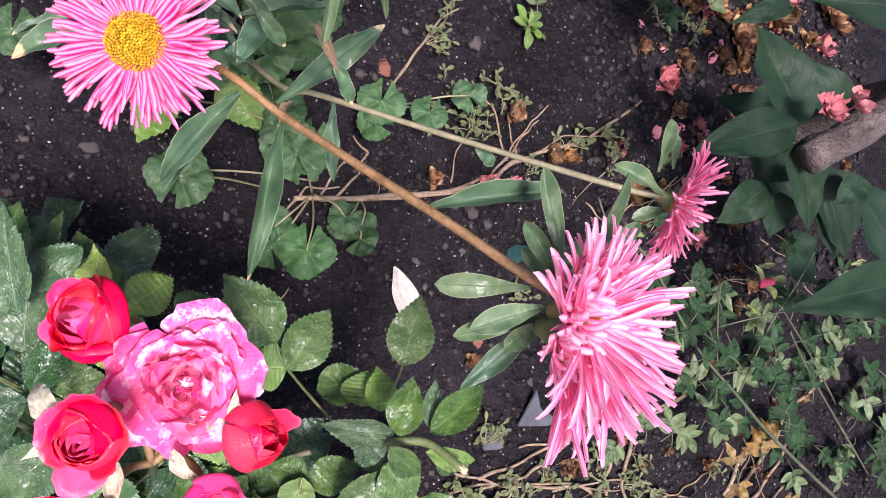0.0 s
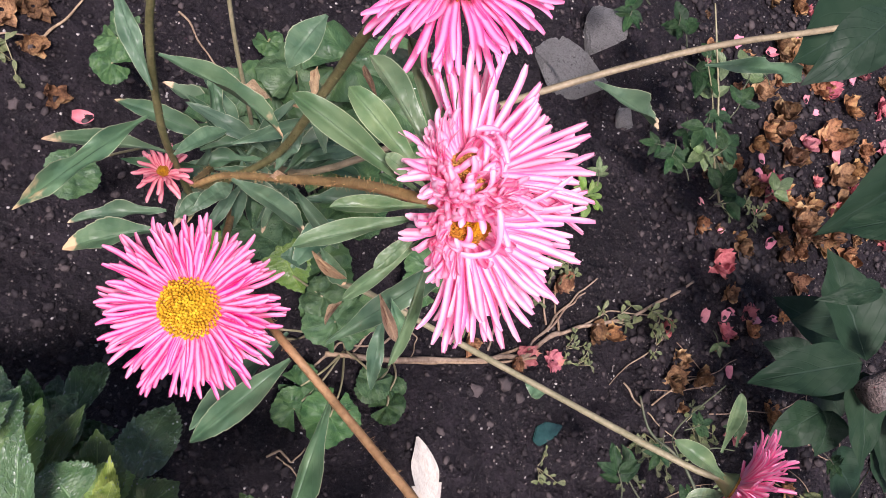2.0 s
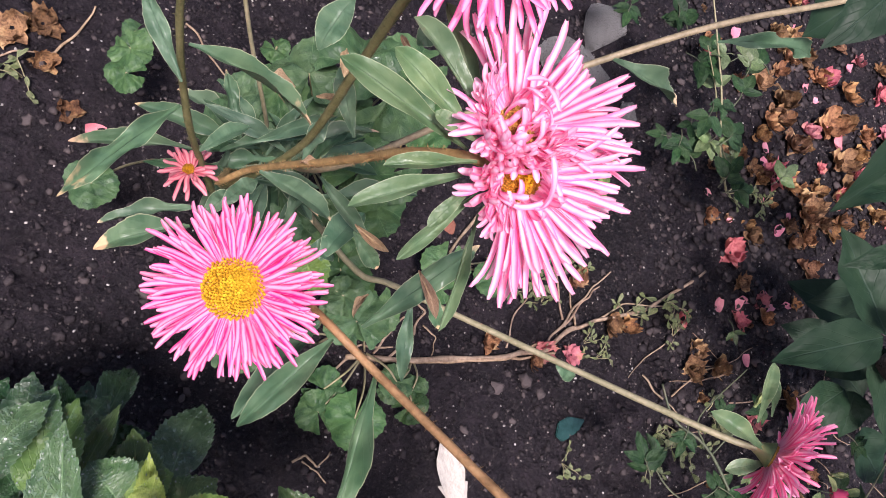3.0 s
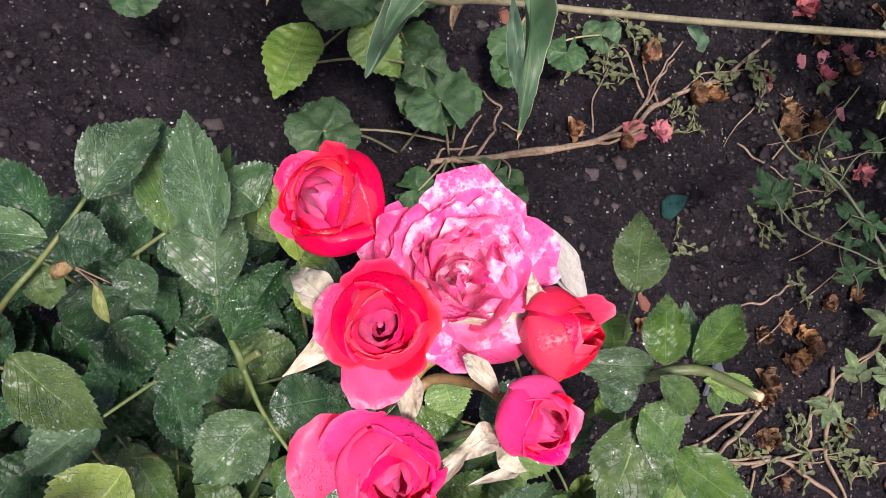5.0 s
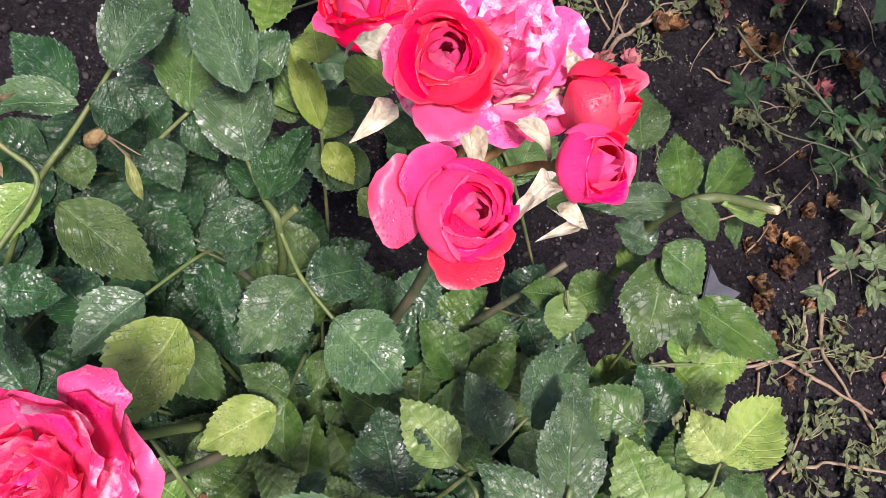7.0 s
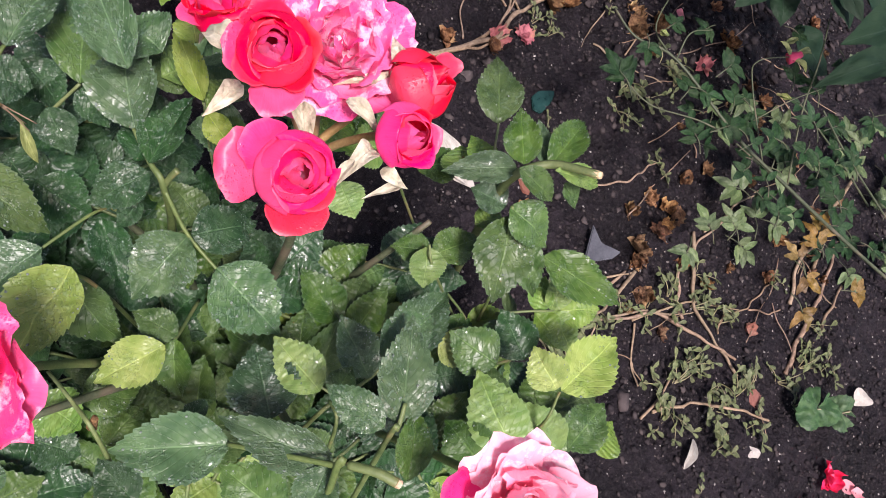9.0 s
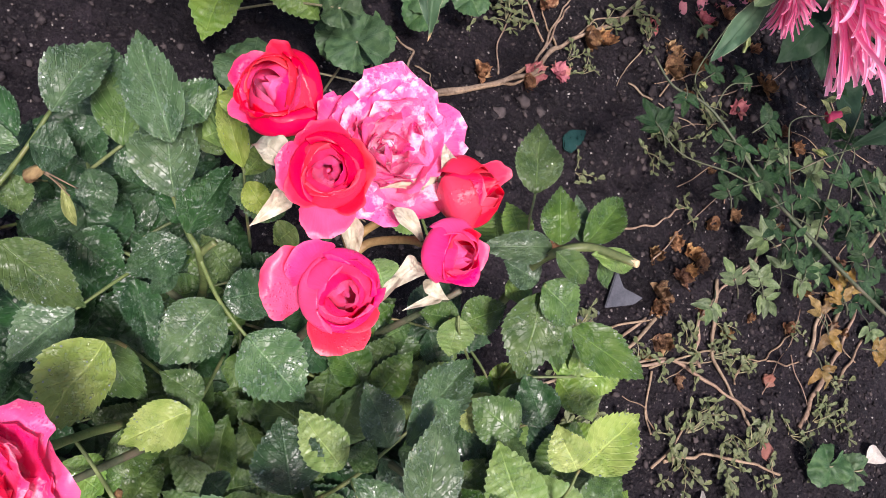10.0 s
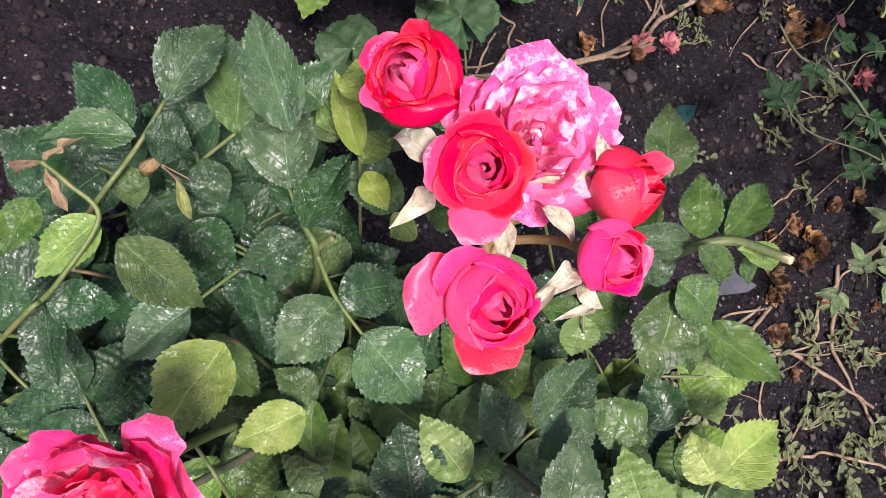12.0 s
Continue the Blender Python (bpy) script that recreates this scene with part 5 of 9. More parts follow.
st = stem("stalk", aster, [BASE, (-0.0252, 0.4045, 0.1899), (-0.0154, 0.397, 0.2457), (0.0064, 0.3799, 0.3366), (0.0135, 0.3683, 0.3881), (0.02, 0.3595, 0.4199), (0.0285, 0.3583, 0.4247)], 0.0018, 0.0016, BROWN_CANE, hairs=0.0018)
st = stem("stalk", aster, [BASE, (-0.0222, 0.4084, 0.1709), (-0, 0.406, 0.2657), (0.0019, 0.4117, 0.3437), (0.0009, 0.4131, 0.4033), (0.0084, 0.4202, 0.4241)], 0.0021, 0.0017, OLIVE, hairs=0.0018)
st = stem("stalk", aster, [(-0.002, 0.3655, 0.209), (0.006, 0.342, 0.280), (0.0157, 0.3221, 0.3275), (0.0382, 0.3030, 0.3450), (0.0742, 0.2647, 0.4018), (0.0930, 0.2450, 0.4290), (0.1053, 0.2384, 0.4335), (0.1131, 0.2357, 0.4317)], 0.0017, 0.0015, BROWN_CANE, hairs=0.0020)
st = stem("stalk", aster, [BASE, (0.0612, 0.3889, 0.1609), (0.0868, 0.3728, 0.195), (0.1599, 0.3441, 0.253), (0.2223, 0.3189, 0.3076), (0.2445, 0.3144, 0.3197)], 0.0021, 0.0016, PALE_STEM, hairs=0.0008)
st = stem("stalk", aster, [BASE, (0.0282, 0.4344, 0.172), (0.0808, 0.4608, 0.242), (0.1213, 0.4888, 0.2792), (0.1908, 0.5306, 0.3191), (0.2671, 0.5696, 0.3441), (0.3289, 0.6034, 0.3709)], 0.0022, 0.0017, TAN_STEM, hairs=0.0006)
st = stem("stalk", aster, [BASE, (-0.002, 0.3655, 0.209), (-0.0154, 0.3264, 0.3223)], 0.0024, 0.002, BROWN_CANE, hairs=0.0012)
st = stem("stalk", aster, [BASE, (0.0006, 0.4719, 0.1134), (-0.0296, 0.486, 0.1979), (-0.0471, 0.5012, 0.2419)], 0.0015, 0.0012, PALE_STEM)
leaf(aster, "t", (-0.0533, 0.3895, 0.315), (-0.0805, 0.3368, 0.3331), 0.0084)
leaf(aster, "a", (-0.0562, 0.4051, 0.2993), (-0.0818, 0.4389, 0.3032), 0.0078)
leaf(aster, "t", (-0.0566, 0.4129, 0.3202), (0.001, 0.408, 0.3084), 0.0091)
leaf(aster, "t", (-0.0417, 0.4023, 0.2346), (-0.0979, 0.3908, 0.2315), 0.0078)
leaf(aster, "t", (-0.0352, 0.3758, 0.2285), (-0.0757, 0.3586, 0.2227), 0.0084)
leaf(aster, "t", (-0.035, 0.3646, 0.2359), (-0.0741, 0.3452, 0.2295), 0.0125)
leaf(aster, "a", (-0.0402, 0.4005, 0.239), (-0.0208, 0.4243, 0.2366), 0.0091)
leaf(aster, "a", (-0.0241, 0.3783, 0.2329), (-0.0094, 0.4008, 0.2306), 0.0092)
leaf(aster, "a", (-0.0298, 0.3769, 0.2137), (-0.0165, 0.3964, 0.2108), 0.0107)
leaf(aster, "t", (-0.0129, 0.3916, 0.2637), (0.0305, 0.3842, 0.2529), 0.0108)
leaf(aster, "a", (0.0127, 0.395, 0.2719), (0.0447, 0.3768, 0.2597), 0.0074)
leaf(aster, "s", (0.0211, 0.3598, 0.4247), (-0.0184, 0.373, 0.4253), 0.0077)
leaf(aster, "s", (0.0214, 0.3609, 0.4298), (-0.0061, 0.3783, 0.4304), 0.0076)
leaf(aster, "s", (0.0228, 0.3651, 0.4307), (-0.0029, 0.389, 0.4322), 0.0064)
leaf(aster, "s", (0.0295, 0.3714, 0.4168), (0.0083, 0.4056, 0.4201), 0.0049)
leaf(aster, "s", (0.0248, 0.3676, 0.431), (0.0182, 0.3969, 0.4321), 0.0043)
leaf(aster, "s", (0.0282, 0.3689, 0.4309), (0.031, 0.402, 0.4317), 0.0039)
leaf(aster, "s", (0.0236, 0.365, 0.4305), (0.0209, 0.3859, 0.4291), 0.0046)
leaf(aster, "s", (0.0193, 0.3583, 0.4341), (0.0078, 0.364, 0.4306), 0.0044)
leaf(aster, "s", (0.022, 0.3546, 0.4305), (-0.0013, 0.3474, 0.4251), 0.0053)
leaf(aster, "s", (0.0232, 0.353, 0.428), (-0.007, 0.3364, 0.4211), 0.0056)
leaf(aster, "s", (0.0244, 0.3509, 0.4277), (0.016, 0.3369, 0.4196), 0.0042)
leaf(aster, "s", (0.0274, 0.35, 0.4222), (0.0116, 0.3277, 0.4131), 0.0043)
leaf(aster, "s", (0.0375, 0.3521, 0.4022), (0.038, 0.316, 0.3887), 0.0043)
leaf(aster, "s", (0.0432, 0.3518, 0.4064), (0.058, 0.3287, 0.3942), 0.0032)
leaf(aster, "a", (-0.0074, 0.4343, 0.3591), (-0.0148, 0.4139, 0.3496), 0.0116)
leaf(aster, "a", (-0.0008, 0.4145, 0.4238), (-0.0167, 0.4096, 0.4184), 0.006)
leaf(aster, "a", (0.0188, 0.416, 0.3925), (0.0111, 0.4089, 0.3859), 0.0085)
leaf(aster, "t", (0.0148, 0.4021, 0.3119), (0.0004, 0.4324, 0.3137), 0.0087)
leaf(aster, "t", (0.0028, 0.3993, 0.2738), (0.0092, 0.4252, 0.2728), 0.0082)
leaf(aster, "t", (0.0264, 0.3647, 0.3029), (0.0439, 0.3536, 0.2936), 0.0075)
leaf(aster, "t", (0.0639, 0.3541, 0.2979), (0.0806, 0.3359, 0.287), 0.007)
leaf(aster, "a", (0.0241, 0.3282, 0.2954), (-0.0022, 0.2802, 0.2821), 0.0093)
leaf(aster, "a", (0.0214, 0.3153, 0.3276), (-0.0041, 0.2771, 0.3181), 0.0108)
leaf(aster, "t", (0.0377, 0.3046, 0.3367), (0.0330, 0.2410, 0.3378), 0.0085)
leaf(aster, "t", (0.0437, 0.3292, 0.2872), (0.0913, 0.381, 0.2875), 0.0125)
leaf(aster, "a", (0.0742, 0.2647, 0.4018), (0.1176, 0.2764, 0.4211), 0.0080)
leaf(aster, "a", (0.087, 0.3607, 0.2221), (0.0947, 0.3166, 0.2079), 0.009)
leaf(aster, "a", (0.1637, 0.344, 0.2528), (0.1842, 0.3349, 0.244), 0.0079)
leaf(aster, "a", (0.0311, 0.3679, 0.2274), (0.0483, 0.4028, 0.2267), 0.017)
leaf(aster, "a", (0.0244, 0.372, 0.2287), (0.0416, 0.3759, 0.2223), 0.0141)
leaf(aster, "s", (0.1032, 0.2402, 0.4234), (0.0721, 0.2378, 0.4197), 0.0078)
leaf(aster, "s", (0.1082, 0.2354, 0.4281), (0.0845, 0.226, 0.4226), 0.0077)
leaf(aster, "s", (0.1133, 0.2333, 0.4193), (0.082, 0.2233, 0.4144), 0.0065)
leaf(aster, "s", (0.11, 0.2313, 0.4244), (0.0989, 0.221, 0.4175), 0.0065)
leaf(aster, "a", (0.1145, 0.2310, 0.4125), (0.0909, 0.2076, 0.4054), 0.0072)
leaf(aster, "s", (0.1117, 0.2408, 0.4285), (0.0974, 0.2598, 0.4275), 0.0061)
leaf(aster, "s", (0.1134, 0.2403, 0.4253), (0.0997, 0.2522, 0.423), 0.0053)
leaf(aster, "s", (0.1101, 0.2404, 0.4326), (0.0986, 0.2758, 0.434), 0.0058)
leaf(aster, "s", (0.1168, 0.2453, 0.431), (0.1341, 0.2822, 0.4299), 0.0052)
leaf(aster, "s", (0.1287, 0.2499, 0.4209), (0.1493, 0.2696, 0.4169), 0.0055)
leaf(aster, "s", (0.238, 0.3265, 0.3222), (0.2477, 0.358, 0.3215), 0.0076)
leaf(aster, "s", (0.2513, 0.3317, 0.3178), (0.2542, 0.3536, 0.3158), 0.0062)
leaf(aster, "s", (0.2467, 0.3138, 0.3216), (0.213, 0.3267, 0.3198), 0.0094)
leaf(aster, "s", (0.2494, 0.3093, 0.3187), (0.2301, 0.3023, 0.3129), 0.0075)
leaf(aster, "t", (0.1211, 0.4725, 0.3365), (0.1726, 0.4727, 0.3269), 0.0099)
leaf(aster, "a", (0.1949, 0.5216, 0.3246), (0.2848, 0.5568, 0.3196), 0.0104)
leaf(aster, "v", (0.0091, 0.3473, 0.3692), (0.0225, 0.3406, 0.3706), 0.0034, name="dry_leaf")
leaf(aster, "v", (0.043, 0.3452, 0.3454), (0.0552, 0.3285, 0.3449), 0.0044, name="dry_leaf")
leaf(aster, "v", (-0.0033, 0.4205, 0.346), (-0.0017, 0.4078, 0.3469), 0.0038, name="dry_leaf")
leaf(aster, "v", (-0.0253, 0.4214, 0.3001), (-0.0134, 0.4207, 0.3029), 0.0037, name="dry_leaf")
leaf(aster, "v", (-0.0043, 0.3851, 0.3099), (0.0045, 0.3852, 0.313), 0.0038, name="dry_leaf")
leaf(aster, "v", (0.0017, 0.4329, 0.2714), (0.018, 0.4329, 0.2739), 0.0045, name="dry_leaf")
leaf(aster, "v", (0.0015, 0.4007, 0.4008), (0.0067, 0.3926, 0.4028), 0.0021, name="dry_leaf")
leaf(aster, "v", (0.0681, 0.3625, 0.2024), (0.0617, 0.3475, 0.2038), 0.0048, name="dry_leaf")
aster_head(aster, (-0.0186, 0.3231, 0.3344), (-0.285, -0.299, 0.911), 0.03731, 0.01037, [(80, 0.0229, 3, 'flat', 9, 0.0106), (68, 0.0217, 12, 'flat', 10, 0.01), (40, 0.0182, 22, 'flat', 10, 0.0096)], "deep", 31, "open pink aster with a yellow disc", wide=0.50)
aster_head(aster, (0.0300, 0.3655, 0.4350), (-0.10, 0.24, 0.96), 0.03094, 0.0060, [(78, 0.0285, 8, 'flat', 8, 0.0076), (66, 0.0275, 18, 'flat', 9, 0.0074), (40, 0.0215, 30, 'flat', 12, 0.0070), (16, 0.0170, 44, 'in', 18, 0.0070), (7, 0.0240, 62, 'in', 16, 0.0064)], "pale", 32, "shaggy pale pink aster head facing up", short=((-0.868, -0.224, -0.442), (0.331, -0.926, -0.184)), wide=0.66, aged=True)
aster_head(aster, (0.0345, 0.3545, 0.4305), (0.20, -0.48, 0.86), 0.03094, 0.0060, [(78, 0.0275, 10, 'flat', 8, 0.0076), (66, 0.0265, 20, 'flat', 9, 0.0074), (40, 0.0210, 32, 'flat', 12, 0.0070), (16, 0.0170, 44, 'in', 18, 0.0070), (7, 0.0240, 62, 'in', 16, 0.0064)], "pale", 37, "shaggy pale pink aster head hanging over", short=((-0.868, -0.224, -0.442), (-0.331, 0.926, 0.184)), wide=0.66, aged=True)
aster_head(aster, (0.0116, 0.4164, 0.4376), (-0.382, 0.064, 0.922), 0.03094, 0.008918, [(60, 0.0223, -4, 'down', 10, 0.0082), (52, 0.0205, 12, 'flat', 10, 0.0082), (34, 0.0164, 35, 'up', 14, 0.0073)], "deep", 33, "pink aster with curling rays", single=False, wide=0.66)
aster_head(aster, (0.1140, 0.2340, 0.4365), (0.50, 0.04, 0.86), 0.03276, 0.0068, [(72, 0.0315, 14, 'flat', 8, 0.0082), (72, 0.0335, 28, 'flat', 9, 0.0077), (36, 0.0315, 44, 'flat', 10, 0.0066)], "pale", 34, "shaggy pink aster head seen from the side", short=((-0.885, -0.095, -0.455), (-0.62, 0.76, -0.10), (-0.30, 0.95, 0.0)), wide=0.72)
aster_head(aster, (0.1120, 0.2260, 0.4325), (0.45, -0.24, 0.86), 0.03276, 0.0068, [(72, 0.0290, 14, 'flat', 8, 0.0082), (72, 0.0320, 28, 'flat', 9, 0.0077), (36, 0.0295, 44, 'flat', 10, 0.0066)], "pale", 38, "shaggy pink aster head hanging down", short=((-0.885, -0.095, -0.455),), wide=0.72)
aster_head(aster, (0.2494, 0.3124, 0.322), (0.76, -0.36, 0.54), 0.03003, 0.00728, [(60, 0.0272, 12, 'flat', 9, 0.0073), (56, 0.0268, 26, 'flat', 10, 0.0070), (40, 0.0240, 42, 'flat', 12, 0.0064)], "rose", 35, "pink aster head seen side-on", single=False, wide=0.72)
aster_head(aster, (-0.0420, 0.3950, 0.2213), (-0.25, 0.10, 0.96), 0.0130, 0.0030, [(14, 0.0135, -10, 'down', 16, 0.0032), (14, 0.012, 25, 'flat', 18, 0.003), (9, 0.010, 55, 'flat', 16, 0.0027)], "faded", 36, "small faded coral aster going over", single=False, wide=1.7, aged=True)

def aster_foliage():
    """Narrow lower leaves set alternately round the foot of the stalks."""
    rng = random.Random(77)
    for k in range(46):
        f = rng.uniform(0.25, 0.75)
        foot = Vector(BASE).lerp(Vector((rng.choice((-0.035, 0.0, 0.03)), 0.385, 0.27)), f) + Vector((rng.uniform(-0.012, 0.012), rng.uniform(-0.012, 0.012), 0))
        a = rng.uniform(0, 6.28)
        long = rng.uniform(0.035, 0.06)
        tip = foot + Vector((math.cos(a) * 0.95, math.sin(a) * 0.95, rng.uniform(-0.1, 0.45))).normalized() * long
        leaf(aster, "t" if k % 3 == 0 else "a", foot, tip, long * rng.uniform(0.15, 0.22), FACE, rng.uniform(-30, 30))


aster_foliage()

# ---- lilac sapling ----
lilac = thing("lilac_sapling", (0.6584, 0.5193, 0), "lilac sapling with dull dark leaves and a bare trunk", "lilac")
stem("trunk", lilac, [(0.6584, 0.5193, -0.01), (0.6484, 0.5193, 0.08), (0.6084, 0.4993, 0.2318), (0.5194, 0.4358, 0.2218), (0.4865, 0.4101, 0.2098)], 0.017, 0.0135, BARK, 14, 0.25, "rough brown trunk sawn off short")
leaf(lilac, "k", (0.533, 0.642, 0.26), (0.371, 0.498, 0.25), 0.0650)
leaf(lilac, "k", (0.341, 0.639, 0.34), (0.247, 0.545, 0.33), 0.0750)
leaf(lilac, "k", (0.626, 0.566, 0.23), (0.474, 0.55, 0.22), 0.0562)
leaf(lilac, "k", (0.475, 0.436, 0.215), (0.436, 0.517, 0.205), 0.0500)
leaf(lilac, "k", (0.569, 0.462, 0.2), (0.489, 0.512, 0.19), 0.0400)
leaf(lilac, "k", (0.457, 0.43, 0.225), (0.361, 0.391, 0.215), 0.0375)
leaf(lilac, "k", (0.493, 0.432, 0.2), (0.524, 0.359, 0.185), 0.0375)
leaf(lilac, "k", (0.526, 0.424, 0.19), (0.587, 0.347, 0.17), 0.0325)
leaf(lilac, "k", (0.666, 0.329, 0.15), (0.544, 0.299, 0.15), 0.0325)
leaf(lilac, "k", (0.501, 0.402, 0.16), (0.453, 0.362, 0.15), 0.0350)
leaf(lilac, "k", (0.497, 0.439, 0.15), (0.452, 0.447, 0.14), 0.0325)
leaf(lilac, "k", (0.584, 0.516, 0.15), (0.474, 0.471, 0.15), 0.0500)
leaf(lilac, "k", (0.555, 0.407, 0.21), (0.532, 0.384, 0.2), 0.0250)
leaf(lilac, "k", (0.55, 0.411, 0.13), (0.549, 0.368, 0.12), 0.0375)
leaf(lilac, "k", (0.557, 0.4231, 0.1825), (0.5919, 0.3478, 0.161), 0.0638)
leaf(lilac, "k", (0.5791, 0.3205, 0.2319), (0.4558, 0.2874, 0.2285), 0.0442)
leaf(lilac, "k", (0.6206, 0.419, 0.1578), (0.7203, 0.3587, 0.1341), 0.0628)
leaf(lilac, "k", (0.551, 0.4593, 0.1397), (0.5204, 0.4171, 0.1282), 0.0531)
leaf(lilac, "k", (0.6082, 0.4905, 0.0913), (0.5016, 0.5066, 0.0956), 0.0500)
leaf(lilac, "k", (0.5995, 0.3807, 0.0923), (0.6611, 0.344, 0.0755), 0.0511)
leaf(lilac, "k", (0.2088, 0.5113, 0.418), (0.179, 0.4715, 0.4053), 0.0255)
leaf(lilac, "k", (0.2992, 0.4263, 0.3548), (0.2644, 0.4093, 0.3478), 0.0124)
leaf(lilac, "k", (0.6351, 0.424, 0.072), (0.552, 0.4707, 0.0825), 0.0416)
leaf(lilac, "k", (0.317, 0.4709, 0.362), (0.2621, 0.4439, 0.3543), 0.0216)

# ---- miniature rose ----
mini = thing("miniature_rose", (0.782, 0.118, 0), "thin straggling miniature rose with small dark leaves and a red bud", "rose bush")
stem("cane", mini, [(0.854, 0.075, 0), (0.6225, 0.1746, 0.0675), (0.5456, 0.2192, 0.0843), (0.4787, 0.2612, 0.098), (0.4137, 0.33, 0.1073), (0.3766, 0.3509, 0.1029), (0.3612, 0.3778, 0.1012)], 0.002088, 0.000928, DARK_CANE)
stem("cane", mini, [(0.4787, 0.2597, 0.0978), (0.4395, 0.2798, 0.0929), (0.3948, 0.2942, 0.0874), (0.3689, 0.3149, 0.0882)], 0.000986, 0.00058, DARK_CANE)
stem("cane", mini, [(0.5559, 0.2206, 0.0766), (0.5553, 0.2834, 0.1118), (0.5742, 0.3285, 0.1287), (0.5979, 0.3774, 0.1376)], 0.000986, 0.000638, DARK_CANE)
stem("cane", mini, [(0.4137, 0.33, 0.1073), (0.4238, 0.3493, 0.1198), (0.4489, 0.3537, 0.122)], 0.000754, 0.000522, DARK_CANE)
stem("cane", mini, [(0.5194, 0.2401, 0.0847), (0.4786, 0.301, 0.1258), (0.4733, 0.3159, 0.1412), (0.5066, 0.3173, 0.1527)], 0.000754, 0.000522, DARK_CANE)
stem("cane", mini, [(0.5044, 0.2792, 0.0978), (0.5312, 0.2906, 0.1196), (0.5732, 0.3024, 0.1248)], 0.000696, 0.000464, DARK_CANE)
stem("cane", mini, [(0.4047, 0.3367, 0.1076), (0.388, 0.3563, 0.1182), (0.4258, 0.4032, 0.1272)], 0.000696, 0.000464, DARK_CANE)
stem("cane", mini, [(0.836, 0.141, 0.01), (0.6451, 0.2424, 0.0874), (0.5721, 0.2816, 0.1219)], 0.001276, 0.000812, DARK_CANE)
stem("cane", mini, [(0.811, 0.064, 0), (0.7659, 0.1867, -0.0406), (0.6728, 0.2479, -0.0162), (0.5459, 0.2793, 0.0386)], 0.001624, 0.000812, DARK_CANE)
stem("cane", mini, [(0.871, 0.102, 0), (0.844, 0.1921, -0.0234), (0.7255, 0.266, 0.0237), (0.6304, 0.3173, 0.0592)], 0.001624, 0.000812, DARK_CANE)
spray(mini, "n", (0.4655, 0.2933, 0.0775), (0.4484, 0.2956, 0.0805), 0.016, 1, thick=0.0005, mat=DARK_CANE, slim=0.66)
spray(mini, "n", (0.526, 0.3146, 0.0734), (0.5321, 0.296, 0.0764), 0.018, 1, thick=0.0005, mat=DARK_CANE, slim=0.66)
spray(mini, "n", (0.5333, 0.2796, 0.0803), (0.5371, 0.2593, 0.0833), 0.019, 1, thick=0.0005, mat=DARK_CANE, slim=0.66)
spray(mini, "n", (0.4163, 0.2427, 0.1083), (0.4119, 0.2601, 0.1113), 0.016, 2, thick=0.0005, mat=DARK_CANE, slim=0.66)
spray(mini, "n", (0.431, 0.304, 0.1293), (0.4507, 0.3159, 0.1323), 0.021, 2, thick=0.0005, mat=DARK_CANE, slim=0.66)
spray(mini, "n", (0.5672, 0.3106, 0.0959), (0.5758, 0.3281, 0.0989), 0.018, 2, thick=0.0005, mat=DARK_CANE, slim=0.66)
spray(mini, "n", (0.4686, 0.2307, 0.1131), (0.4537, 0.2235, 0.1161), 0.015, 2, thick=0.0005, mat=DARK_CANE, slim=0.66)
spray(mini, "n", (0.5141, 0.2433, 0.1187), (0.496, 0.2527, 0.1217), 0.019, 2, thick=0.0005, mat=DARK_CANE, slim=0.66)
spray(mini, "n", (0.5173, 0.2085, 0.0839), (0.5162, 0.2262, 0.0869), 0.016, 1, thick=0.0005, mat=DARK_CANE, slim=0.66)
spray(mini, "n", (0.5763, 0.2231, 0.0943), (0.5827, 0.2411, 0.0973), 0.017, 2, thick=0.0005, mat=DARK_CANE, slim=0.66)
spray(mini, "n", (0.5457, 0.2477, 0.1264), (0.5422, 0.2688, 0.1294), 0.019, 2, thick=0.0005, mat=DARK_CANE, slim=0.66)
spray(mini, "n", (0.384, 0.3303, 0.0914), (0.3644, 0.3228, 0.0944), 0.019, 2, thick=0.0005, mat=DARK_CANE, slim=0.66)
spray(mini, "n", (0.4259, 0.3065, 0.1041), (0.4427, 0.2991, 0.1071), 0.017, 2, thick=0.0005, mat=DARK_CANE, slim=0.66)
spray(mini, "n", (0.4137, 0.3612, 0.0996), (0.4283, 0.3695, 0.1026), 0.015, 2, thick=0.0005, mat=DARK_CANE, slim=0.66)
spray(mini, "n", (0.3554, 0.2937, 0.1061), (0.3449, 0.3151, 0.1091), 0.022, 2, thick=0.0005, mat=DARK_CANE, slim=0.66)
spray(mini, "n", (0.464, 0.2797, 0.1079), (0.4702, 0.2956, 0.1109), 0.016, 2, thick=0.0005, mat=DARK_CANE, slim=0.66)
spray(mini, "n", (0.6089, 0.1981, 0.0811), (0.6268, 0.1937, 0.0841), 0.017, 2, thick=0.0005, mat=DARK_CANE, slim=0.66)
spray(mini, "n", (0.5072, 0.1767, 0.0895), (0.5166, 0.1936, 0.0925), 0.018, 2, thick=0.0005, mat=DARK_CANE, slim=0.66)
spray(mini, "n", (0.4505, 0.2414, 0.1188), (0.4668, 0.2473, 0.1218), 0.016, 1, thick=0.0005, mat=DARK_CANE, slim=0.66)
spray(mini, "n", (0.4443, 0.2658, 0.0987), (0.4675, 0.2719, 0.1017), 0.022, 2, thick=0.0005, mat=DARK_CANE, slim=0.66)
spray(mini, "n", (0.4151, 0.2944, 0.0997), (0.4288, 0.3076, 0.1027), 0.017, 2, thick=0.0005, mat=DARK_CANE, slim=0.66)
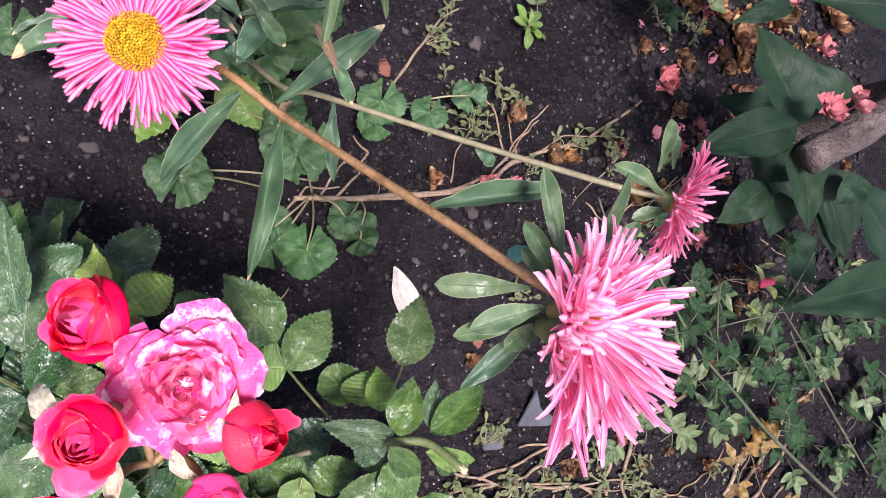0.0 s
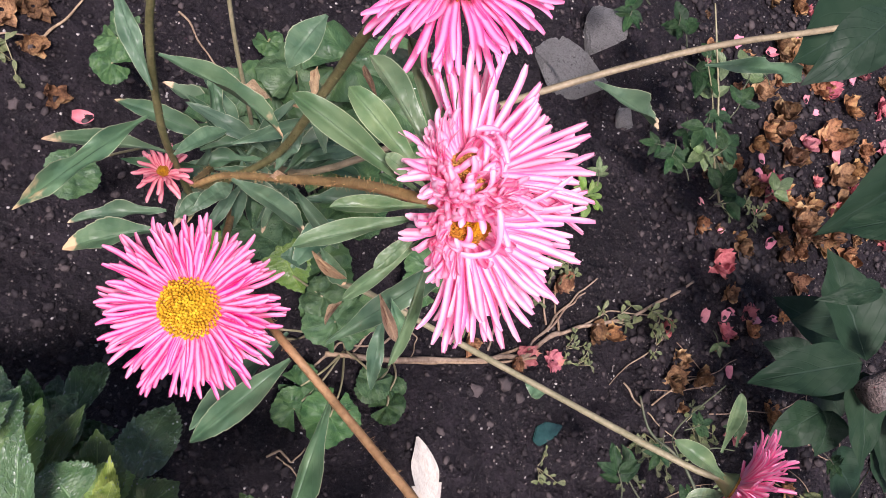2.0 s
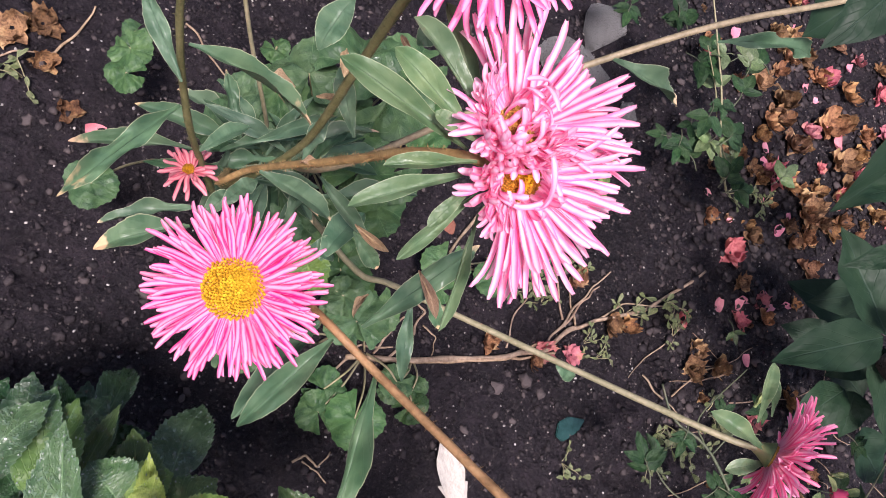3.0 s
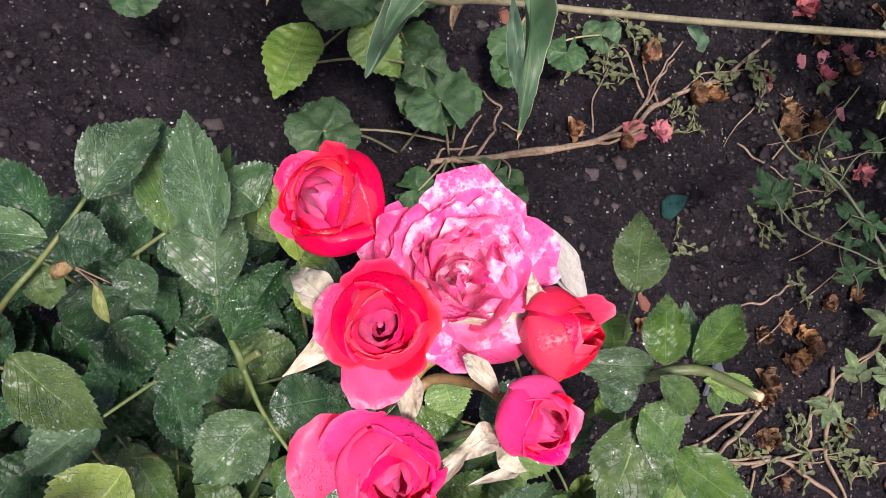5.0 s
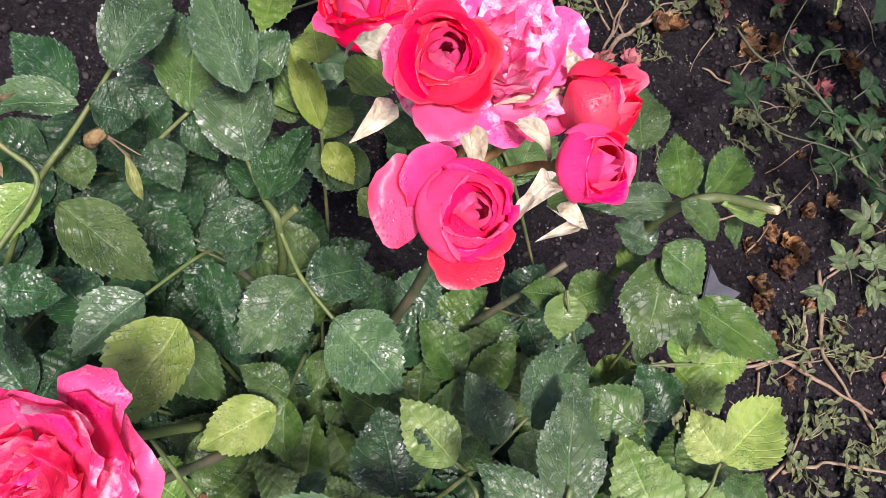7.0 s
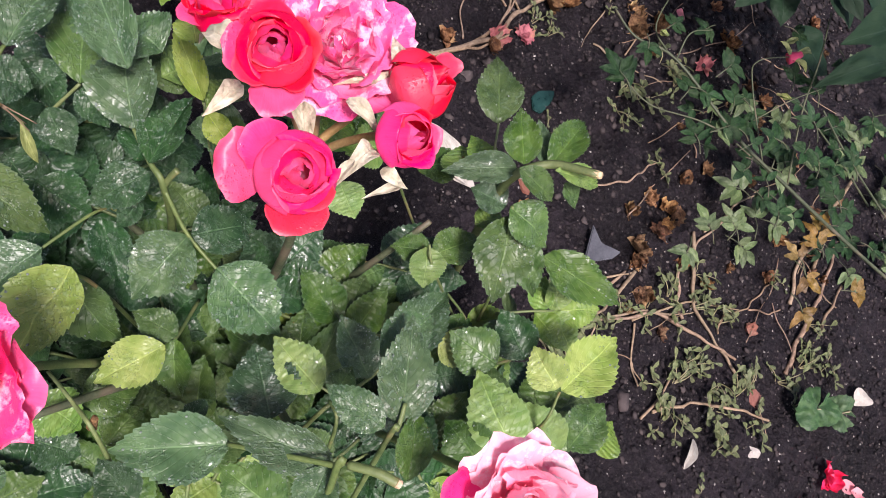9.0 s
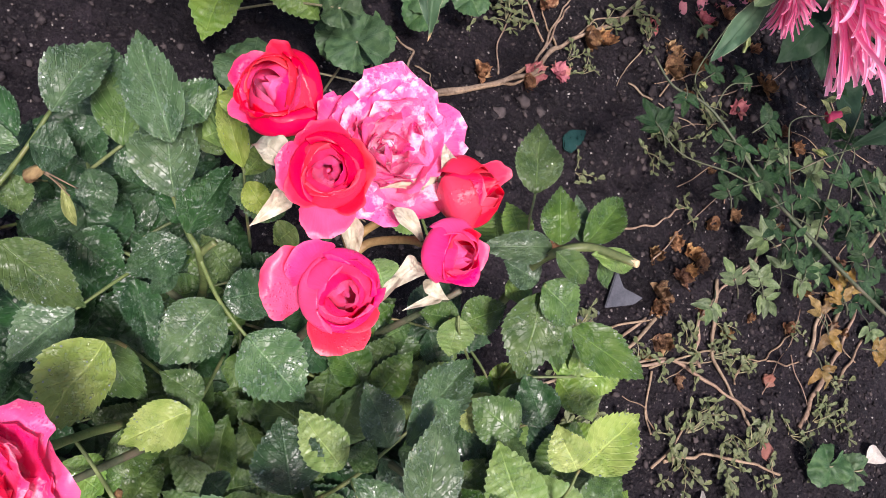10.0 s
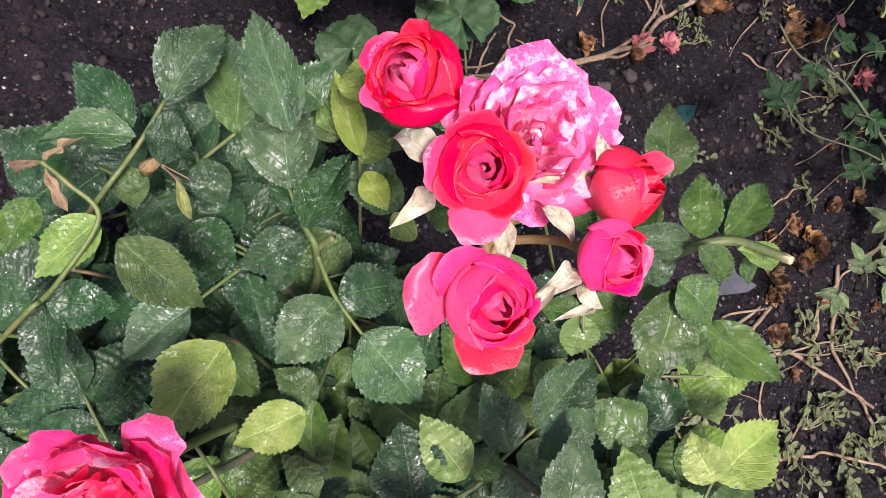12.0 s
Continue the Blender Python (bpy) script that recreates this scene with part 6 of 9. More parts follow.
spray(mini, "n", (0.6176, 0.2763, 0.0859), (0.6369, 0.2809, 0.0889), 0.018, 2, thick=0.0005, mat=DARK_CANE, slim=0.66)
spray(mini, "o", (0.5596, 0.346, 0.0344), (0.5718, 0.324, 0.0374), 0.023, 2, thick=0.0005, mat=DARK_CANE, slim=0.66)
spray(mini, "n", (0.6406, 0.2834, -0.003), (0.6415, 0.3024, 0), 0.017, 1, thick=0.0005, mat=DARK_CANE, slim=0.66)
spray(mini, "n", (0.6498, 0.1881, 0.0362), (0.6716, 0.1867, 0.0392), 0.020, 2, thick=0.0005, mat=DARK_CANE, slim=0.66)
spray(mini, "n", (0.6779, 0.2321, 0.048), (0.6528, 0.233, 0.051), 0.023, 1, thick=0.0005, mat=DARK_CANE, slim=0.66)
spray(mini, "o", (0.7423, 0.2803, 0.0101), (0.7648, 0.2638, 0.0131), 0.025, 1, thick=0.0005, mat=DARK_CANE, slim=0.66)
spray(mini, "n", (0.8479, 0.1921, -0.0263), (0.8339, 0.2147, -0.0233), 0.024, 2, thick=0.0005, mat=DARK_CANE, slim=0.66)
spray(mini, "n", (0.8164, 0.1443, 0.0254), (0.8353, 0.1396, 0.0284), 0.018, 2, thick=0.0005, mat=DARK_CANE, slim=0.66)
spray(mini, "o", (0.8121, 0.1489, -0.0342), (0.8278, 0.1651, -0.0312), 0.021, 2, thick=0.0005, mat=DARK_CANE, slim=0.66)
spray(mini, "o", (0.5674, 0.1821, 0.0158), (0.5725, 0.2077, 0.0188), 0.024, 1, thick=0.0005, mat=DARK_CANE, slim=0.66)
spray(mini, "o", (0.7044, 0.1529, -0.0273), (0.7188, 0.1387, -0.0243), 0.018, 1, thick=0.0005, mat=DARK_CANE, slim=0.66)
spray(mini, "o", (0.5384, 0.1912, 0.0055), (0.5573, 0.1729, 0.0085), 0.024, 2, thick=0.0005, mat=DARK_CANE, slim=0.66)
spray(mini, "o", (0.5686, 0.2527, 0.0473), (0.5895, 0.2403, 0.0503), 0.022, 2, thick=0.0005, mat=DARK_CANE, slim=0.66)
spray(mini, "o", (0.9054, 0.2808, -0.0282), (0.9198, 0.2932, -0.0252), 0.017, 2, thick=0.0005, mat=DARK_CANE, slim=0.66)
spray(mini, "n", (0.8095, 0.2213, 0.0315), (0.8334, 0.2277, 0.0345), 0.022, 1, thick=0.0005, mat=DARK_CANE, slim=0.66)
spray(mini, "o", (0.7937, 0.1294, 0.0136), (0.775, 0.135, 0.0166), 0.018, 1, thick=0.0005, mat=DARK_CANE, slim=0.66)
spray(mini, "n", (0.6528, 0.2599, 0.0403), (0.6539, 0.2381, 0.0433), 0.020, 2, thick=0.0005, mat=DARK_CANE, slim=0.66)
spray(mini, "o", (0.8041, 0.203, -0.0317), (0.81, 0.1841, -0.0287), 0.018, 2, thick=0.0005, mat=DARK_CANE, slim=0.66)
spray(mini, "o", (0.5615, 0.2229, 0.0284), (0.5369, 0.236, 0.0314), 0.025, 2, thick=0.0005, mat=DARK_CANE, slim=0.66)
spray(mini, "n", (0.6645, 0.3116, -0.0014), (0.6571, 0.2853, 0.0016), 0.025, 2, thick=0.0005, mat=DARK_CANE, slim=0.66)
spray(mini, "o", (0.5962, 0.3147, 0.0307), (0.6179, 0.311, 0.0337), 0.020, 1, thick=0.0005, mat=DARK_CANE, slim=0.66)
spray(mini, "o", (0.7683, 0.2695, 0.0121), (0.7429, 0.2653, 0.0151), 0.023, 2, thick=0.0005, mat=DARK_CANE, slim=0.66)
spray(mini, "n", (0.6475, 0.2483, 0.095), (0.6282, 0.2428, 0.098), 0.018, 2, thick=0.0005, mat=DARK_CANE, slim=0.66)
spray(mini, "n", (0.5648, 0.2569, 0.1051), (0.5501, 0.2443, 0.1081), 0.018, 2, thick=0.0005, mat=DARK_CANE, slim=0.66)
spray(mini, "n", (0.5354, 0.2377, 0.0802), (0.5411, 0.2543, 0.0832), 0.016, 2, thick=0.0005, mat=DARK_CANE, slim=0.66)
spray(mini, "n", (0.62, 0.199, 0.025), (0.6102, 0.2169, 0.028), 0.019, 2, thick=0.0005, mat=DARK_CANE, slim=0.66)
spray(mini, "o", (0.533, 0.341, 0.022), (0.5404, 0.3273, 0.025), 0.014, 2, thick=0.0005, mat=DARK_CANE, slim=0.66)
spray(mini, "n", (0.642, 0.178, 0.028), (0.6574, 0.1646, 0.031), 0.019, 1, thick=0.0005, mat=DARK_CANE, slim=0.66)
spray(mini, "n", (0.5603, 0.2067, 0.058), (0.5768, 0.1913, 0.061), 0.020, 1, thick=0.0005, mat=DARK_CANE, slim=0.66)
spray(mini, "n", (0.6478, 0.2351, 0.0705), (0.6311, 0.2311, 0.0735), 0.016, 2, thick=0.0005, mat=DARK_CANE, slim=0.66)
spray(mini, "n", (0.5143, 0.3911, 0.0722), (0.4962, 0.3838, 0.0752), 0.018, 2, thick=0.0005, mat=DARK_CANE, slim=0.66)
spray(mini, "n", (0.555, 0.32, 0.022), (0.5741, 0.3168, 0.025), 0.018, 2, thick=0.0005, mat=DARK_CANE, slim=0.66)
spray(mini, "n", (0.6567, 0.2585, 0.0744), (0.6407, 0.2602, 0.0774), 0.015, 2, thick=0.0005, mat=DARK_CANE, slim=0.66)
spray(mini, "n", (0.6317, 0.3513, 0.1147), (0.6269, 0.3312, 0.1177), 0.019, 2, thick=0.0005, mat=DARK_CANE, slim=0.66)
spray(mini, "n", (0.47, 0.2761, 0.0502), (0.4853, 0.271, 0.0532), 0.015, 1, thick=0.0005, mat=DARK_CANE, slim=0.66)
spray(mini, "n", (0.3855, 0.3524, 0.1078), (0.3802, 0.3356, 0.1108), 0.016, 2, thick=0.0005, mat=DARK_CANE, slim=0.66)
spray(mini, "n", (0.5327, 0.2722, 0.0644), (0.5187, 0.2843, 0.0674), 0.017, 2, thick=0.0005, mat=DARK_CANE, slim=0.66)
spray(mini, "o", (0.6504, 0.3281, 0.106), (0.6606, 0.3426, 0.109), 0.016, 1, thick=0.0005, mat=DARK_CANE, slim=0.66)
spray(mini, "o", (0.5242, 0.194, 0.0625), (0.5427, 0.184, 0.0655), 0.019, 2, thick=0.0005, mat=DARK_CANE, slim=0.66)
spray(mini, "n", (0.5965, 0.2944, 0.1008), (0.5957, 0.3161, 0.1038), 0.020, 2, thick=0.0005, mat=DARK_CANE, slim=0.66)
spray(mini, "o", (0.5406, 0.2156, 0.0683), (0.5516, 0.1967, 0.0713), 0.020, 1, thick=0.0005, mat=DARK_CANE, slim=0.66)
spray(mini, "n", (0.6164, 0.191, 0.0834), (0.6073, 0.2097, 0.0864), 0.019, 2, thick=0.0005, mat=DARK_CANE, slim=0.66)
spray(mini, "n", (0.5686, 0.3777, 0.1058), (0.5837, 0.3679, 0.1088), 0.016, 2, thick=0.0005, mat=DARK_CANE, slim=0.66)
spray(mini, "o", (0.4368, 0.2678, 0.0931), (0.4586, 0.2679, 0.0961), 0.020, 1, thick=0.0005, mat=DARK_CANE, slim=0.66)
spray(mini, "n", (0.621, 0.264, 0.021), (0.642, 0.2654, 0.024), 0.019, 2, thick=0.0005, mat=DARK_CANE, slim=0.66)
spray(mini, "n", (0.6271, 0.2176, 0.1004), (0.6235, 0.2349, 0.1034), 0.016, 1, thick=0.0005, mat=DARK_CANE, slim=0.66)
spray(mini, "n", (0.6001, 0.2984, 0.0662), (0.6142, 0.2919, 0.0692), 0.014, 2, thick=0.0005, mat=DARK_CANE, slim=0.66)
spray(mini, "n", (0.9567, 0.1033, -0.0447), (0.9559, 0.1256, -0.0417), 0.020, 2, thick=0.0005, mat=DARK_CANE, slim=0.66)
spray(mini, "n", (0.7395, 0.1725, 0.0127), (0.7537, 0.1607, 0.0157), 0.017, 2, thick=0.0005, mat=DARK_CANE, slim=0.66)
spray(mini, "n", (0.786, 0.191, 0.021), (0.7965, 0.2091, 0.024), 0.019, 1, thick=0.0005, mat=DARK_CANE, slim=0.66)
spray(mini, "n", (0.6738, 0.3351, 0.0351), (0.6573, 0.3258, 0.0381), 0.017, 1, thick=0.0005, mat=DARK_CANE, slim=0.66)
spray(mini, "o", (0.7654, 0.2986, 0.0101), (0.7866, 0.2962, 0.0131), 0.019, 2, thick=0.0005, mat=DARK_CANE, slim=0.66)
spray(mini, "n", (0.9345, 0.0812, -0.0642), (0.956, 0.07506, -0.0612), 0.020, 1, thick=0.0005, mat=DARK_CANE, slim=0.66)
spray(mini, "n", (0.7805, 0.1828, 0.0065), (0.7856, 0.1663, 0.0095), 0.016, 2, thick=0.0005, mat=DARK_CANE, slim=0.66)
spray(mini, "n", (0.8263, 0.3752, -0.0095), (0.8144, 0.389, -0.0065), 0.017, 1, thick=0.0005, mat=DARK_CANE, slim=0.66)
spray(mini, "n", (0.9348, 0.1829, -0.0317), (0.9542, 0.1758, -0.0287), 0.019, 1, thick=0.0005, mat=DARK_CANE, slim=0.66)
spray(mini, "n", (0.91, 0.3379, 0.0063), (0.916, 0.3534, 0.0093), 0.015, 2, thick=0.0005, mat=DARK_CANE, slim=0.66)
spray(mini, "n", (0.729, 0.27, 0.02), (0.7505, 0.2741, 0.023), 0.020, 2, thick=0.0005, mat=DARK_CANE, slim=0.66)
spray(mini, "n", (0.8033, 0.3183, -0.0064), (0.8199, 0.3053, -0.0034), 0.019, 2, thick=0.0005, mat=DARK_CANE, slim=0.66)
spray(mini, "n", (0.592, 0.262, 0.021), (0.5721, 0.2704, 0.024), 0.020, 2, thick=0.0005, mat=DARK_CANE, slim=0.66)
spray(mini, "n", (0.7642, 0.3263, -0.0023), (0.7525, 0.308, 0.0007), 0.020, 2, thick=0.0005, mat=DARK_CANE, slim=0.66)
spray(mini, "n", (0.9078, 0.3149, -0.0115), (0.9197, 0.3318, -0.0085), 0.019, 2, thick=0.0005, mat=DARK_CANE, slim=0.66)
spray(mini, "o", (0.8546, 0.3281, 0.0026), (0.8402, 0.3183, 0.0056), 0.016, 1, thick=0.0005, mat=DARK_CANE, slim=0.66)
spray(mini, "n", (0.8409, 0.2024, -0.0136), (0.8357, 0.2202, -0.0106), 0.017, 2, thick=0.0005, mat=DARK_CANE, slim=0.66)
spray(mini, "n", (0.6203, 0.2262, -0.0168), (0.6369, 0.212, -0.0138), 0.020, 2, thick=0.0005, mat=DARK_CANE, slim=0.66)
spray(mini, "n", (0.882, 0.3794, 0.0019), (0.901, 0.3886, 0.0049), 0.019, 2, thick=0.0005, mat=DARK_CANE, slim=0.66)
spray(mini, "n", (0.7913, 0.3185, 0.0344), (0.8149, 0.3201, 0.0374), 0.021, 1, thick=0.0005, mat=DARK_CANE, slim=0.66)
spray(mini, "n", (0.9163, 0.2329, -0.0127), (0.9055, 0.2198, -0.0097), 0.015, 2, thick=0.0005, mat=DARK_CANE, slim=0.66)
spray(mini, "n", (0.5598, 0.2939, 0.0284), (0.5754, 0.3006, 0.0314), 0.015, 2, thick=0.0005, mat=DARK_CANE, slim=0.66)
spray(mini, "n", (0.7481, 0.1927, -0.007), (0.7499, 0.1763, -0.004), 0.015, 2, thick=0.0005, mat=DARK_CANE, slim=0.66)
spray(mini, "n", (0.7851, 0.15, -0.0164), (0.7615, 0.1463, -0.0134), 0.022, 2, thick=0.0005, mat=DARK_CANE, slim=0.66)
spray(mini, "n", (0.884, 0.215, 0.022), (0.8825, 0.2357, 0.025), 0.019, 2, thick=0.0005, mat=DARK_CANE, slim=0.66)
spray(mini, "n", (0.6478, 0.2765, -0.0073), (0.6344, 0.2644, -0.0043), 0.016, 2, thick=0.0005, mat=DARK_CANE, slim=0.66)
spray(mini, "n", (0.6904, 0.1765, -0.0273), (0.6753, 0.1589, -0.0243), 0.021, 1, thick=0.0005, mat=DARK_CANE, slim=0.66)
spray(mini, "n", (0.535, 0.3163, 0.0557), (0.551, 0.3211, 0.0587), 0.015, 1, thick=0.0005, mat=DARK_CANE, slim=0.66)
spray(mini, "n", (0.6428, 0.1874, 0.0219), (0.6596, 0.1979, 0.0249), 0.018, 1, thick=0.0005, mat=DARK_CANE, slim=0.66)
spray(mini, "n", (0.543, 0.33, 0.02), (0.5332, 0.3079, 0.023), 0.022, 1, thick=0.0005, mat=DARK_CANE, slim=0.66)
spray(mini, "n", (0.6319, 0.2616, 0.0168), (0.6455, 0.271, 0.0198), 0.015, 2, thick=0.0005, mat=DARK_CANE, slim=0.66)
spray(mini, "n", (0.5758, 0.2459, -0.0151), (0.5893, 0.2558, -0.0121), 0.015, 1, thick=0.0005, mat=DARK_CANE, slim=0.66)
spray(mini, "n", (0.6929, 0.1592, 0), (0.674, 0.1728, 0.003), 0.021, 2, thick=0.0005, mat=DARK_CANE, slim=0.66)
spray(mini, "n", (0.8354, 0.266, 0.0234), (0.8481, 0.2542, 0.0264), 0.016, 2, thick=0.0005, mat=DARK_CANE, slim=0.66)
spray(mini, "n", (0.56, 0.235, 0.029), (0.5748, 0.2206, 0.032), 0.019, 2, thick=0.0005, mat=DARK_CANE, slim=0.66)
spray(mini, "n", (0.8522, 0.1793, -0.0131), (0.8682, 0.1636, -0.0101), 0.020, 2, thick=0.0005, mat=DARK_CANE, slim=0.66)
spray(mini, "n", (0.8941, 0.2565, -0.0071), (0.9084, 0.2403, -0.0041), 0.020, 1, thick=0.0005, mat=DARK_CANE, slim=0.66)
spray(mini, "o", (0.6277, 0.3147, 0.0165), (0.6512, 0.3109, 0.0195), 0.022, 2, thick=0.0005, mat=DARK_CANE, slim=0.66)
spray(mini, "o", (0.8059, 0.149, 0.0081), (0.7825, 0.1524, 0.0111), 0.022, 2, thick=0.0005, mat=DARK_CANE, slim=0.66)
spray(mini, "o", (0.7113, 0.1551, 0.0008), (0.7181, 0.1327, 0.0038), 0.021, 2, thick=0.0005, mat=DARK_CANE, slim=0.66)
spray(mini, "n", (0.9071, 0.15, -0.0519), (0.8867, 0.1398, -0.0489), 0.021, 2, thick=0.0005, mat=DARK_CANE, slim=0.66)
spray(mini, "o", (0.796, 0.185, 0.022), (0.7848, 0.1718, 0.025), 0.016, 1, thick=0.0005, mat=DARK_CANE, slim=0.66)
spray(mini, "n", (0.7049, 0.2151, -0.0055), (0.7226, 0.2157, -0.0025), 0.016, 1, thick=0.0005, mat=DARK_CANE, slim=0.66)
spray(mini, "o", (0.6364, 0.3207, 0.0321), (0.6208, 0.3031, 0.0351), 0.021, 1, thick=0.0005, mat=DARK_CANE, slim=0.66)
spray(mini, "o", (0.724, 0.294, 0.024), (0.7465, 0.3024, 0.027), 0.022, 2, thick=0.0005, mat=DARK_CANE, slim=0.66)
spray(mini, "n", (0.776, 0.171, 0.026), (0.7709, 0.1541, 0.029), 0.016, 2, thick=0.0005, mat=DARK_CANE, slim=0.66)
spray(mini, "o", (0.6643, 0.2398, 0.0292), (0.6643, 0.2596, 0.0322), 0.018, 2, thick=0.0005, mat=DARK_CANE, slim=0.66)
spray(mini, "n", (0.7984, 0.3327, 0.0274), (0.7899, 0.3106, 0.0304), 0.022, 2, thick=0.0005, mat=DARK_CANE, slim=0.66)
spray(mini, "o", (0.8794, 0.3018, -0.0129), (0.8972, 0.286, -0.0099), 0.022, 2, thick=0.0005, mat=DARK_CANE, slim=0.66)
spray(mini, "n", (0.7356, 0.2544, -0.014), (0.7444, 0.2326, -0.011), 0.021, 2, thick=0.0005, mat=DARK_CANE, slim=0.66)
spray(mini, "n", (0.8316, 0.1947, -0.0235), (0.8166, 0.184, -0.0205), 0.017, 1, thick=0.0005, mat=DARK_CANE, slim=0.66)
spray(mini, "o", (0.8703, 0.1809, 0.0036), (0.8794, 0.2041, 0.0066), 0.023, 2, thick=0.0005, mat=DARK_CANE, slim=0.66)
spray(mini, "n", (0.8803, 0.2149, -0.004), (0.8876, 0.1978, -0.001), 0.017, 2, thick=0.0005, mat=DARK_CANE, slim=0.66)
spray(mini, "o", (0.8578, 0.1222, -0.0245), (0.859, 0.1021, -0.0215), 0.018, 1, thick=0.0005, mat=DARK_CANE, slim=0.66)
spray(mini, "o", (0.9299, 0.211, -0.0256), (0.9293, 0.2295, -0.0226), 0.017, 2, thick=0.0005, mat=DARK_CANE, slim=0.66)
spray(mini, "n", (0.8862, 0.3102, -0.0034), (0.8686, 0.3093, -0.0004), 0.016, 1, thick=0.0005, mat=DARK_CANE, slim=0.66)
spray(mini, "n", (0.9204, 0.2099, -0.0409), (0.9049, 0.2214, -0.0379), 0.018, 1, thick=0.0005, mat=DARK_CANE, slim=0.66)
spray(mini, "n", (0.7767, 0.1473, -0.0161), (0.7578, 0.1554, -0.0131), 0.019, 2, thick=0.0005, mat=DARK_CANE, slim=0.66)
spray(mini, "n", (0.8032, 0.2439, 0.0199), (0.8208, 0.2619, 0.0229), 0.023, 1, thick=0.0005, mat=DARK_CANE, slim=0.66)
spray(mini, "n", (0.8432, 0.23, 0.0185), (0.8301, 0.2445, 0.0215), 0.018, 2, thick=0.0005, mat=DARK_CANE, slim=0.66)
spray(mini, "n", (0.7708, 0.1383, -0.0396), (0.7729, 0.1177, -0.0366), 0.019, 2, thick=0.0005, mat=DARK_CANE, slim=0.66)
spray(mini, "n", (0.7573, 0.1696, -0.0077), (0.7338, 0.1706, -0.0047), 0.021, 2, thick=0.0005, mat=DARK_CANE, slim=0.66)
spray(mini, "o", (0.8627, 0.3229, 0.0259), (0.8687, 0.3417, 0.0289), 0.018, 1, thick=0.0005, mat=DARK_CANE, slim=0.66)
spray(mini, "n", (0.8336, 0.2608, -0.0189), (0.8522, 0.276, -0.0159), 0.022, 2, thick=0.0005, mat=DARK_CANE, slim=0.66)
spray(mini, "n", (0.8226, 0.1092, 0.0057), (0.8373, 0.09425, 0.0087), 0.019, 2, thick=0.0005, mat=DARK_CANE, slim=0.66)
spray(mini, "n", (0.8096, 0.2286, -0.031), (0.8234, 0.2111, -0.028), 0.020, 2, thick=0.0005, mat=DARK_CANE, slim=0.66)
spray(mini, "n", (0.7816, 0.1796, -0.0355), (0.7612, 0.1927, -0.0325), 0.022, 2, thick=0.0005, mat=DARK_CANE, slim=0.66)
spray(mini, "n", (0.9047, 0.2113, -0.0302), (0.8941, 0.1896, -0.0272), 0.022, 1, thick=0.0005, mat=DARK_CANE, slim=0.66)
spray(mini, "o", (0.8038, 0.1982, 0.0044), (0.8125, 0.2208, 0.0074), 0.022, 2, thick=0.0005, mat=DARK_CANE, slim=0.66)
spray(mini, "n", (0.8522, 0.1977, 0.0119), (0.853, 0.1781, 0.0149), 0.018, 2, thick=0.0005, mat=DARK_CANE, slim=0.66)
spray(mini, "n", (0.8125, 0.1814, 0.0247), (0.8271, 0.1613, 0.0277), 0.023, 2, thick=0.0005, mat=DARK_CANE, slim=0.66)
spray(mini, "n", (0.8582, 0.2039, -0.001), (0.8743, 0.1909, 0.002), 0.019, 2, thick=0.0005, mat=DARK_CANE, slim=0.66)
spray(mini, "n", (0.9414, 0.1028, -0.045), (0.9168, 0.1061, -0.042), 0.023, 2, thick=0.0005, mat=DARK_CANE, slim=0.66)
spray(mini, "n", (0.8667, 0.0858, -0.0567), (0.8519, 0.1015, -0.0537), 0.020, 2, thick=0.0005, mat=DARK_CANE, slim=0.66)
spray(mini, "o", (0.8014, 0.2352, -0.009), (0.8206, 0.2247, -0.006), 0.020, 2, thick=0.0005, mat=DARK_CANE, slim=0.66)
spray(mini, "o", (0.8252, 0.1753, -0.0119), (0.8174, 0.1922, -0.0089), 0.017, 1, thick=0.0005, mat=DARK_CANE, slim=0.66)
spray(mini, "n", (0.7193, 0.2755, 0.0261), (0.7027, 0.2572, 0.0291), 0.022, 1, thick=0.0005, mat=DARK_CANE, slim=0.66)
spray(mini, "o", (0.7892, 0.2492, 0.0326), (0.7957, 0.2264, 0.0356), 0.022, 1, thick=0.0005, mat=DARK_CANE, slim=0.66)
spray(mini, "o", (0.8344, 0.2721, -0.0071), (0.8437, 0.2534, -0.0041), 0.019, 1, thick=0.0005, mat=DARK_CANE, slim=0.66)
spray(mini, "n", (0.8642, 0.1771, -0.0098), (0.8834, 0.1896, -0.0068), 0.021, 1, thick=0.0005, mat=DARK_CANE, slim=0.66)
spray(mini, "n", (0.9056, 0.1793, 0.011), (0.9191, 0.166, 0.014), 0.017, 1, thick=0.0005, mat=DARK_CANE, slim=0.66)
spray(mini, "n", (0.7665, 0.107, -0.0323), (0.7782, 0.1229, -0.0293), 0.018, 1, thick=0.0005, mat=DARK_CANE, slim=0.66)
stem("cane", mini, [(0.507, 0.624, 0), (0.4333, 0.6302, 0.0655), (0.4097, 0.6749, 0.0869), (0.3844, 0.7187, 0.1027), (0.3664, 0.755, 0.1122)], 0.001276, 0.000812, PALE_STEM)
spray(mini, "n", (0.4456, 0.5885, 0.0606), (0.4643, 0.5967, 0.0636), 0.024, 2, thick=0.0005, mat=DARK_CANE, slim=0.82)
spray(mini, "o", (0.4148, 0.6676, 0.0765), (0.4056, 0.6863, 0.0795), 0.024, 1, thick=0.0005, mat=DARK_CANE, slim=0.82)
spray(mini, "o", (0.472, 0.765, 0.027), (0.4868, 0.7785, 0.03), 0.022, 1, thick=0.0005, mat=DARK_CANE, slim=0.82)
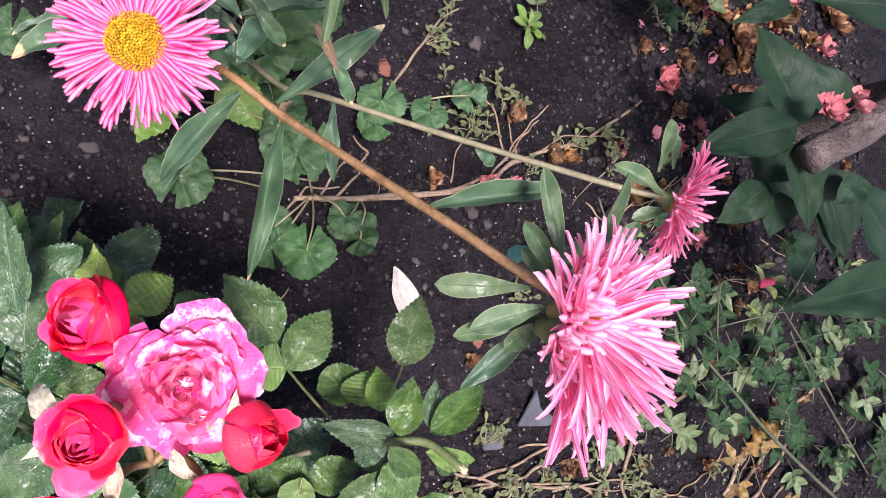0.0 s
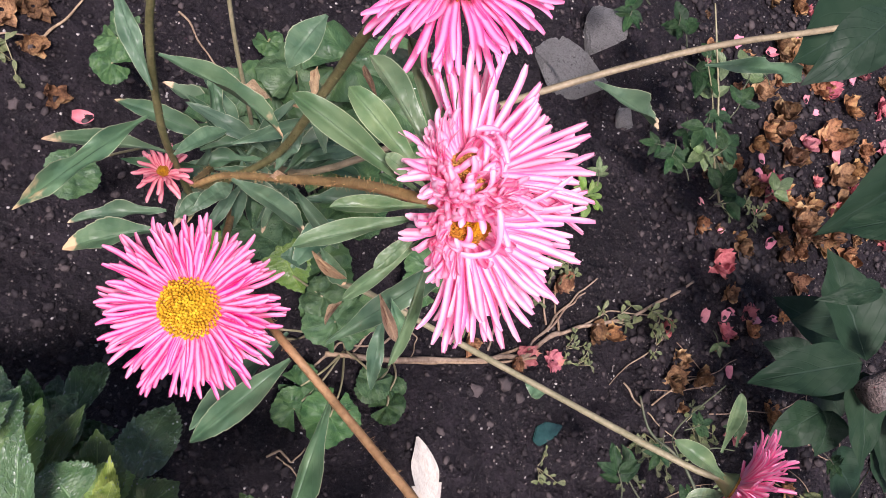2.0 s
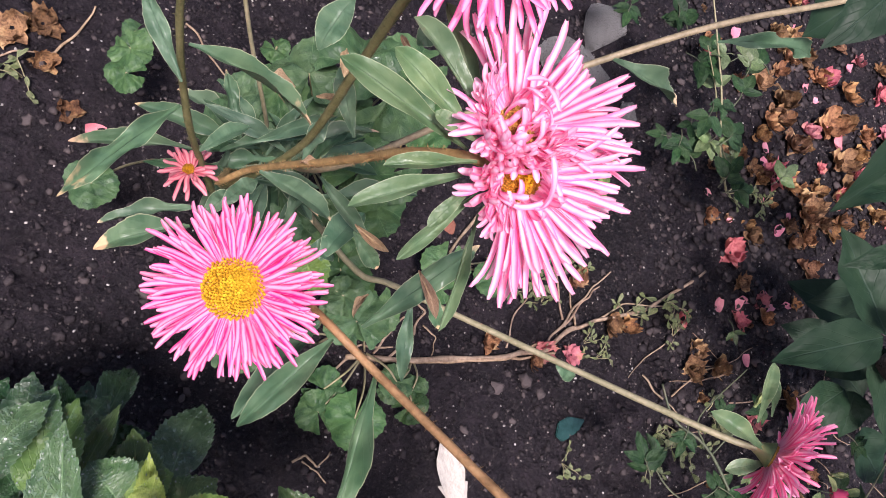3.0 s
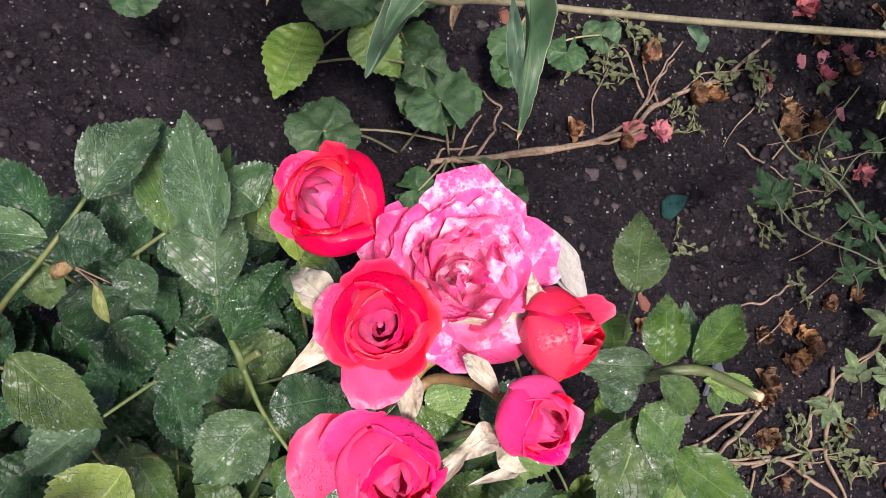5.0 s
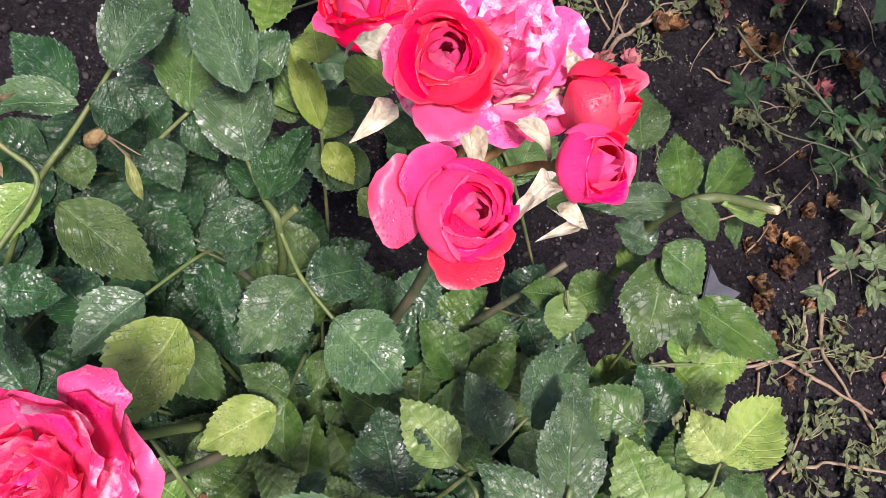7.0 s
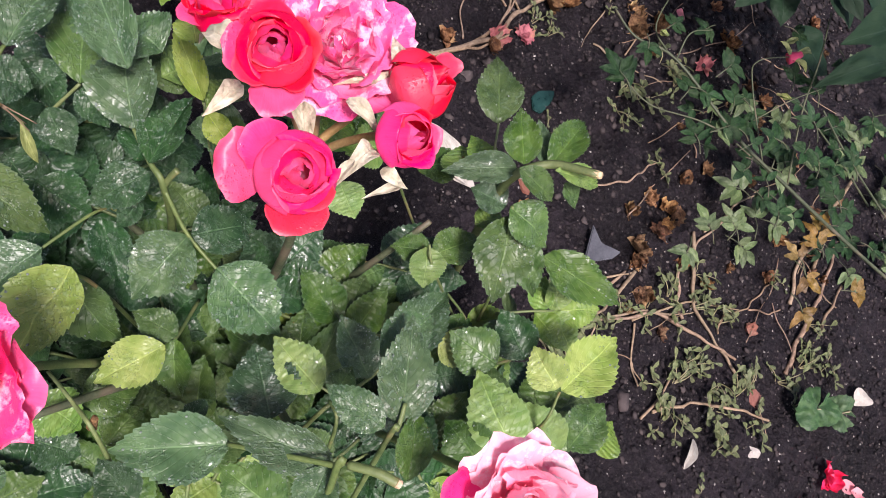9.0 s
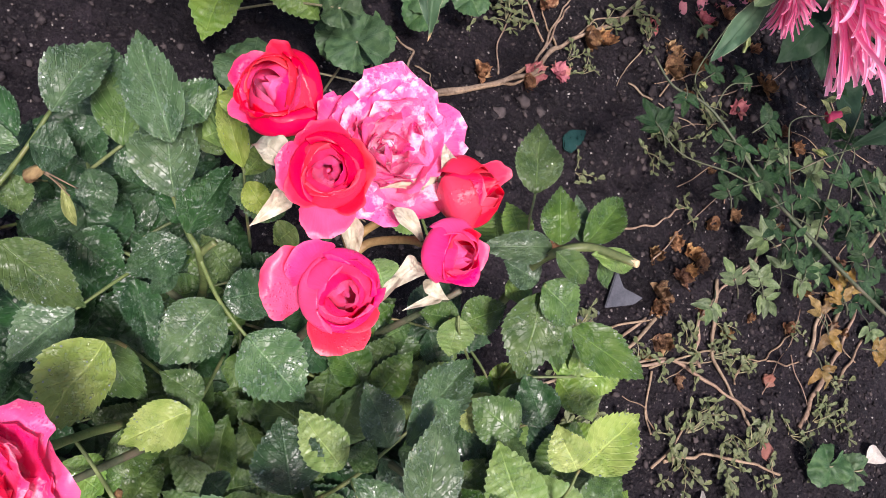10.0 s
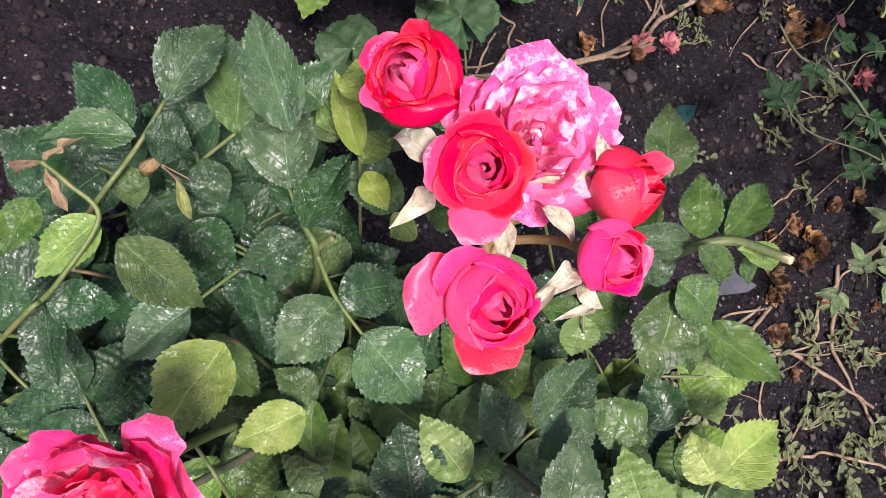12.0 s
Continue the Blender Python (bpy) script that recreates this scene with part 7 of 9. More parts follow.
spray(mini, "n", (0.4399, 0.5929, 0.0592), (0.4509, 0.6119, 0.0622), 0.025, 2, thick=0.0005, mat=DARK_CANE, slim=0.82)
spray(mini, "n", (0.4124, 0.6018, 0.0582), (0.3962, 0.6158, 0.0612), 0.024, 2, thick=0.0005, mat=DARK_CANE, slim=0.82)
spray(mini, "n", (0.3773, 0.7106, 0.0865), (0.3902, 0.6954, 0.0895), 0.022, 2, thick=0.0005, mat=DARK_CANE, slim=0.82)
spray(mini, "n", (0.428, 0.691, 0.021), (0.4293, 0.6719, 0.024), 0.021, 1, thick=0.0005, mat=DARK_CANE, slim=0.82)
spray(mini, "n", (0.3543, 0.7078, 0.0969), (0.3428, 0.7251, 0.0999), 0.024, 2, thick=0.0005, mat=DARK_CANE, slim=0.82)
spray(mini, "n", (0.434, 0.753, 0.028), (0.4399, 0.7693, 0.031), 0.020, 2, thick=0.0005, mat=DARK_CANE, slim=0.82)
spray(mini, "n", (0.3828, 0.6334, 0.066), (0.379, 0.6119, 0.069), 0.020, 2, thick=0.0005, mat=DARK_CANE, slim=0.66)
spray(mini, "o", (0.4335, 0.7004, 0.0908), (0.4371, 0.719, 0.0938), 0.021, 2, thick=0.0005, mat=DARK_CANE, slim=0.82)
spray(mini, "o", (0.483, 0.669, 0.023), (0.482, 0.6527, 0.026), 0.019, 1, thick=0.0005, mat=DARK_CANE, slim=0.82)
spray(mini, "o", (0.4545, 0.6481, 0.0697), (0.4388, 0.6395, 0.0727), 0.020, 2, thick=0.0005, mat=DARK_CANE, slim=0.82)
spray(mini, "o", (0.4149, 0.7169, 0.0941), (0.3998, 0.7104, 0.0971), 0.019, 1, thick=0.0005, mat=DARK_CANE, slim=0.82)
spray(mini, "n", (0.4041, 0.664, 0.0829), (0.397, 0.6436, 0.0859), 0.025, 1, thick=0.0005, mat=DARK_CANE, slim=0.82)
spray(mini, "n", (0.4125, 0.6782, 0.0815), (0.4144, 0.664, 0.0845), 0.016, 2, thick=0.0005, mat=DARK_CANE, slim=0.82)
spray(mini, "o", (0.4244, 0.6407, 0.0681), (0.4121, 0.6282, 0.0711), 0.020, 2, thick=0.0005, mat=DARK_CANE, slim=0.82)
spray(mini, "n", (0.3767, 0.6215, 0.0639), (0.3587, 0.6183, 0.0669), 0.017, 2, thick=0.0005, mat=DARK_CANE, slim=0.66)
spray(mini, "o", (0.511, 0.481, 0.012), (0.5178, 0.4672, 0.015), 0.014, 1, thick=0.0005, mat=DARK_CANE, slim=0.66)
spray(mini, "o", (0.34, 0.581, 0.012), (0.336, 0.5959, 0.015), 0.014, 2, thick=0.0005, mat=DARK_CANE, slim=0.66)
spray(mini, "o", (0.4212, 0.1775, 0.0735), (0.408, 0.1613, 0.0765), 0.019, 2, thick=0.0005, mat=DARK_CANE, slim=0.66)
spray(mini, "o", (0.446, 0.1695, 0.0741), (0.4404, 0.1896, 0.0771), 0.019, 2, thick=0.0005, mat=DARK_CANE, slim=0.66)
spray(mini, "o", (0.4748, 0.1686, 0.0761), (0.4685, 0.1885, 0.0791), 0.019, 2, thick=0.0005, mat=DARK_CANE, slim=0.66)
spray(mini, "o", (0.4621, 0.1715, 0.0754), (0.4774, 0.1858, 0.0784), 0.019, 1, thick=0.0005, mat=DARK_CANE, slim=0.66)
spray(mini, "u", (0.5682, 0.1523, 0.0551), (0.5775, 0.1324, 0.0581), 0.020, 1, thick=0.0005, mat=DARK_CANE, slim=0.66)
spray(mini, "u", (0.5819, 0.1355, 0.0539), (0.5726, 0.1554, 0.0569), 0.020, 1, thick=0.0005, mat=DARK_CANE, slim=0.66)
spray(mini, "u", (0.5981, 0.1676, 0.0597), (0.6134, 0.1835, 0.0627), 0.020, 2, thick=0.0005, mat=DARK_CANE, slim=0.66)
spray(mini, "u", (0.5597, 0.1204, 0.0499), (0.5665, 0.09949, 0.0529), 0.020, 1, thick=0.0005, mat=DARK_CANE, slim=0.66)
spray(mini, "u", (0.6083, 0.1507, 0.0583), (0.6009, 0.1714, 0.0613), 0.020, 2, thick=0.0005, mat=DARK_CANE, slim=0.66)
spray(mini, "u", (0.6252, 0.1169, 0.0553), (0.6467, 0.112, 0.0583), 0.020, 2, thick=0.0005, mat=DARK_CANE, slim=0.66)
spray(mini, "n", (0.336, 0.7383, 0.0995), (0.3368, 0.7204, 0.1025), 0.016, 2, thick=0.0005, mat=DARK_CANE, slim=0.66)
spray(mini, "n", (0.3048, 0.7297, 0.0981), (0.2832, 0.7303, 0.1011), 0.020, 2, thick=0.0005, mat=DARK_CANE, slim=0.66)
spray(mini, "n", (0.337, 0.791, 0.021), (0.3328, 0.7681, 0.024), 0.021, 2, thick=0.0005, mat=DARK_CANE, slim=0.66)
spray(mini, "n", (0.3617, 0.7005, 0.0871), (0.3814, 0.692, 0.0901), 0.024, 2, thick=0.0005, mat=DARK_CANE, slim=0.82)
spray(mini, "n", (0.4349, 0.6742, 0.0769), (0.4426, 0.6931, 0.0799), 0.024, 1, thick=0.0005, mat=DARK_CANE, slim=0.82)
spray(mini, "n", (0.529, 0.772, 0.028), (0.5089, 0.781, 0.031), 0.025, 2, thick=0.0005, mat=DARK_CANE, slim=0.82)
spray(mini, "n", (0.4201, 0.6249, 0.078), (0.4338, 0.6417, 0.081), 0.025, 2, thick=0.0005, mat=DARK_CANE, slim=0.82)
spray(mini, "o", (0.544, 0.64, 0.026), (0.5596, 0.6558, 0.029), 0.025, 2, thick=0.0005, mat=DARK_CANE, slim=0.82)
stem("cane", mini, [(0.511, 0.651, 0), (0.4296, 0.6445, 0.0652), (0.4047, 0.6775, 0.0841), (0.374, 0.7057, 0.1027)], 0.000754, 0.00058, PALE_STEM)
bud = stem("bud", mini, [(0.5035, 0.3171, 0.148), (0.5092, 0.3178, 0.1519), (0.5136, 0.319, 0.1542)], 0.0055, 0.003, RED, 10, 0.1, "small closed red bud")
leaf(bud, "e", (0.5022, 0.3159, 0.1514), (0.5314, 0.3243, 0.1581), 0.0068, name="sepal")
leaf(bud, "e", (0.5022, 0.3159, 0.1514), (0.5203, 0.3042, 0.1546), 0.0068, name="sepal")
leaf(bud, "e", (0.5022, 0.3159, 0.1514), (0.4921, 0.33, 0.1562), 0.0067, name="sepal")

def rose_bud(at, way, size):
    """A small green rosebud: its hip and five sepals closed over it."""
    at, way = Vector(at), Vector(way).normalized()
    b = stem("bud", mini, [at - way * size * 0.6, at, at + way * size * 0.7, at + way * size * 1.5], size * 0.3, size * 0.34, CANE, 9, 0.1, "small closed green bud")
    side = way.orthogonal().normalized()
    for k in range(4):
        out = Matrix.Rotation(k * 1.571 + 0.4, 3, way) @ side
        leaf(b, "e", at + out * size * 0.34, at + way * size * 2.4 + out * size * 0.22, size * 0.7, out, 0, "sepal")
    return b


rose_bud((0.425, 0.374, 0.14), (0.001, 0.009, 0.006), 0.0048)
rose_bud((0.504, 0.332, 0.15), (0.013, 0.002, 0.006), 0.0048)
rose_bud((0.612, 0.375, 0.15), (0.001, 0.011, 0.006), 0.0048)
rose_bud((0.623, 0.351, 0.15), (0.009, 0.003, 0.006), 0.0048)
rose_bud((0.395, 0.346, 0.12), (-0.014, 0.0, 0.006), 0.0048)
rose_bud((0.533, 0.301, 0.11), (0.003, -0.005, 0.006), 0.0048)

# ---- mallows ----
def mallow_mesh(seed, lobes=7, rows=9, cols=43):
    """A round, pleated, toothed leaf of radius 1 about its stalk."""
    bm = bmesh.new()
    rng = random.Random(seed)
    ph = rng.uniform(0, 6)

    def place(i, j):
        v, a = i / (rows - 1), (j / (cols - 1) - 0.5) * radians(336)
        lobe = abs(math.cos(a * lobes / 2 * 0.535))
        r = v * (0.86 + 0.14 * lobe + (0.03 if j % 2 else -0.02) * (i == rows - 1) + 0.05 * noise.noise(Vector((a, seed, 0))))
        z = 0.36 * v * (lobe - 0.5) + 0.12 * v * v * math.sin(a * 2 + ph) - 0.12 * v * v + 0.14 * noise.noise(Vector((r * math.cos(a) * 3.5, r * math.sin(a) * 3.5, seed)))
        return (r * math.sin(a), r * math.cos(a), z), (0.5 + 0.5 * math.sin(a * lobes * 0.535), v)

    sheet(bm, rows, cols, place)
    return mesh_of("mallow_leaf", bm, LEAF["m"])


MALLOW = [mallow_mesh(s) for s in range(5)]


def mallow(at, leaves, label):
    """A mallow seedling: round leaves on long thin stalks from one root. leaves: centre, radius, turn."""
    plant = thing("mallow", at, label, "mallow", "mallows on the soil")
    for c, r, turn in leaves:
        c = Vector(c)
        root = Vector(at)
        s = stem("leaf_stalk", plant, [root + Vector((0, 0, -0.004)), root.lerp(c, 0.55) + Vector((0, 0, 0.01)), c], 0.0011, 0.0008, PALE_STEM, 5, 0.05)
        face = FACE + Vector((PICK.uniform(-0.25, 0.25), PICK.uniform(-0.25, 0.25), 0))
        m = axis_pose(c, face, turn) @ Matrix.Diagonal((r, r, r, 1))
        part("leaf_blade", PICK.choice(MALLOW), s, m)
    return plant


mallow((0.137, 0.359, 0), [((0.1005, 0.3808, 0.0559), 0.0248, 3.66), ((0.1024, 0.3198, 0.0233), 0.0184, 0.13), ((0.1275, 0.3025, 0.0376), 0.0237, 4.23), ((0.1598, 0.3381, 0.0245), 0.0155, 4.25), ((0.1019, 0.302, 0.0241), 0.0182, 1.33)], "low mallow with round crinkled green leaves")
mallow((0.096, 0.357, 0), [((0.0209, 0.3332, 0.0853), 0.0235, 1.45), ((0.1017, 0.3688, 0.0755), 0.0248, 1.55)], "mallow with scalloped round leaves on thin stalks")
mallow((0.14, 0.371, 0), [((0.114, 0.3819, 0.0575), 0.0242, 4.38), ((0.0205, 0.3447, 0.0555), 0.0183, 2.64)], "mallow with pleated round leaves beside the roses")
mallow((0.18, 0.363, 0), [((0.161, 0.334, 0.015), 0.0145, 0.41), ((0.178, 0.335, 0.015), 0.0146, 0.82)], "small two-leaved mallow seedling")
mallow((0.174, 0.338, 0), [((0.164, 0.336, 0.012), 0.0104, 3.71), ((0.177, 0.322, 0.02), 0.0159, 0.94)], "small two-leaved mallow seedling")
mallow((0.054, 0.503, 0), [((0.0418, 0.497, 0.1153), 0.0316, 0.74), ((0.0878, 0.4543, 0.0925), 0.029, 5.10), ((0.0197, 0.4826, 0.1043), 0.0276, 0.36), ((0.0861, 0.5499, 0.1228), 0.0309, 3.70), ((0.0824, 0.4025, 0.0721), 0.025, 1.30), ((0.0011, 0.4536, 0.1194), 0.0224, 6.05), ((0.0355, 0.427, 0.091), 0.0238, 0.53), ((0.044, 0.532, 0.1423), 0.0327, 1.33), ((0.0154, 0.5148, 0.1313), 0.0267, 2.36), ((0.0744, 0.5201, 0.1273), 0.034, 0.97), ((0.066, 0.4605, 0.1252), 0.0291, 5.99), ((-0.0011, 0.499, 0.1194), 0.0229, 2.31), ((0.1114, 0.5202, 0.1045), 0.0255, 6.10), ((0.0204, 0.4046, 0.1172), 0.0203, 5.11), ((0.0647, 0.4256, 0.1082), 0.0215, 0.30), ((-0.024, 0.4851, 0.1185), 0.0187, 5.18), ((0.0947, 0.4761, 0.1064), 0.0247, 4.42), ((-0.0284, 0.4608, 0.1235), 0.0182, 0.45)], "broad-leaved mallow in a thick pale green clump")
mallow((-0.102, 0.525, 0), [((-0.0974, 0.5064, 0.09), 0.0151, 5.14), ((-0.0945, 0.4861, 0.0953), 0.0141, 2.98), ((-0.0986, 0.5221, 0.0834), 0.0116, 4.41)], "pale mallow seedling on bare soil")
mallow((-0, 0.585, 0), [((-0.001, 0.581, 0.02), 0.013, 5.75)], "mallow seedling with one leaf")
mallow((-0.063, 0.467, 0), [((-0.0947, 0.4114, 0.0805), 0.0175, 3.37)], "mallow with one toothed leaf")
mallow((0.198, 0.452, 0), [((0.1753, 0.4385, 0.0426), 0.0217, 4.42), ((0.2217, 0.4402, 0.0394), 0.0175, 4.54), ((0.1734, 0.4198, 0.0394), 0.0168, 3.01), ((0.268, 0.474, 0.02), 0.018, 2.67)], "mallow seedlings among dry stalks")
mallow((0.014, 0.418, 0), [((0.0816, 0.3793, 0.1002), 0.0157, 2.27)], "mallow with toothed leaves above the roses")
mallow((0.655, -0.005, 0), [((0.596, 0.003, 0.02), 0.0235, 3.67), ((0.631, -0.006, 0.02), 0.02, 2.64)], "dull grey-green mallow seedling")

toothed = mallow((0.02, 0.42, 0), [], "mallow with large pointed toothed leaves")
stem("leaf_stalk", toothed, [(0.02, 0.42, -0.004), (0.012, 0.412, 0.05), (0.009, 0.402, 0.086)], 0.0011, 0.0008, PALE_STEM, 5, 0.05)
stem("leaf_stalk", toothed, [(0.02, 0.42, -0.004), (0.034, 0.417, 0.05), (0.039, 0.411, 0.086)], 0.0011, 0.0008, PALE_STEM, 5, 0.05)
leaf(toothed, "l", (0.01, 0.405, 0.085), (-0.009, 0.352, 0.08), 0.036, name="leaf_blade")
leaf(toothed, "l", (0.041, 0.414, 0.085), (0.071, 0.378, 0.08), 0.034, name="leaf_blade")

# ---- litter on the soil ----
def on_soil(x, y, up=0.0):
    return Vector((x, y, soil_height(x, y) + up))


def weed_design(seed, at):
    """A small prostrate weed: thin branching stalks with paired spoon leaves."""
    rng = random.Random(seed)
    plant = thing("weed", at, "small grey-green weed with paired spoon-shaped leaves", "weed", "weeds on the soil")
    at = Vector(at)
    for k in range(rng.choice((3, 4, 5))):
        a = rng.uniform(0, 6.28)
        way = Vector((math.cos(a), math.sin(a), rng.uniform(0.15, 0.7)))
        long = rng.uniform(0.014, 0.03)
        end = at + way.normalized() * long
        stem("stalk", plant, [at + Vector((0, 0, -0.002)), at.lerp(end, 0.5) + Vector((0, 0, 0.003)), end], 0.0006, 0.0004, PALE_STEM, 4, 0.0)
        for f in (0.55, 1.0):
            p = at.lerp(end, f)
            for s in range(3 if f == 1.0 else 2):
                b = a + rng.uniform(-1.4, 1.4) + s * 2.1
                out = Vector((math.cos(b), math.sin(b), rng.uniform(0.1, 0.6))).normalized() * rng.uniform(0.007, 0.013)
                leaf(plant, "w", p, p + out, rng.uniform(0.0035, 0.0055), (0, 0, 1))
    return plant


WEEDS = []


def weed(x, y, turn, size=1.0):
    """Build the first five weeds; the others are copies of them."""
    at = on_soil(x, y)
    if len(WEEDS) < 5:
        WEEDS.append(weed_design(len(WEEDS) + 60, at))
        return
    src = WEEDS[int(abs(x * 7919 + y * 104729) * 10) % 5]
    copy_thing(src, Matrix.Translation(at) @ Matrix.Rotation(turn, 4, "Z") @ Matrix.Scale(size, 4))


def crumple_mesh(seed, mat, petals, radius):
    """A withered blossom: shrunken petals crumpled round a small core."""
    bm = bmesh.new()
    rng = random.Random(seed)
    for k in range(petals):
        a = k * 2.4 + rng.uniform(-0.4, 0.4)
        lift = rng.uniform(-0.1, 1.1)
        tw = rng.uniform(-1, 1)

        def place(i, j):
            v, u = i / 5, 2 * j / 4 - 1
            w = radius * 0.34 * math.sin(math.pi * min(1, 0.15 + v * 0.8))
            r = radius * (0.08 + 0.9 * v * math.cos(lift * (0.4 + v)))
            z = radius * (0.15 + 0.8 * v * math.sin(lift * (0.5 + v * 0.8))) + radius * 0.1 * u * u
            p = Vector((math.cos(a) * r - math.sin(a) * u * w, math.sin(a) * r + math.cos(a) * u * w, z + tw * u * v * radius * 0.2))
            return p + noise.noise_vector(p * (2.4 / radius) + Vector((k, seed, 0))) * radius * 0.26 * v, (0.5 + 0.5 * u, v)

        sheet(bm, 6, 5, place)
    return mesh_of("withered_petals", bm, mat)


def blossom_set(seed, mat, radius, n):
    return [crumple_mesh(seed + k, mat, n + k, radius) for k in range(4)]


BROWN_BLOSSOM = blossom_set(200, DRY, 0.016, 9)
PINK_BLOSSOM = blossom_set(240, FADED, 0.016, 12)


def blossom(x, y, turn, size=1.0, pink=False, up=0.0):
    me = (PINK_BLOSSOM if pink else BROWN_BLOSSOM)[int(abs(x * 997 + y * 7919) * 10) % 4]
    ob = put(new("withered_blossom", me), Matrix.Translation(on_soil(x, y, -0.001 + up)) @ Matrix.Rotation(turn, 4, "Z") @ Matrix.Scale(size, 4))
    tagged(ob, "faded pink crumpled blossom fallen on the soil" if pink else "brown withered blossom fallen on the soil", "blossom", "withered blossoms")


def shed_mesh(seed):
    bm = bmesh.new()
    rng = random.Random(seed)
    cup, tw = rng.uniform(0.2, 0.7), rng.uniform(-0.5, 0.5)

    def place(i, j):
        v, u = i / 7, 2 * j / 6 - 1
        w = 0.5 * math.sin(math.pi * min(1.0, 0.12 + 0.76 * v)) ** 0.7
        return (u * w, v - 0.5, cup * (u * u * 0.35 + (v - 0.5) ** 2) + tw * u * (v - 0.5) * 0.5 + 0.06 * noise.noise(Vector((u * 2, v * 3, seed)))), (0.5 + 0.5 * u, v)

    sheet(bm, 8, 7, place)
    return mesh_of("shed_petal", bm, FALLEN)


SHED = [shed_mesh(s) for s in range(4)]


def shed_petal(x, y, turn, size):
    m = Matrix.Translation(on_soil(x, y, 0.001)) @ Matrix.Rotation(turn, 4, "Z") @ Matrix.Diagonal((size * 0.75, size, size, 1))
    tagged(put(new("shed_petal", SHED[int(turn * 10) % 4]), m), "small curled pink petal lying on the soil", "petal", "shed petals")


def stone(name, x, y, size, flat, mat, label, category, seed, group="", cuts=3, long=1.0, turn=0.0, rugged=0.0):
    """A pebble, rock or chip, half sunk in the soil."""
    bm = bmesh.new()
    rng = random.Random(seed)
    if rugged:
        for _ in range(13):
            d = Vector((rng.uniform(-1, 1), rng.uniform(-1, 1), rng.uniform(-1, 1))).normalized()
            bm.verts.new(d * rng.uniform(0.8, 1.15))
        bmesh.ops.convex_hull(bm, input=bm.verts[:])
        bmesh.ops.delete(bm, geom=[v for v in bm.verts if not v.link_faces], context="VERTS")
        bmesh.ops.bevel(bm, geom=bm.edges[:], offset=0.07, segments=2, affect="EDGES")
        for v in bm.verts:
            v.co += v.co.normalized() * 0.08 * noise.noise(v.co * 4 + Vector((seed, 0, 0)))
    else:
        lump(bm, (0, 0, 0), 1.0, rng, cuts, 1.0)
    m = Matrix.Translation(on_soil(x, y, size * flat * 0.25)) @ Matrix.Rotation(turn, 4, "Z") @ Matrix.Diagonal((size * long, size, size * flat, 1))
    tagged(put(new(name, mesh_of(name, bm, mat, not rugged)), m), label, category, group)


def shard(name, x, y, corners, thick, mat, label, category, tilt=0.0, up=0.0):
    """A flat broken piece with its own thickness and blunted edges. corners: offsets in metres."""
    bm = bmesh.new()
    f = bm.faces.new([bm.verts.new((a, b, 0)) for a, b in corners])
    if f.normal.z < 0:
        f.normal_flip()
    got = bmesh.ops.extrude_face_region(bm, geom=[f])
    for v in got["geom"]:
        if isinstance(v, bmesh.types.BMVert):
            v.co.z += thick
    bmesh.ops.recalc_face_normals(bm, faces=bm.faces)
    bmesh.ops.bevel(bm, geom=bm.edges[:], offset=thick * 0.3, segments=2, affect="EDGES")
    m = Matrix.Translation(on_soil(x, y, up)) @ Matrix.Rotation(tilt, 4, "X")
    tagged(put(new(name, mesh_of(name, bm, mat, False)), m), label, category)


def vine(points, r0, r1, label="dry woody brown stalk lying on the soil", mat=None, group="dry stalks"):
    """A dead stalk that lies along the ground: x, y and the height over it."""
    bm = bmesh.new()
    path = [Vector(points[0])]
    for a, b in zip(points, points[1:]):
        a, b = Vector(a), Vector(b)
        long = (b - a).length
        for f in (0.33, 0.67):
            p = a.lerp(b, f)
            path.append(p + noise.noise_vector(p * 90) * min(0.09 * long, 0.0032))
        path.append(b)
    tube(bm, [on_soil(p.x, p.y, max(0.0, p.z) + r0 * 0.5) for p in path], r0 * 0.82, r1 * 0.8, 8, 4, 0.45, points[0][0])
    tagged(put(new("dry_stalk", mesh_of("dry_stalk", bm, mat or VINE)), Matrix.Identity(4)), label, "dry stalk", group)


def loose_leaf(key, base, tip, width, name, label, category, face=(-0.2, 0, 1)):
    tagged(put(new(name, PICK.choice(LEAVES[key])), leaf_pose(base, tip, width, face)), label, category)


vine([(0.142, 0.355, 0.002), (0.19, 0.364, 0.002), (0.247, 0.379, 0.002), (0.304, 0.398, 0.002), (0.332, 0.427, 0.002), (0.361, 0.443, 0.002), (0.412, 0.465, 0.002), (0.454, 0.499, 0.002), (0.485, 0.527, 0.002)], 0.0034, 0.0018)
vine([(0.247, 0.379, 0.002), (0.284, 0.387, 0.002), (0.316, 0.4, 0.002)], 0.002, 0.0014)
vine([(0.307, 0.404, 0.002), (0.327, 0.435, 0.002), (0.351, 0.474, 0.002), (0.367, 0.494, 0.002)], 0.0016, 0.001)
vine([(0.339, 0.431, 0.002), (0.329, 0.459, 0.002), (0.326, 0.488, 0.002)], 0.0013, 0.0009)
vine([(0.361, 0.443, 0.002), (0.392, 0.468, 0.002), (0.467, 0.48, 0.002)], 0.0014, 0.0008)
vine([(0.155, 0.357, 0.002), (0.175, 0.383, 0.002), (0.182, 0.405, 0.002), (0.167, 0.418, 0.002)], 0.0018, 0.001)
vine([(0.143, 0.359, 0.002), (0.154, 0.381, 0.002), (0.165, 0.397, 0.002)], 0.0014, 0.001)
vine([(0.184, 0.394, 0.002), (0.197, 0.386, 0.002), (0.193, 0.367, 0.002)], 0.001, 0.0007)
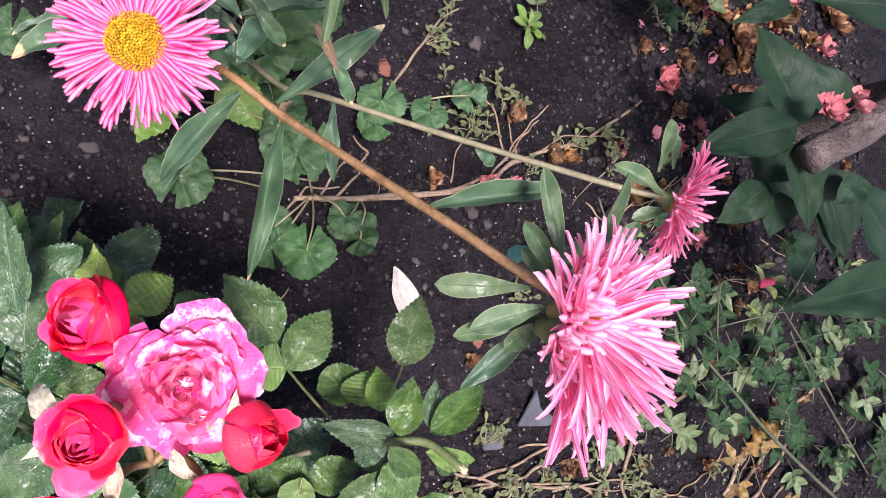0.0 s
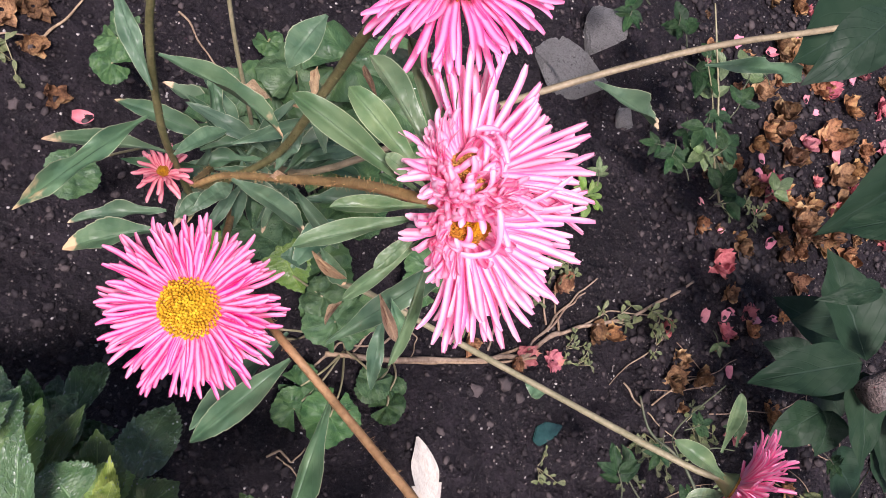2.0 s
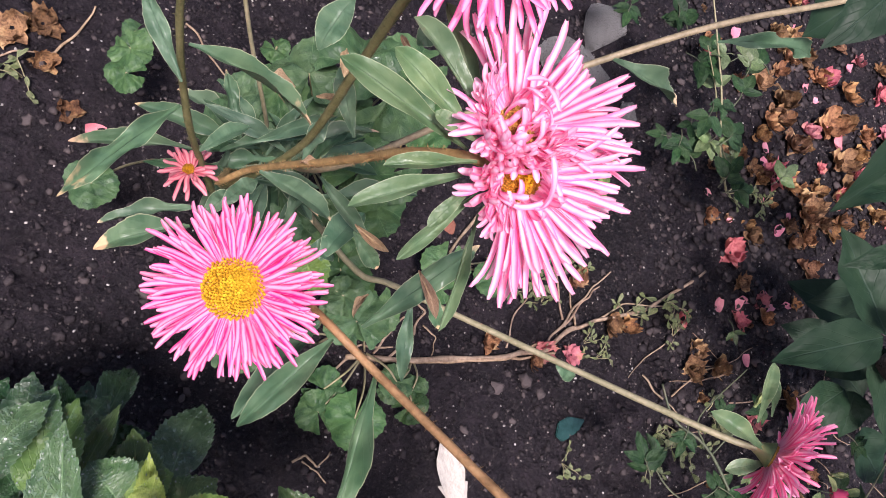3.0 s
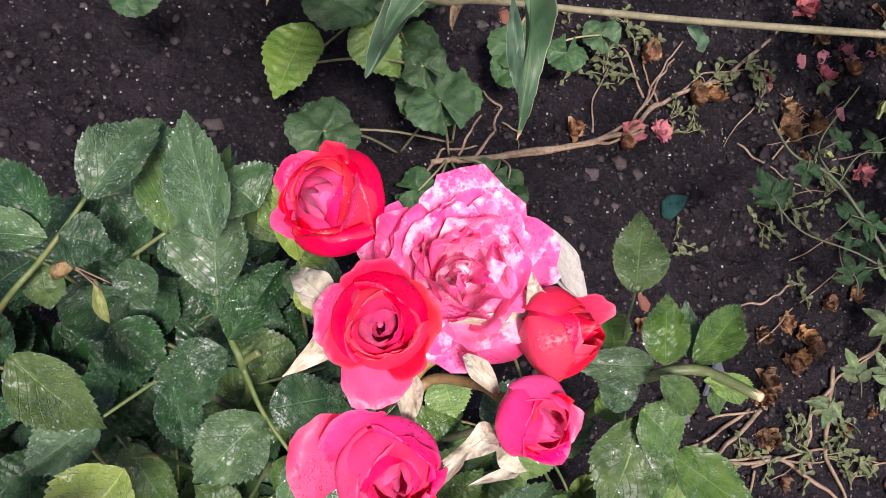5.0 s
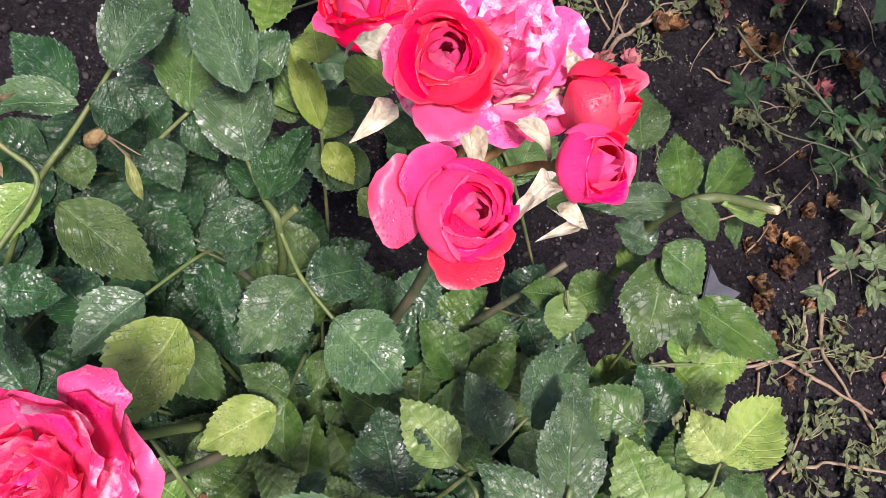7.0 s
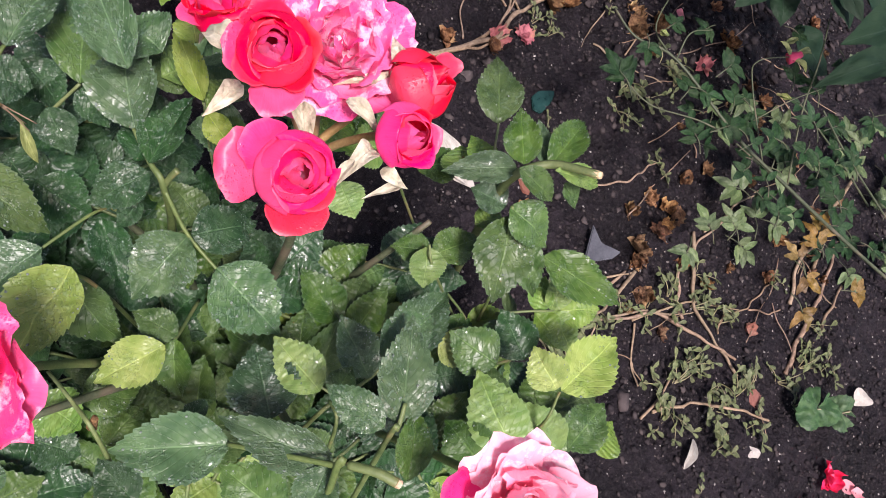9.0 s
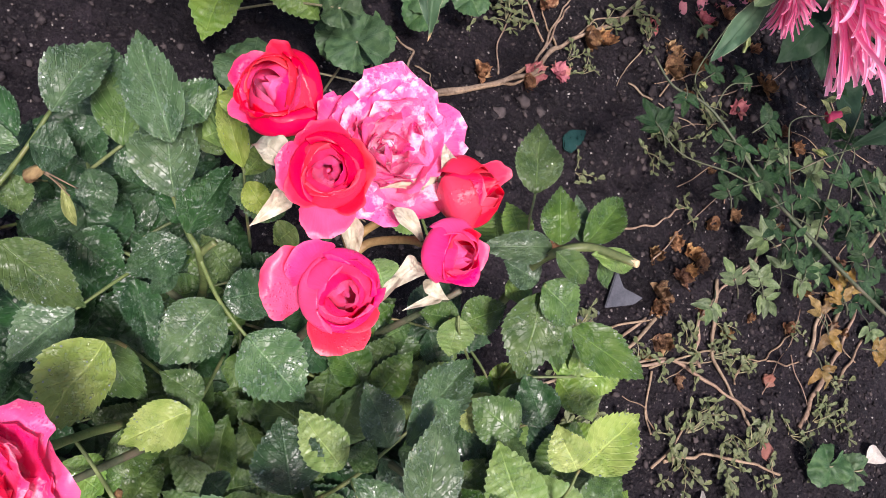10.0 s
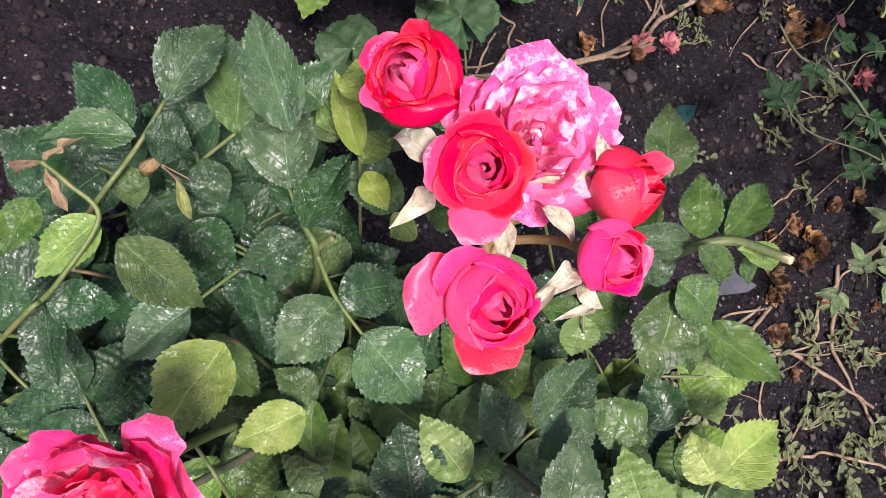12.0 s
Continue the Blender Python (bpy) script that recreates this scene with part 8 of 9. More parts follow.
vine([(0.266, 0.393, 0.002), (0.271, 0.427, 0.002), (0.292, 0.464, 0.002)], 0.0011, 0.0008)
vine([(0.39, 0.249, 0.002), (0.432, 0.253, 0.002), (0.463, 0.27, 0.002), (0.479, 0.273, 0.002)], 0.0014, 0.0009)
vine([(0.504, 0.198, 0.002), (0.487, 0.154, 0.002), (0.483, 0.121, 0.002), (0.501, 0.079, 0.002), (0.518, 0.048, 0.002)], 0.0026, 0.002)
vine([(0.432, 0.121, 0.002), (0.471, 0.097, 0.002), (0.504, 0.075, 0.002), (0.521, 0.064, 0.002)], 0.0026, 0.0018)
vine([(0.432, 0.121, 0.002), (0.391, 0.118, 0.002), (0.34, 0.119, 0.002), (0.292, 0.129, 0.002)], 0.002, 0.0014)
vine([(0.357, 0.154, 0.002), (0.384, 0.158, 0.002), (0.414, 0.161, 0.002)], 0.0016, 0.001)
vine([(0.414, 0.161, 0.002), (0.388, 0.144, 0.002), (0.366, 0.127, 0.002), (0.321, 0.115, 0.002)], 0.0024, 0.0018)
vine([(0.4, 0.112, 0.002), (0.39, 0.075, 0.002), (0.395, 0.054, 0.002)], 0.0014, 0.001)
vine([(0.336, 0.114, 0.002), (0.338, 0.104, 0.002), (0.347, 0.106, 0.002), (0.35, 0.113, 0.002)], 0.0014, 0.001)
vine([(0.507, 0.092, 0.002), (0.526, 0.11, 0.002), (0.558, 0.114, 0.002), (0.587, 0.133, 0.002), (0.605, 0.138, 0.002)], 0.0014, 0.0009)
vine([(0.558, 0.112, 0.002), (0.589, 0.105, 0.002), (0.607, 0.108, 0.002)], 0.0012, 0.0008)
vine([(0.592, 0.041, 0.002), (0.615, 0.07, 0.002), (0.648, 0.1, 0.002), (0.67, 0.117, 0.002), (0.712, 0.171, 0.002)], 0.003, 0.0022)
vine([(0.652, 0.076, 0.002), (0.681, 0.104, 0.002), (0.721, 0.133, 0.002)], 0.002, 0.0015)
vine([(0.404, 0.029, 0.002), (0.452, 0.031, 0.002), (0.515, 0.014, 0.002), (0.551, -0.001, 0.002)], 0.002, 0.0015)
vine([(0.39, 0.025, 0.002), (0.436, 0.056, 0.002), (0.444, 0.065, 0.002)], 0.0016, 0.001)
vine([(0.519, 0.198, 0.002), (0.545, 0.21, 0.002), (0.573, 0.227, 0.002), (0.6, 0.234, 0.002)], 0.0018, 0.0012)
vine([(0.645, 0.124, 0.002), (0.721, 0.209, 0.002), (0.795, 0.263, 0.002)], 0.0028, 0.0022)
vine([(0.465, 0.111, 0.002), (0.466, 0.154, 0.002), (0.51, 0.189, 0.002), (0.562, 0.216, 0.002)], 0.002, 0.0014)
vine([(0.319, 0.124, 0.002), (0.359, 0.14, 0.002), (0.401, 0.162, 0.002)], 0.0022, 0.0016)
vine([(0.27, 0.108, 0.002), (0.319, 0.119, 0.002), (0.411, 0.123, 0.002), (0.457, 0.116, 0.002)], 0.0017, 0.0012)
vine([(0.398, 0.115, 0.002), (0.477, 0.127, 0.002), (0.55, 0.112, 0.002)], 0.0014, 0.001)
vine([(0.621, 0.113, 0.002), (0.653, 0.161, 0.002), (0.695, 0.187, 0.002)], 0.0028, 0.002)
vine([(0.12, 0.351, 0.002), (0.159, 0.357, 0.002), (0.211, 0.368, 0.002), (0.266, 0.383, 0.002), (0.301, 0.406, 0.002)], 0.0026, 0.0022)
vine([(0.112, 0.335, 0.002), (0.13, 0.363, 0.002), (0.158, 0.368, 0.002)], 0.0014, 0.001)
vine([(0.195, 0.464, 0.002), (0.219, 0.512, 0.002), (0.244, 0.557, 0.002), (0.261, 0.571, 0.002)], 0.0018, 0.0012)
vine([(0.323, 0.434, 0.002), (0.307, 0.477, 0.002), (0.28, 0.499, 0.002)], 0.0014, 0.001)
vine([(0.301, 0.395, 0.002), (0.341, 0.455, 0.002), (0.359, 0.477, 0.002)], 0.0014, 0.001)
vine([(-0.073, 0.584, 0.002), (-0.042, 0.561, 0.002), (-0.018, 0.545, 0.002)], 0.0012, 0.0008)
vine([(-0.155, 0.521, 0.002), (-0.144, 0.548, 0.002), (-0.139, 0.571, 0.002)], 0.0013, 0.0009)
vine([(-0.191, 0.501, 0.002), (-0.173, 0.515, 0.002), (-0.153, 0.526, 0.002)], 0.0009, 0.0006)
vine([(0.097, 0.262, 0.002), (0.106, 0.269, 0.002), (0.118, 0.262, 0.002), (0.126, 0.275, 0.002)], 0.0013, 0.0008)
vine([(0.105, 0.264, 0.002), (0.119, 0.258, 0.002), (0.128, 0.251, 0.002)], 0.0011, 0.0007)
vine([(0.423, 0.403, 0.002), (0.441, 0.385, 0.002), (0.464, 0.374, 0.002), (0.496, 0.359, 0.002)], 0.0013, 0.0009)
vine([(0.454, 0.388, 0.002), (0.485, 0.419, 0.002), (0.52, 0.434, 0.002)], 0.0011, 0.0008)
vine([(0.571, 0.468, 0.002), (0.519, 0.434, 0.002), (0.475, 0.421, 0.002)], 0.0007, 0.0005)
vine([(0.728, 0.412, 0.002), (0.746, 0.358, 0.002), (0.799, 0.321, 0.002)], 0.0011, 0.0005)
vine([(0.67, 0.429, 0.002), (0.664, 0.483, 0.002), (0.67, 0.542, 0.002)], 0.0008, 0.0005)
vine([(0.467, 0.294, 0.002), (0.527, 0.323, 0.002), (0.592, 0.341, 0.002)], 0.0007, 0.0005)
vine([(0.535, 0.398, 0.002), (0.613, 0.418, 0.002), (0.682, 0.459, 0.002)], 0.001, 0.0005)
vine([(0.54, 0.039, 0.002), (0.54, 0.01, 0.002), (0.538, -0.015, 0.002)], 0.001, 0.0005)
vine([(0.623, 0.164, 0.002), (0.595, 0.128, 0.002), (0.544, 0.079, 0.002)], 0.0007, 0.0005)
vine([(0.7, 0.325, 0.002), (0.676, 0.352, 0.002), (0.629, 0.378, 0.002)], 0.001, 0.0005)
vine([(0.402, 0.051, 0.002), (0.39, 0.078, 0.002), (0.363, 0.092, 0.002)], 0.0009, 0.0005)
vine([(0.703, 0.205, 0.002), (0.661, 0.171, 0.002), (0.64, 0.125, 0.002)], 0.0011, 0.0005)
vine([(0.632, 0.182, 0.002), (0.714, 0.18, 0.002), (0.78, 0.17, 0.002)], 0.0007, 0.0005)
vine([(0.658, 0.345, 0.002), (0.658, 0.29, 0.002), (0.685, 0.249, 0.002)], 0.0007, 0.0005)
vine([(0.686, 0.102, 0.002), (0.665, 0.135, 0.002), (0.649, 0.175, 0.002)], 0.0009, 0.0005)
vine([(0.424, 0.219, 0.002), (0.462, 0.247, 0.002), (0.524, 0.287, 0.002)], 0.0009, 0.0005)
vine([(0.531, 0.43, 0.002), (0.483, 0.409, 0.002), (0.451, 0.402, 0.002)], 0.0011, 0.0005)
vine([(0.434, 0.342, 0.002), (0.495, 0.361, 0.002), (0.549, 0.371, 0.002)], 0.0008, 0.0005)
vine([(0.524, 0.425, 0.002), (0.51, 0.444, 0.002), (0.478, 0.459, 0.002)], 0.0007, 0.0005)
vine([(0.598, 0.237, 0.002), (0.662, 0.253, 0.002), (0.73, 0.287, 0.002)], 0.0009, 0.0005)
vine([(0.72, 0.24, 0.002), (0.681, 0.194, 0.002), (0.645, 0.145, 0.002)], 0.0007, 0.0005)
vine([(0.49, 0.117, 0.002), (0.448, 0.116, 0.002), (0.411, 0.124, 0.002)], 0.0009, 0.0005)
vine([(0.411, 0.101, 0.002), (0.447, 0.112, 0.002), (0.477, 0.116, 0.002)], 0.0006, 0.0005)
vine([(0.469, 0.472, 0.002), (0.427, 0.423, 0.002), (0.404, 0.396, 0.002)], 0.0011, 0.0005)
vine([(0.596, 0.116, 0.002), (0.607, 0.064, 0.002), (0.601, 0.03, 0.002)], 0.0008, 0.0005)
vine([(0.665, 0.401, 0.002), (0.704, 0.387, 0.002), (0.736, 0.392, 0.002)], 0.0008, 0.0005)
vine([(0.61, 0.35, 0.002), (0.645, 0.344, 0.002), (0.674, 0.334, 0.002)], 0.0008, 0.0005)
vine([(0.531, 0.279, 0.002), (0.535, 0.306, 0.002), (0.537, 0.326, 0.002)], 0.0009, 0.0005)
weed(0.461, 0.122, 2.00, 0.94)
weed(0.452, 0.133, 3.13, 0.85)
weed(0.459, 0.066, 4.51, 1.02)
weed(0.476, 0.02, 0.33, 1.10)
weed(0.507, 0.027, 5.80, 1.10)
weed(0.495, 0.045, 4.05, 1.02)
weed(0.579, 0.034, 2.57, 1.02)
weed(0.59, 0.008, 2.94, 0.94)
weed(0.659, 0.046, 2.33, 0.94)
weed(0.418, 0.052, 0.23, 0.94)
weed(0.424, 0.026, 3.26, 0.94)
weed(0.492, 0.154, 4.30, 0.77)
weed(0.619, 0.14, 1.89, 0.77)
weed(0.283, 0.07, 4.47, 1.27)
weed(0.309, 0.091, 4.41, 1.27)
weed(0.319, 0.076, 3.45, 1.19)
weed(0.27, 0.057, 4.88, 1.19)
weed(0.293, 0.112, 4.35, 1.02)
weed(0.25, 0.077, 5.70, 1.19)
weed(0.333, 0.094, 6.03, 1.02)
weed(0.645, 0.065, 1.87, 0.85)
weed(0.537, 0.003, 2.21, 1.02)
weed(0.482, 0.271, 0.28, 0.77)
weed(0.366, 0.406, 3.70, 0.68)
weed(0.347, 0.416, 5.60, 0.68)
weed(0.279, 0.47, 2.18, 0.85)
weed(0.298, 0.444, 5.18, 0.77)
weed(0.45, 0.447, 0.83, 0.77)
weed(0.615, 0.044, 0.55, 0.94)
weed(0.642, 0.089, 2.06, 0.85)
weed(0.517, 0.102, 5.64, 0.77)
def seedling(at, long):
    """A fresh rosette of fleshy spoon-shaped leaves round one foot."""
    plant = thing("seedling", at, "fresh green seedling with fleshy spoon-shaped leaves", "seedling")
    rng = random.Random(31)
    stem("stalk", plant, [Vector(at) + Vector((0, 0, -0.004)), Vector(at) + Vector((0, 0, 0.004)), Vector(at) + Vector((0.001, 0, 0.010))], 0.0014, 0.0010, PALE_STEM, 6)
    for k in range(11):
        a = k * 2.4 + rng.uniform(-0.3, 0.3)
        reach = long * (1.0 - 0.055 * k)
        foot = Vector(at) + Vector((0, 0, 0.004 + 0.0006 * k))
        leaf(plant, "p", foot, foot + Vector((math.cos(a), math.sin(a), 0.10 + 0.07 * k)).normalized() * reach, reach * 0.42, (0, 0, 1))


seedling(on_soil(0.335, 0.570), 0.026)
weed(0.311, 0.499, 0.31, 0.85)
weed(0.337, 0.5, 3.75, 0.85)
weed(0.45, 0.48, 2.47, 0.94)
weed(0.255, 0.494, 4.65, 0.85)
weed(0.231, 0.528, 0.16, 0.85)
weed(0.252, 0.563, 5.95, 0.85)
weed(0.25, 0.45, 4.64, 0.85)
weed(0.281, 0.449, 5.13, 0.85)
weed(0.324, 0.153, 1.22, 0.94)
weed(0.362, 0.129, 3.76, 0.94)
weed(0.426, 0.125, 1.97, 0.94)
weed(0.481, 0.121, 0.31, 0.85)
weed(0.388, 0.119, 4.16, 0.85)
weed(0.517, 0.122, 1.00, 0.85)
weed(0.394, 0.458, 5.61, 1.02)
weed(0.456, 0.361, 4.39, 1.02)
weed(0.481, 0.344, 0.67, 1.02)
weed(0.503, 0.383, 4.45, 1.02)
weed(0.435, 0.329, 3.43, 0.85)
weed(0.523, 0.359, 4.49, 0.94)
weed(0.507, 0.625, 3.83, 1.02)
weed(0.565, 0.633, 2.02, 1.02)
weed(-0.166, 0.495, 5.74, 0.85)
weed(0.343, 0.304, 1.82, 0.77)
weed(0.441, 0.05, 0.97, 1.02)
weed(0.484, -0.009, 2.91, 1.02)
weed(0.442, -0.054, 2.39, 1.02)
weed(0.413, 0.015, 0.06, 0.94)
weed(0.535, 0.033, 1.69, 0.94)
blossom(0.397, 0.445, 0.23, 0.9)
blossom(0.513, 0.43, 0.17, 1.1)
blossom(0.575, 0.497, 1.15, 0.9)
blossom(0.431, 0.224, 0.52, 0.7)
blossom(0.425, 0.186, 1.35, 0.9)
blossom(0.419, 0.17, 3.55, 0.7)
blossom(0.48, 0.213, 4.53, 0.9)
blossom(0.433, 0.1, 0.86, 0.6)
blossom(0.571, 0.387, 0.05, 0.8, True)
blossom(0.335, 0.402, 1.19, 0.75, True)
blossom(0.248, 0.393, 0.83, 0.8)
blossom(0.396, 0.126, 2.03, 0.6)
blossom(0.615, 0.415, 4.56, 1)
blossom(0.626, 0.317, 0.62, 0.8)
blossom(0.646, 0.344, 2.63, 0.7)
blossom(0.515, 0.676, 3.67, 1.15)
blossom(0.542, 0.666, 3.73, 0.85)
blossom(0.626, 0.647, 0.49, 1.49)
blossom(0.674, 0.715, 3.16, 1.55)
blossom(0.718, 0.717, 5.25, 1.03, True)
blossom(0.518, 0.558, 3.70, 1.23, True)
blossom(0.539, 0.487, 4.16, 0.8, True)
blossom(0.539, 0.531, 3.87, 0.94)
blossom(0.477, 0.422, 1.86, 1.1)
blossom(0.484, 0.442, 0.50, 0.9)
blossom(0.641, 0.576, 4.94, 1.08)
blossom(0.587, 0.92, 4.37, 1.1)
blossom(0.548, 0.917, 0.64, 1)
blossom(0.643, 0.948, 3.92, 1)
blossom(-0.186, 0.53, 5.03, 1.2)
blossom(-0.169, 0.543, 2.13, 1)
blossom(-0.133, 0.481, 0.56, 0.8)
blossom(-0.158, 0.513, 3.89, 0.8)
blossom(0.377, 0.441, 4.87, 1)
blossom(0.308, 0.4, 5.50, 0.8, True)
blossom(0.679, 0.673, 4.28, 1.03, True)
blossom(0.656, 0.633, 3.20, 0.76)
blossom(0.329, 0.477, 4.37, 1.0)
blossom(0.613, 0.6, 4.35, 0.94)
blossom(0.648, 0.638, 0.17, 1.24)
blossom(0.298, 0.387, 4.84, 0.7)
blossom(0.16, 0.147, 2.44, 0.6)
blossom(0.306, 0.229, 0.71, 0.7)
blossom(0.476, 0.224, 2.46, 0.8)
blossom(0.4626, 0.4357, 5.16, 0.9, True, 0.25)
blossom(0.4977, 0.4509, 0.75, 0.9, True, 0.25)
blossom(0.559, 0.719, 5.81, 0.53)
blossom(0.749, 0.565, 2.63, 0.47)
blossom(0.749, 0.745, 0.86, 0.44, True)
blossom(0.45, 0.84, 4.46, 0.38)
blossom(0.519, 0.769, 2.58, 0.94)
blossom(0.57, 0.691, 4.36, 0.64)
blossom(0.621, 0.527, 4.16, 0.57)
blossom(0.575, 0.633, 2.37, 0.56)
blossom(0.66, 0.886, 1.60, 0.56)
blossom(0.612, 0.928, 5.75, 0.65, True)
blossom(0.628, 0.636, 5.76, 1.04)
blossom(0.591, 0.842, 4.61, 1.10)
blossom(0.672, 0.522, 0.73, 0.46)
blossom(0.56, 0.857, 0.02, 0.80)
blossom(0.53, 0.468, 1.70, 0.37)
blossom(0.57, 0.518, 0.57, 0.78, True)
blossom(0.715, 0.558, 5.45, 0.41)
blossom(0.511, 0.595, 2.47, 0.44)
blossom(0.544, 0.584, 5.72, 1.01)
blossom(0.486, 0.652, 0.59, 0.60)
blossom(0.516, 0.813, 6.09, 0.80)
blossom(0.46, 0.788, 1.60, 0.71, True)
blossom(0.488, 0.594, 0.24, 0.86)
blossom(0.686, 0.532, 5.69, 0.66)
blossom(0.585, 0.746, 2.72, 1.21)
blossom(0.726, 0.655, 0.86, 0.56)
blossom(0.62, 0.544, 1.91, 0.51)
blossom(0.64, 0.699, 0.85, 0.57, True)
blossom(0.464, 0.799, 4.60, 0.97)
blossom(0.705, 0.52, 6.15, 0.52)
blossom(0.666, 0.55, 0.61, 0.62)
blossom(0.685, 0.521, 2.68, 0.40)
blossom(0.545, 0.781, 1.39, 1.22)
blossom(0.729, 0.579, 5.23, 0.45, True)
blossom(0.543, 0.597, 5.43, 0.78)
blossom(0.597, 0.613, 2.81, 0.81)
blossom(0.539, 0.157, 0.14, 0.52)
blossom(0.436, 0.18, 2.89, 0.52)
blossom(0.634, 0.363, 3.82, 0.67)
blossom(0.457, 0.199, 4.90, 0.79)
blossom(0.515, 0.312, 0.38, 0.39)
blossom(0.421, 0.137, 3.37, 0.80)
blossom(0.494, 0.394, 2.70, 0.54)
blossom(0.592, 0.249, 2.46, 0.79)
blossom(0.458, 0.236, 1.20, 0.72)
blossom(0.411, 0.138, 1.17, 0.71)
blossom(0.779, 0.456, 4.88, 0.77)
blossom(0.578, 0.393, 1.80, 0.60)
blossom(0.612, 0.461, 2.92, 0.65)
blossom(0.747, 0.226, 6.19, 0.57)
blossom(0.664, 0.144, 2.92, 0.49)
blossom(0.811, 0.517, 0.83, 0.77)
blossom(0.467, 0.205, 1.62, 0.68)
blossom(0.599, 0.145, 5.18, 0.65)
blossom(0.463, 0.472, 2.54, 0.72, True)
blossom(0.427, 0.171, 1.25, 0.55)
blossom(0.632, 0.185, 5.99, 0.79)
blossom(0.48, 0.414, 1.93, 0.79)
blossom(0.54, 0.265, 1.97, 0.62)
blossom(0.478, 0.166, 2.76, 0.64)
blossom(0.557, 0.487, 2.56, 0.42)
blossom(0.603, 0.342, 4.10, 0.75)
blossom(0.682, 0.135, 5.42, 0.52)
blossom(0.678, 0.273, 1.55, 0.72)
blossom(0.695, 0.211, 0.76, 0.68)
blossom(0.508, 0.256, 4.01, 0.74)
blossom(0.794, 0.421, 4.64, 0.50)
blossom(0.503, 0.142, 5.43, 0.55)
blossom(0.509, 0.254, 2.85, 0.53)
blossom(0.663, 0.169, 5.52, 0.72)
blossom(0.668, 0.89, 2.06, 1.24)
blossom(0.603, 0.718, 3.00, 1.41)
blossom(0.685, 0.645, 3.17, 1.05)
blossom(0.56, 0.663, 0.65, 0.78)
blossom(0.749, 0.844, 0.91, 1.09, True)
blossom(0.587, 0.773, 3.26, 1.46)
blossom(0.624, 0.637, 0.00, 0.82)
blossom(0.751, 0.666, 2.63, 0.80)
blossom(0.618, 0.724, 2.86, 0.93)
blossom(0.682, 0.776, 3.28, 1.49)
blossom(0.711, 0.878, 5.77, 0.80, True)
blossom(0.724, 0.774, 1.56, 0.96)
blossom(0.624, 0.851, 1.84, 1.17)
blossom(0.659, 0.763, 3.60, 1.75)
blossom(0.589, 0.661, 1.69, 1.24)
blossom(0.637, 0.612, 4.19, 1.03)
blossom(0.625, 0.744, 1.49, 1.01, True)
blossom(0.779, 0.728, 1.52, 1.32)
blossom(0.563, 0.731, 1.74, 1.10)
blossom(0.669, 0.629, 5.11, 0.96)
blossom(0.563, 0.85, 0.87, 1.23)
blossom(0.781, 0.799, 0.80, 1.08)
blossom(0.77, 0.787, 4.92, 1.29, True)
blossom(0.578, 0.845, 4.24, 0.64)
blossom(0.645, 0.828, 5.69, 1.20)
blossom(0.74, 0.671, 3.33, 0.93)
blossom(0.761, 0.767, 5.32, 1.00)
blossom(0.601, 0.835, 4.72, 0.70)
blossom(0.575, 0.668, 6.00, 1.32, True)
blossom(0.688, 0.682, 4.52, 1.66)
blossom(0.693, 0.821, 1.82, 1.31)
blossom(0.553, 0.655, 2.83, 0.75)
blossom(0.641, 0.67, 2.48, 1.00)
blossom(0.617, 0.662, 3.15, 1.02)
blossom(0.66, 0.834, 3.01, 1.15, True)
blossom(0.548, 0.712, 0.04, 1.09)
blossom(0.787, 0.722, 0.83, 1.05)
blossom(0.593, 0.858, 0.73, 1.43)
blossom(0.573, 0.748, 4.78, 1.05)
blossom(0.746, 0.877, 5.39, 0.83)
blossom(0.774, 0.669, 2.31, 1.19, True)
blossom(0.708, 0.622, 1.59, 1.38)
blossom(0.713, 0.743, 0.41, 1.24)
blossom(0.577, 0.81, 3.43, 0.94)
blossom(0.774, 0.861, 0.93, 1.20)
blossom(0.791, 0.708, 1.56, 1.78)
shed_petal(0.646, 0.756, 1.06, 0.007)
shed_petal(0.689, 0.512, 4.84, 0.007)
shed_petal(0.714, 0.638, 2.66, 0.010)
shed_petal(0.696, 0.864, 3.07, 0.013)
shed_petal(0.583, 0.764, 2.27, 0.007)
shed_petal(0.591, 0.879, 5.85, 0.008)
shed_petal(0.547, 0.513, 1.46, 0.012)
shed_petal(0.557, 0.633, 2.82, 0.008)
shed_petal(0.623, 0.807, 6.20, 0.012)
shed_petal(0.487, 0.621, 0.99, 0.011)
shed_petal(0.663, 0.563, 2.48, 0.009)
shed_petal(0.622, 0.668, 0.59, 0.010)
shed_petal(0.497, 0.736, 3.77, 0.008)
shed_petal(0.558, 0.699, 0.38, 0.013)
shed_petal(0.553, 0.447, 3.37, 0.014)
shed_petal(0.534, 0.504, 5.88, 0.014)
shed_petal(0.61, 0.523, 4.87, 0.012)
shed_petal(0.583, 0.603, 5.68, 0.016)
shed_petal(0.509, 0.497, 5.97, 0.016)
shed_petal(0.584, 0.513, 2.11, 0.013)
shed_petal(0.67, 0.744, 0.25, 0.018)
shed_petal(0.658, 0.764, 5.31, 0.014)
shed_petal(0.498, 0.826, 2.93, 0.018)
shed_petal(0.551, 0.837, 1.87, 0.017)
shed_petal(0.558, 0.68, 0.90, 0.014)
shed_petal(0.643, 0.798, 1.93, 0.012)
shed_petal(0.577, 0.53, 4.32, 0.008)
shed_petal(0.521, 0.433, 5.14, 0.014)
shed_petal(0.512, 0.594, 1.98, 0.008)
shed_petal(0.593, 0.622, 0.17, 0.01)
shed_petal(-0.110, 0.473, 1.81, 0.015)
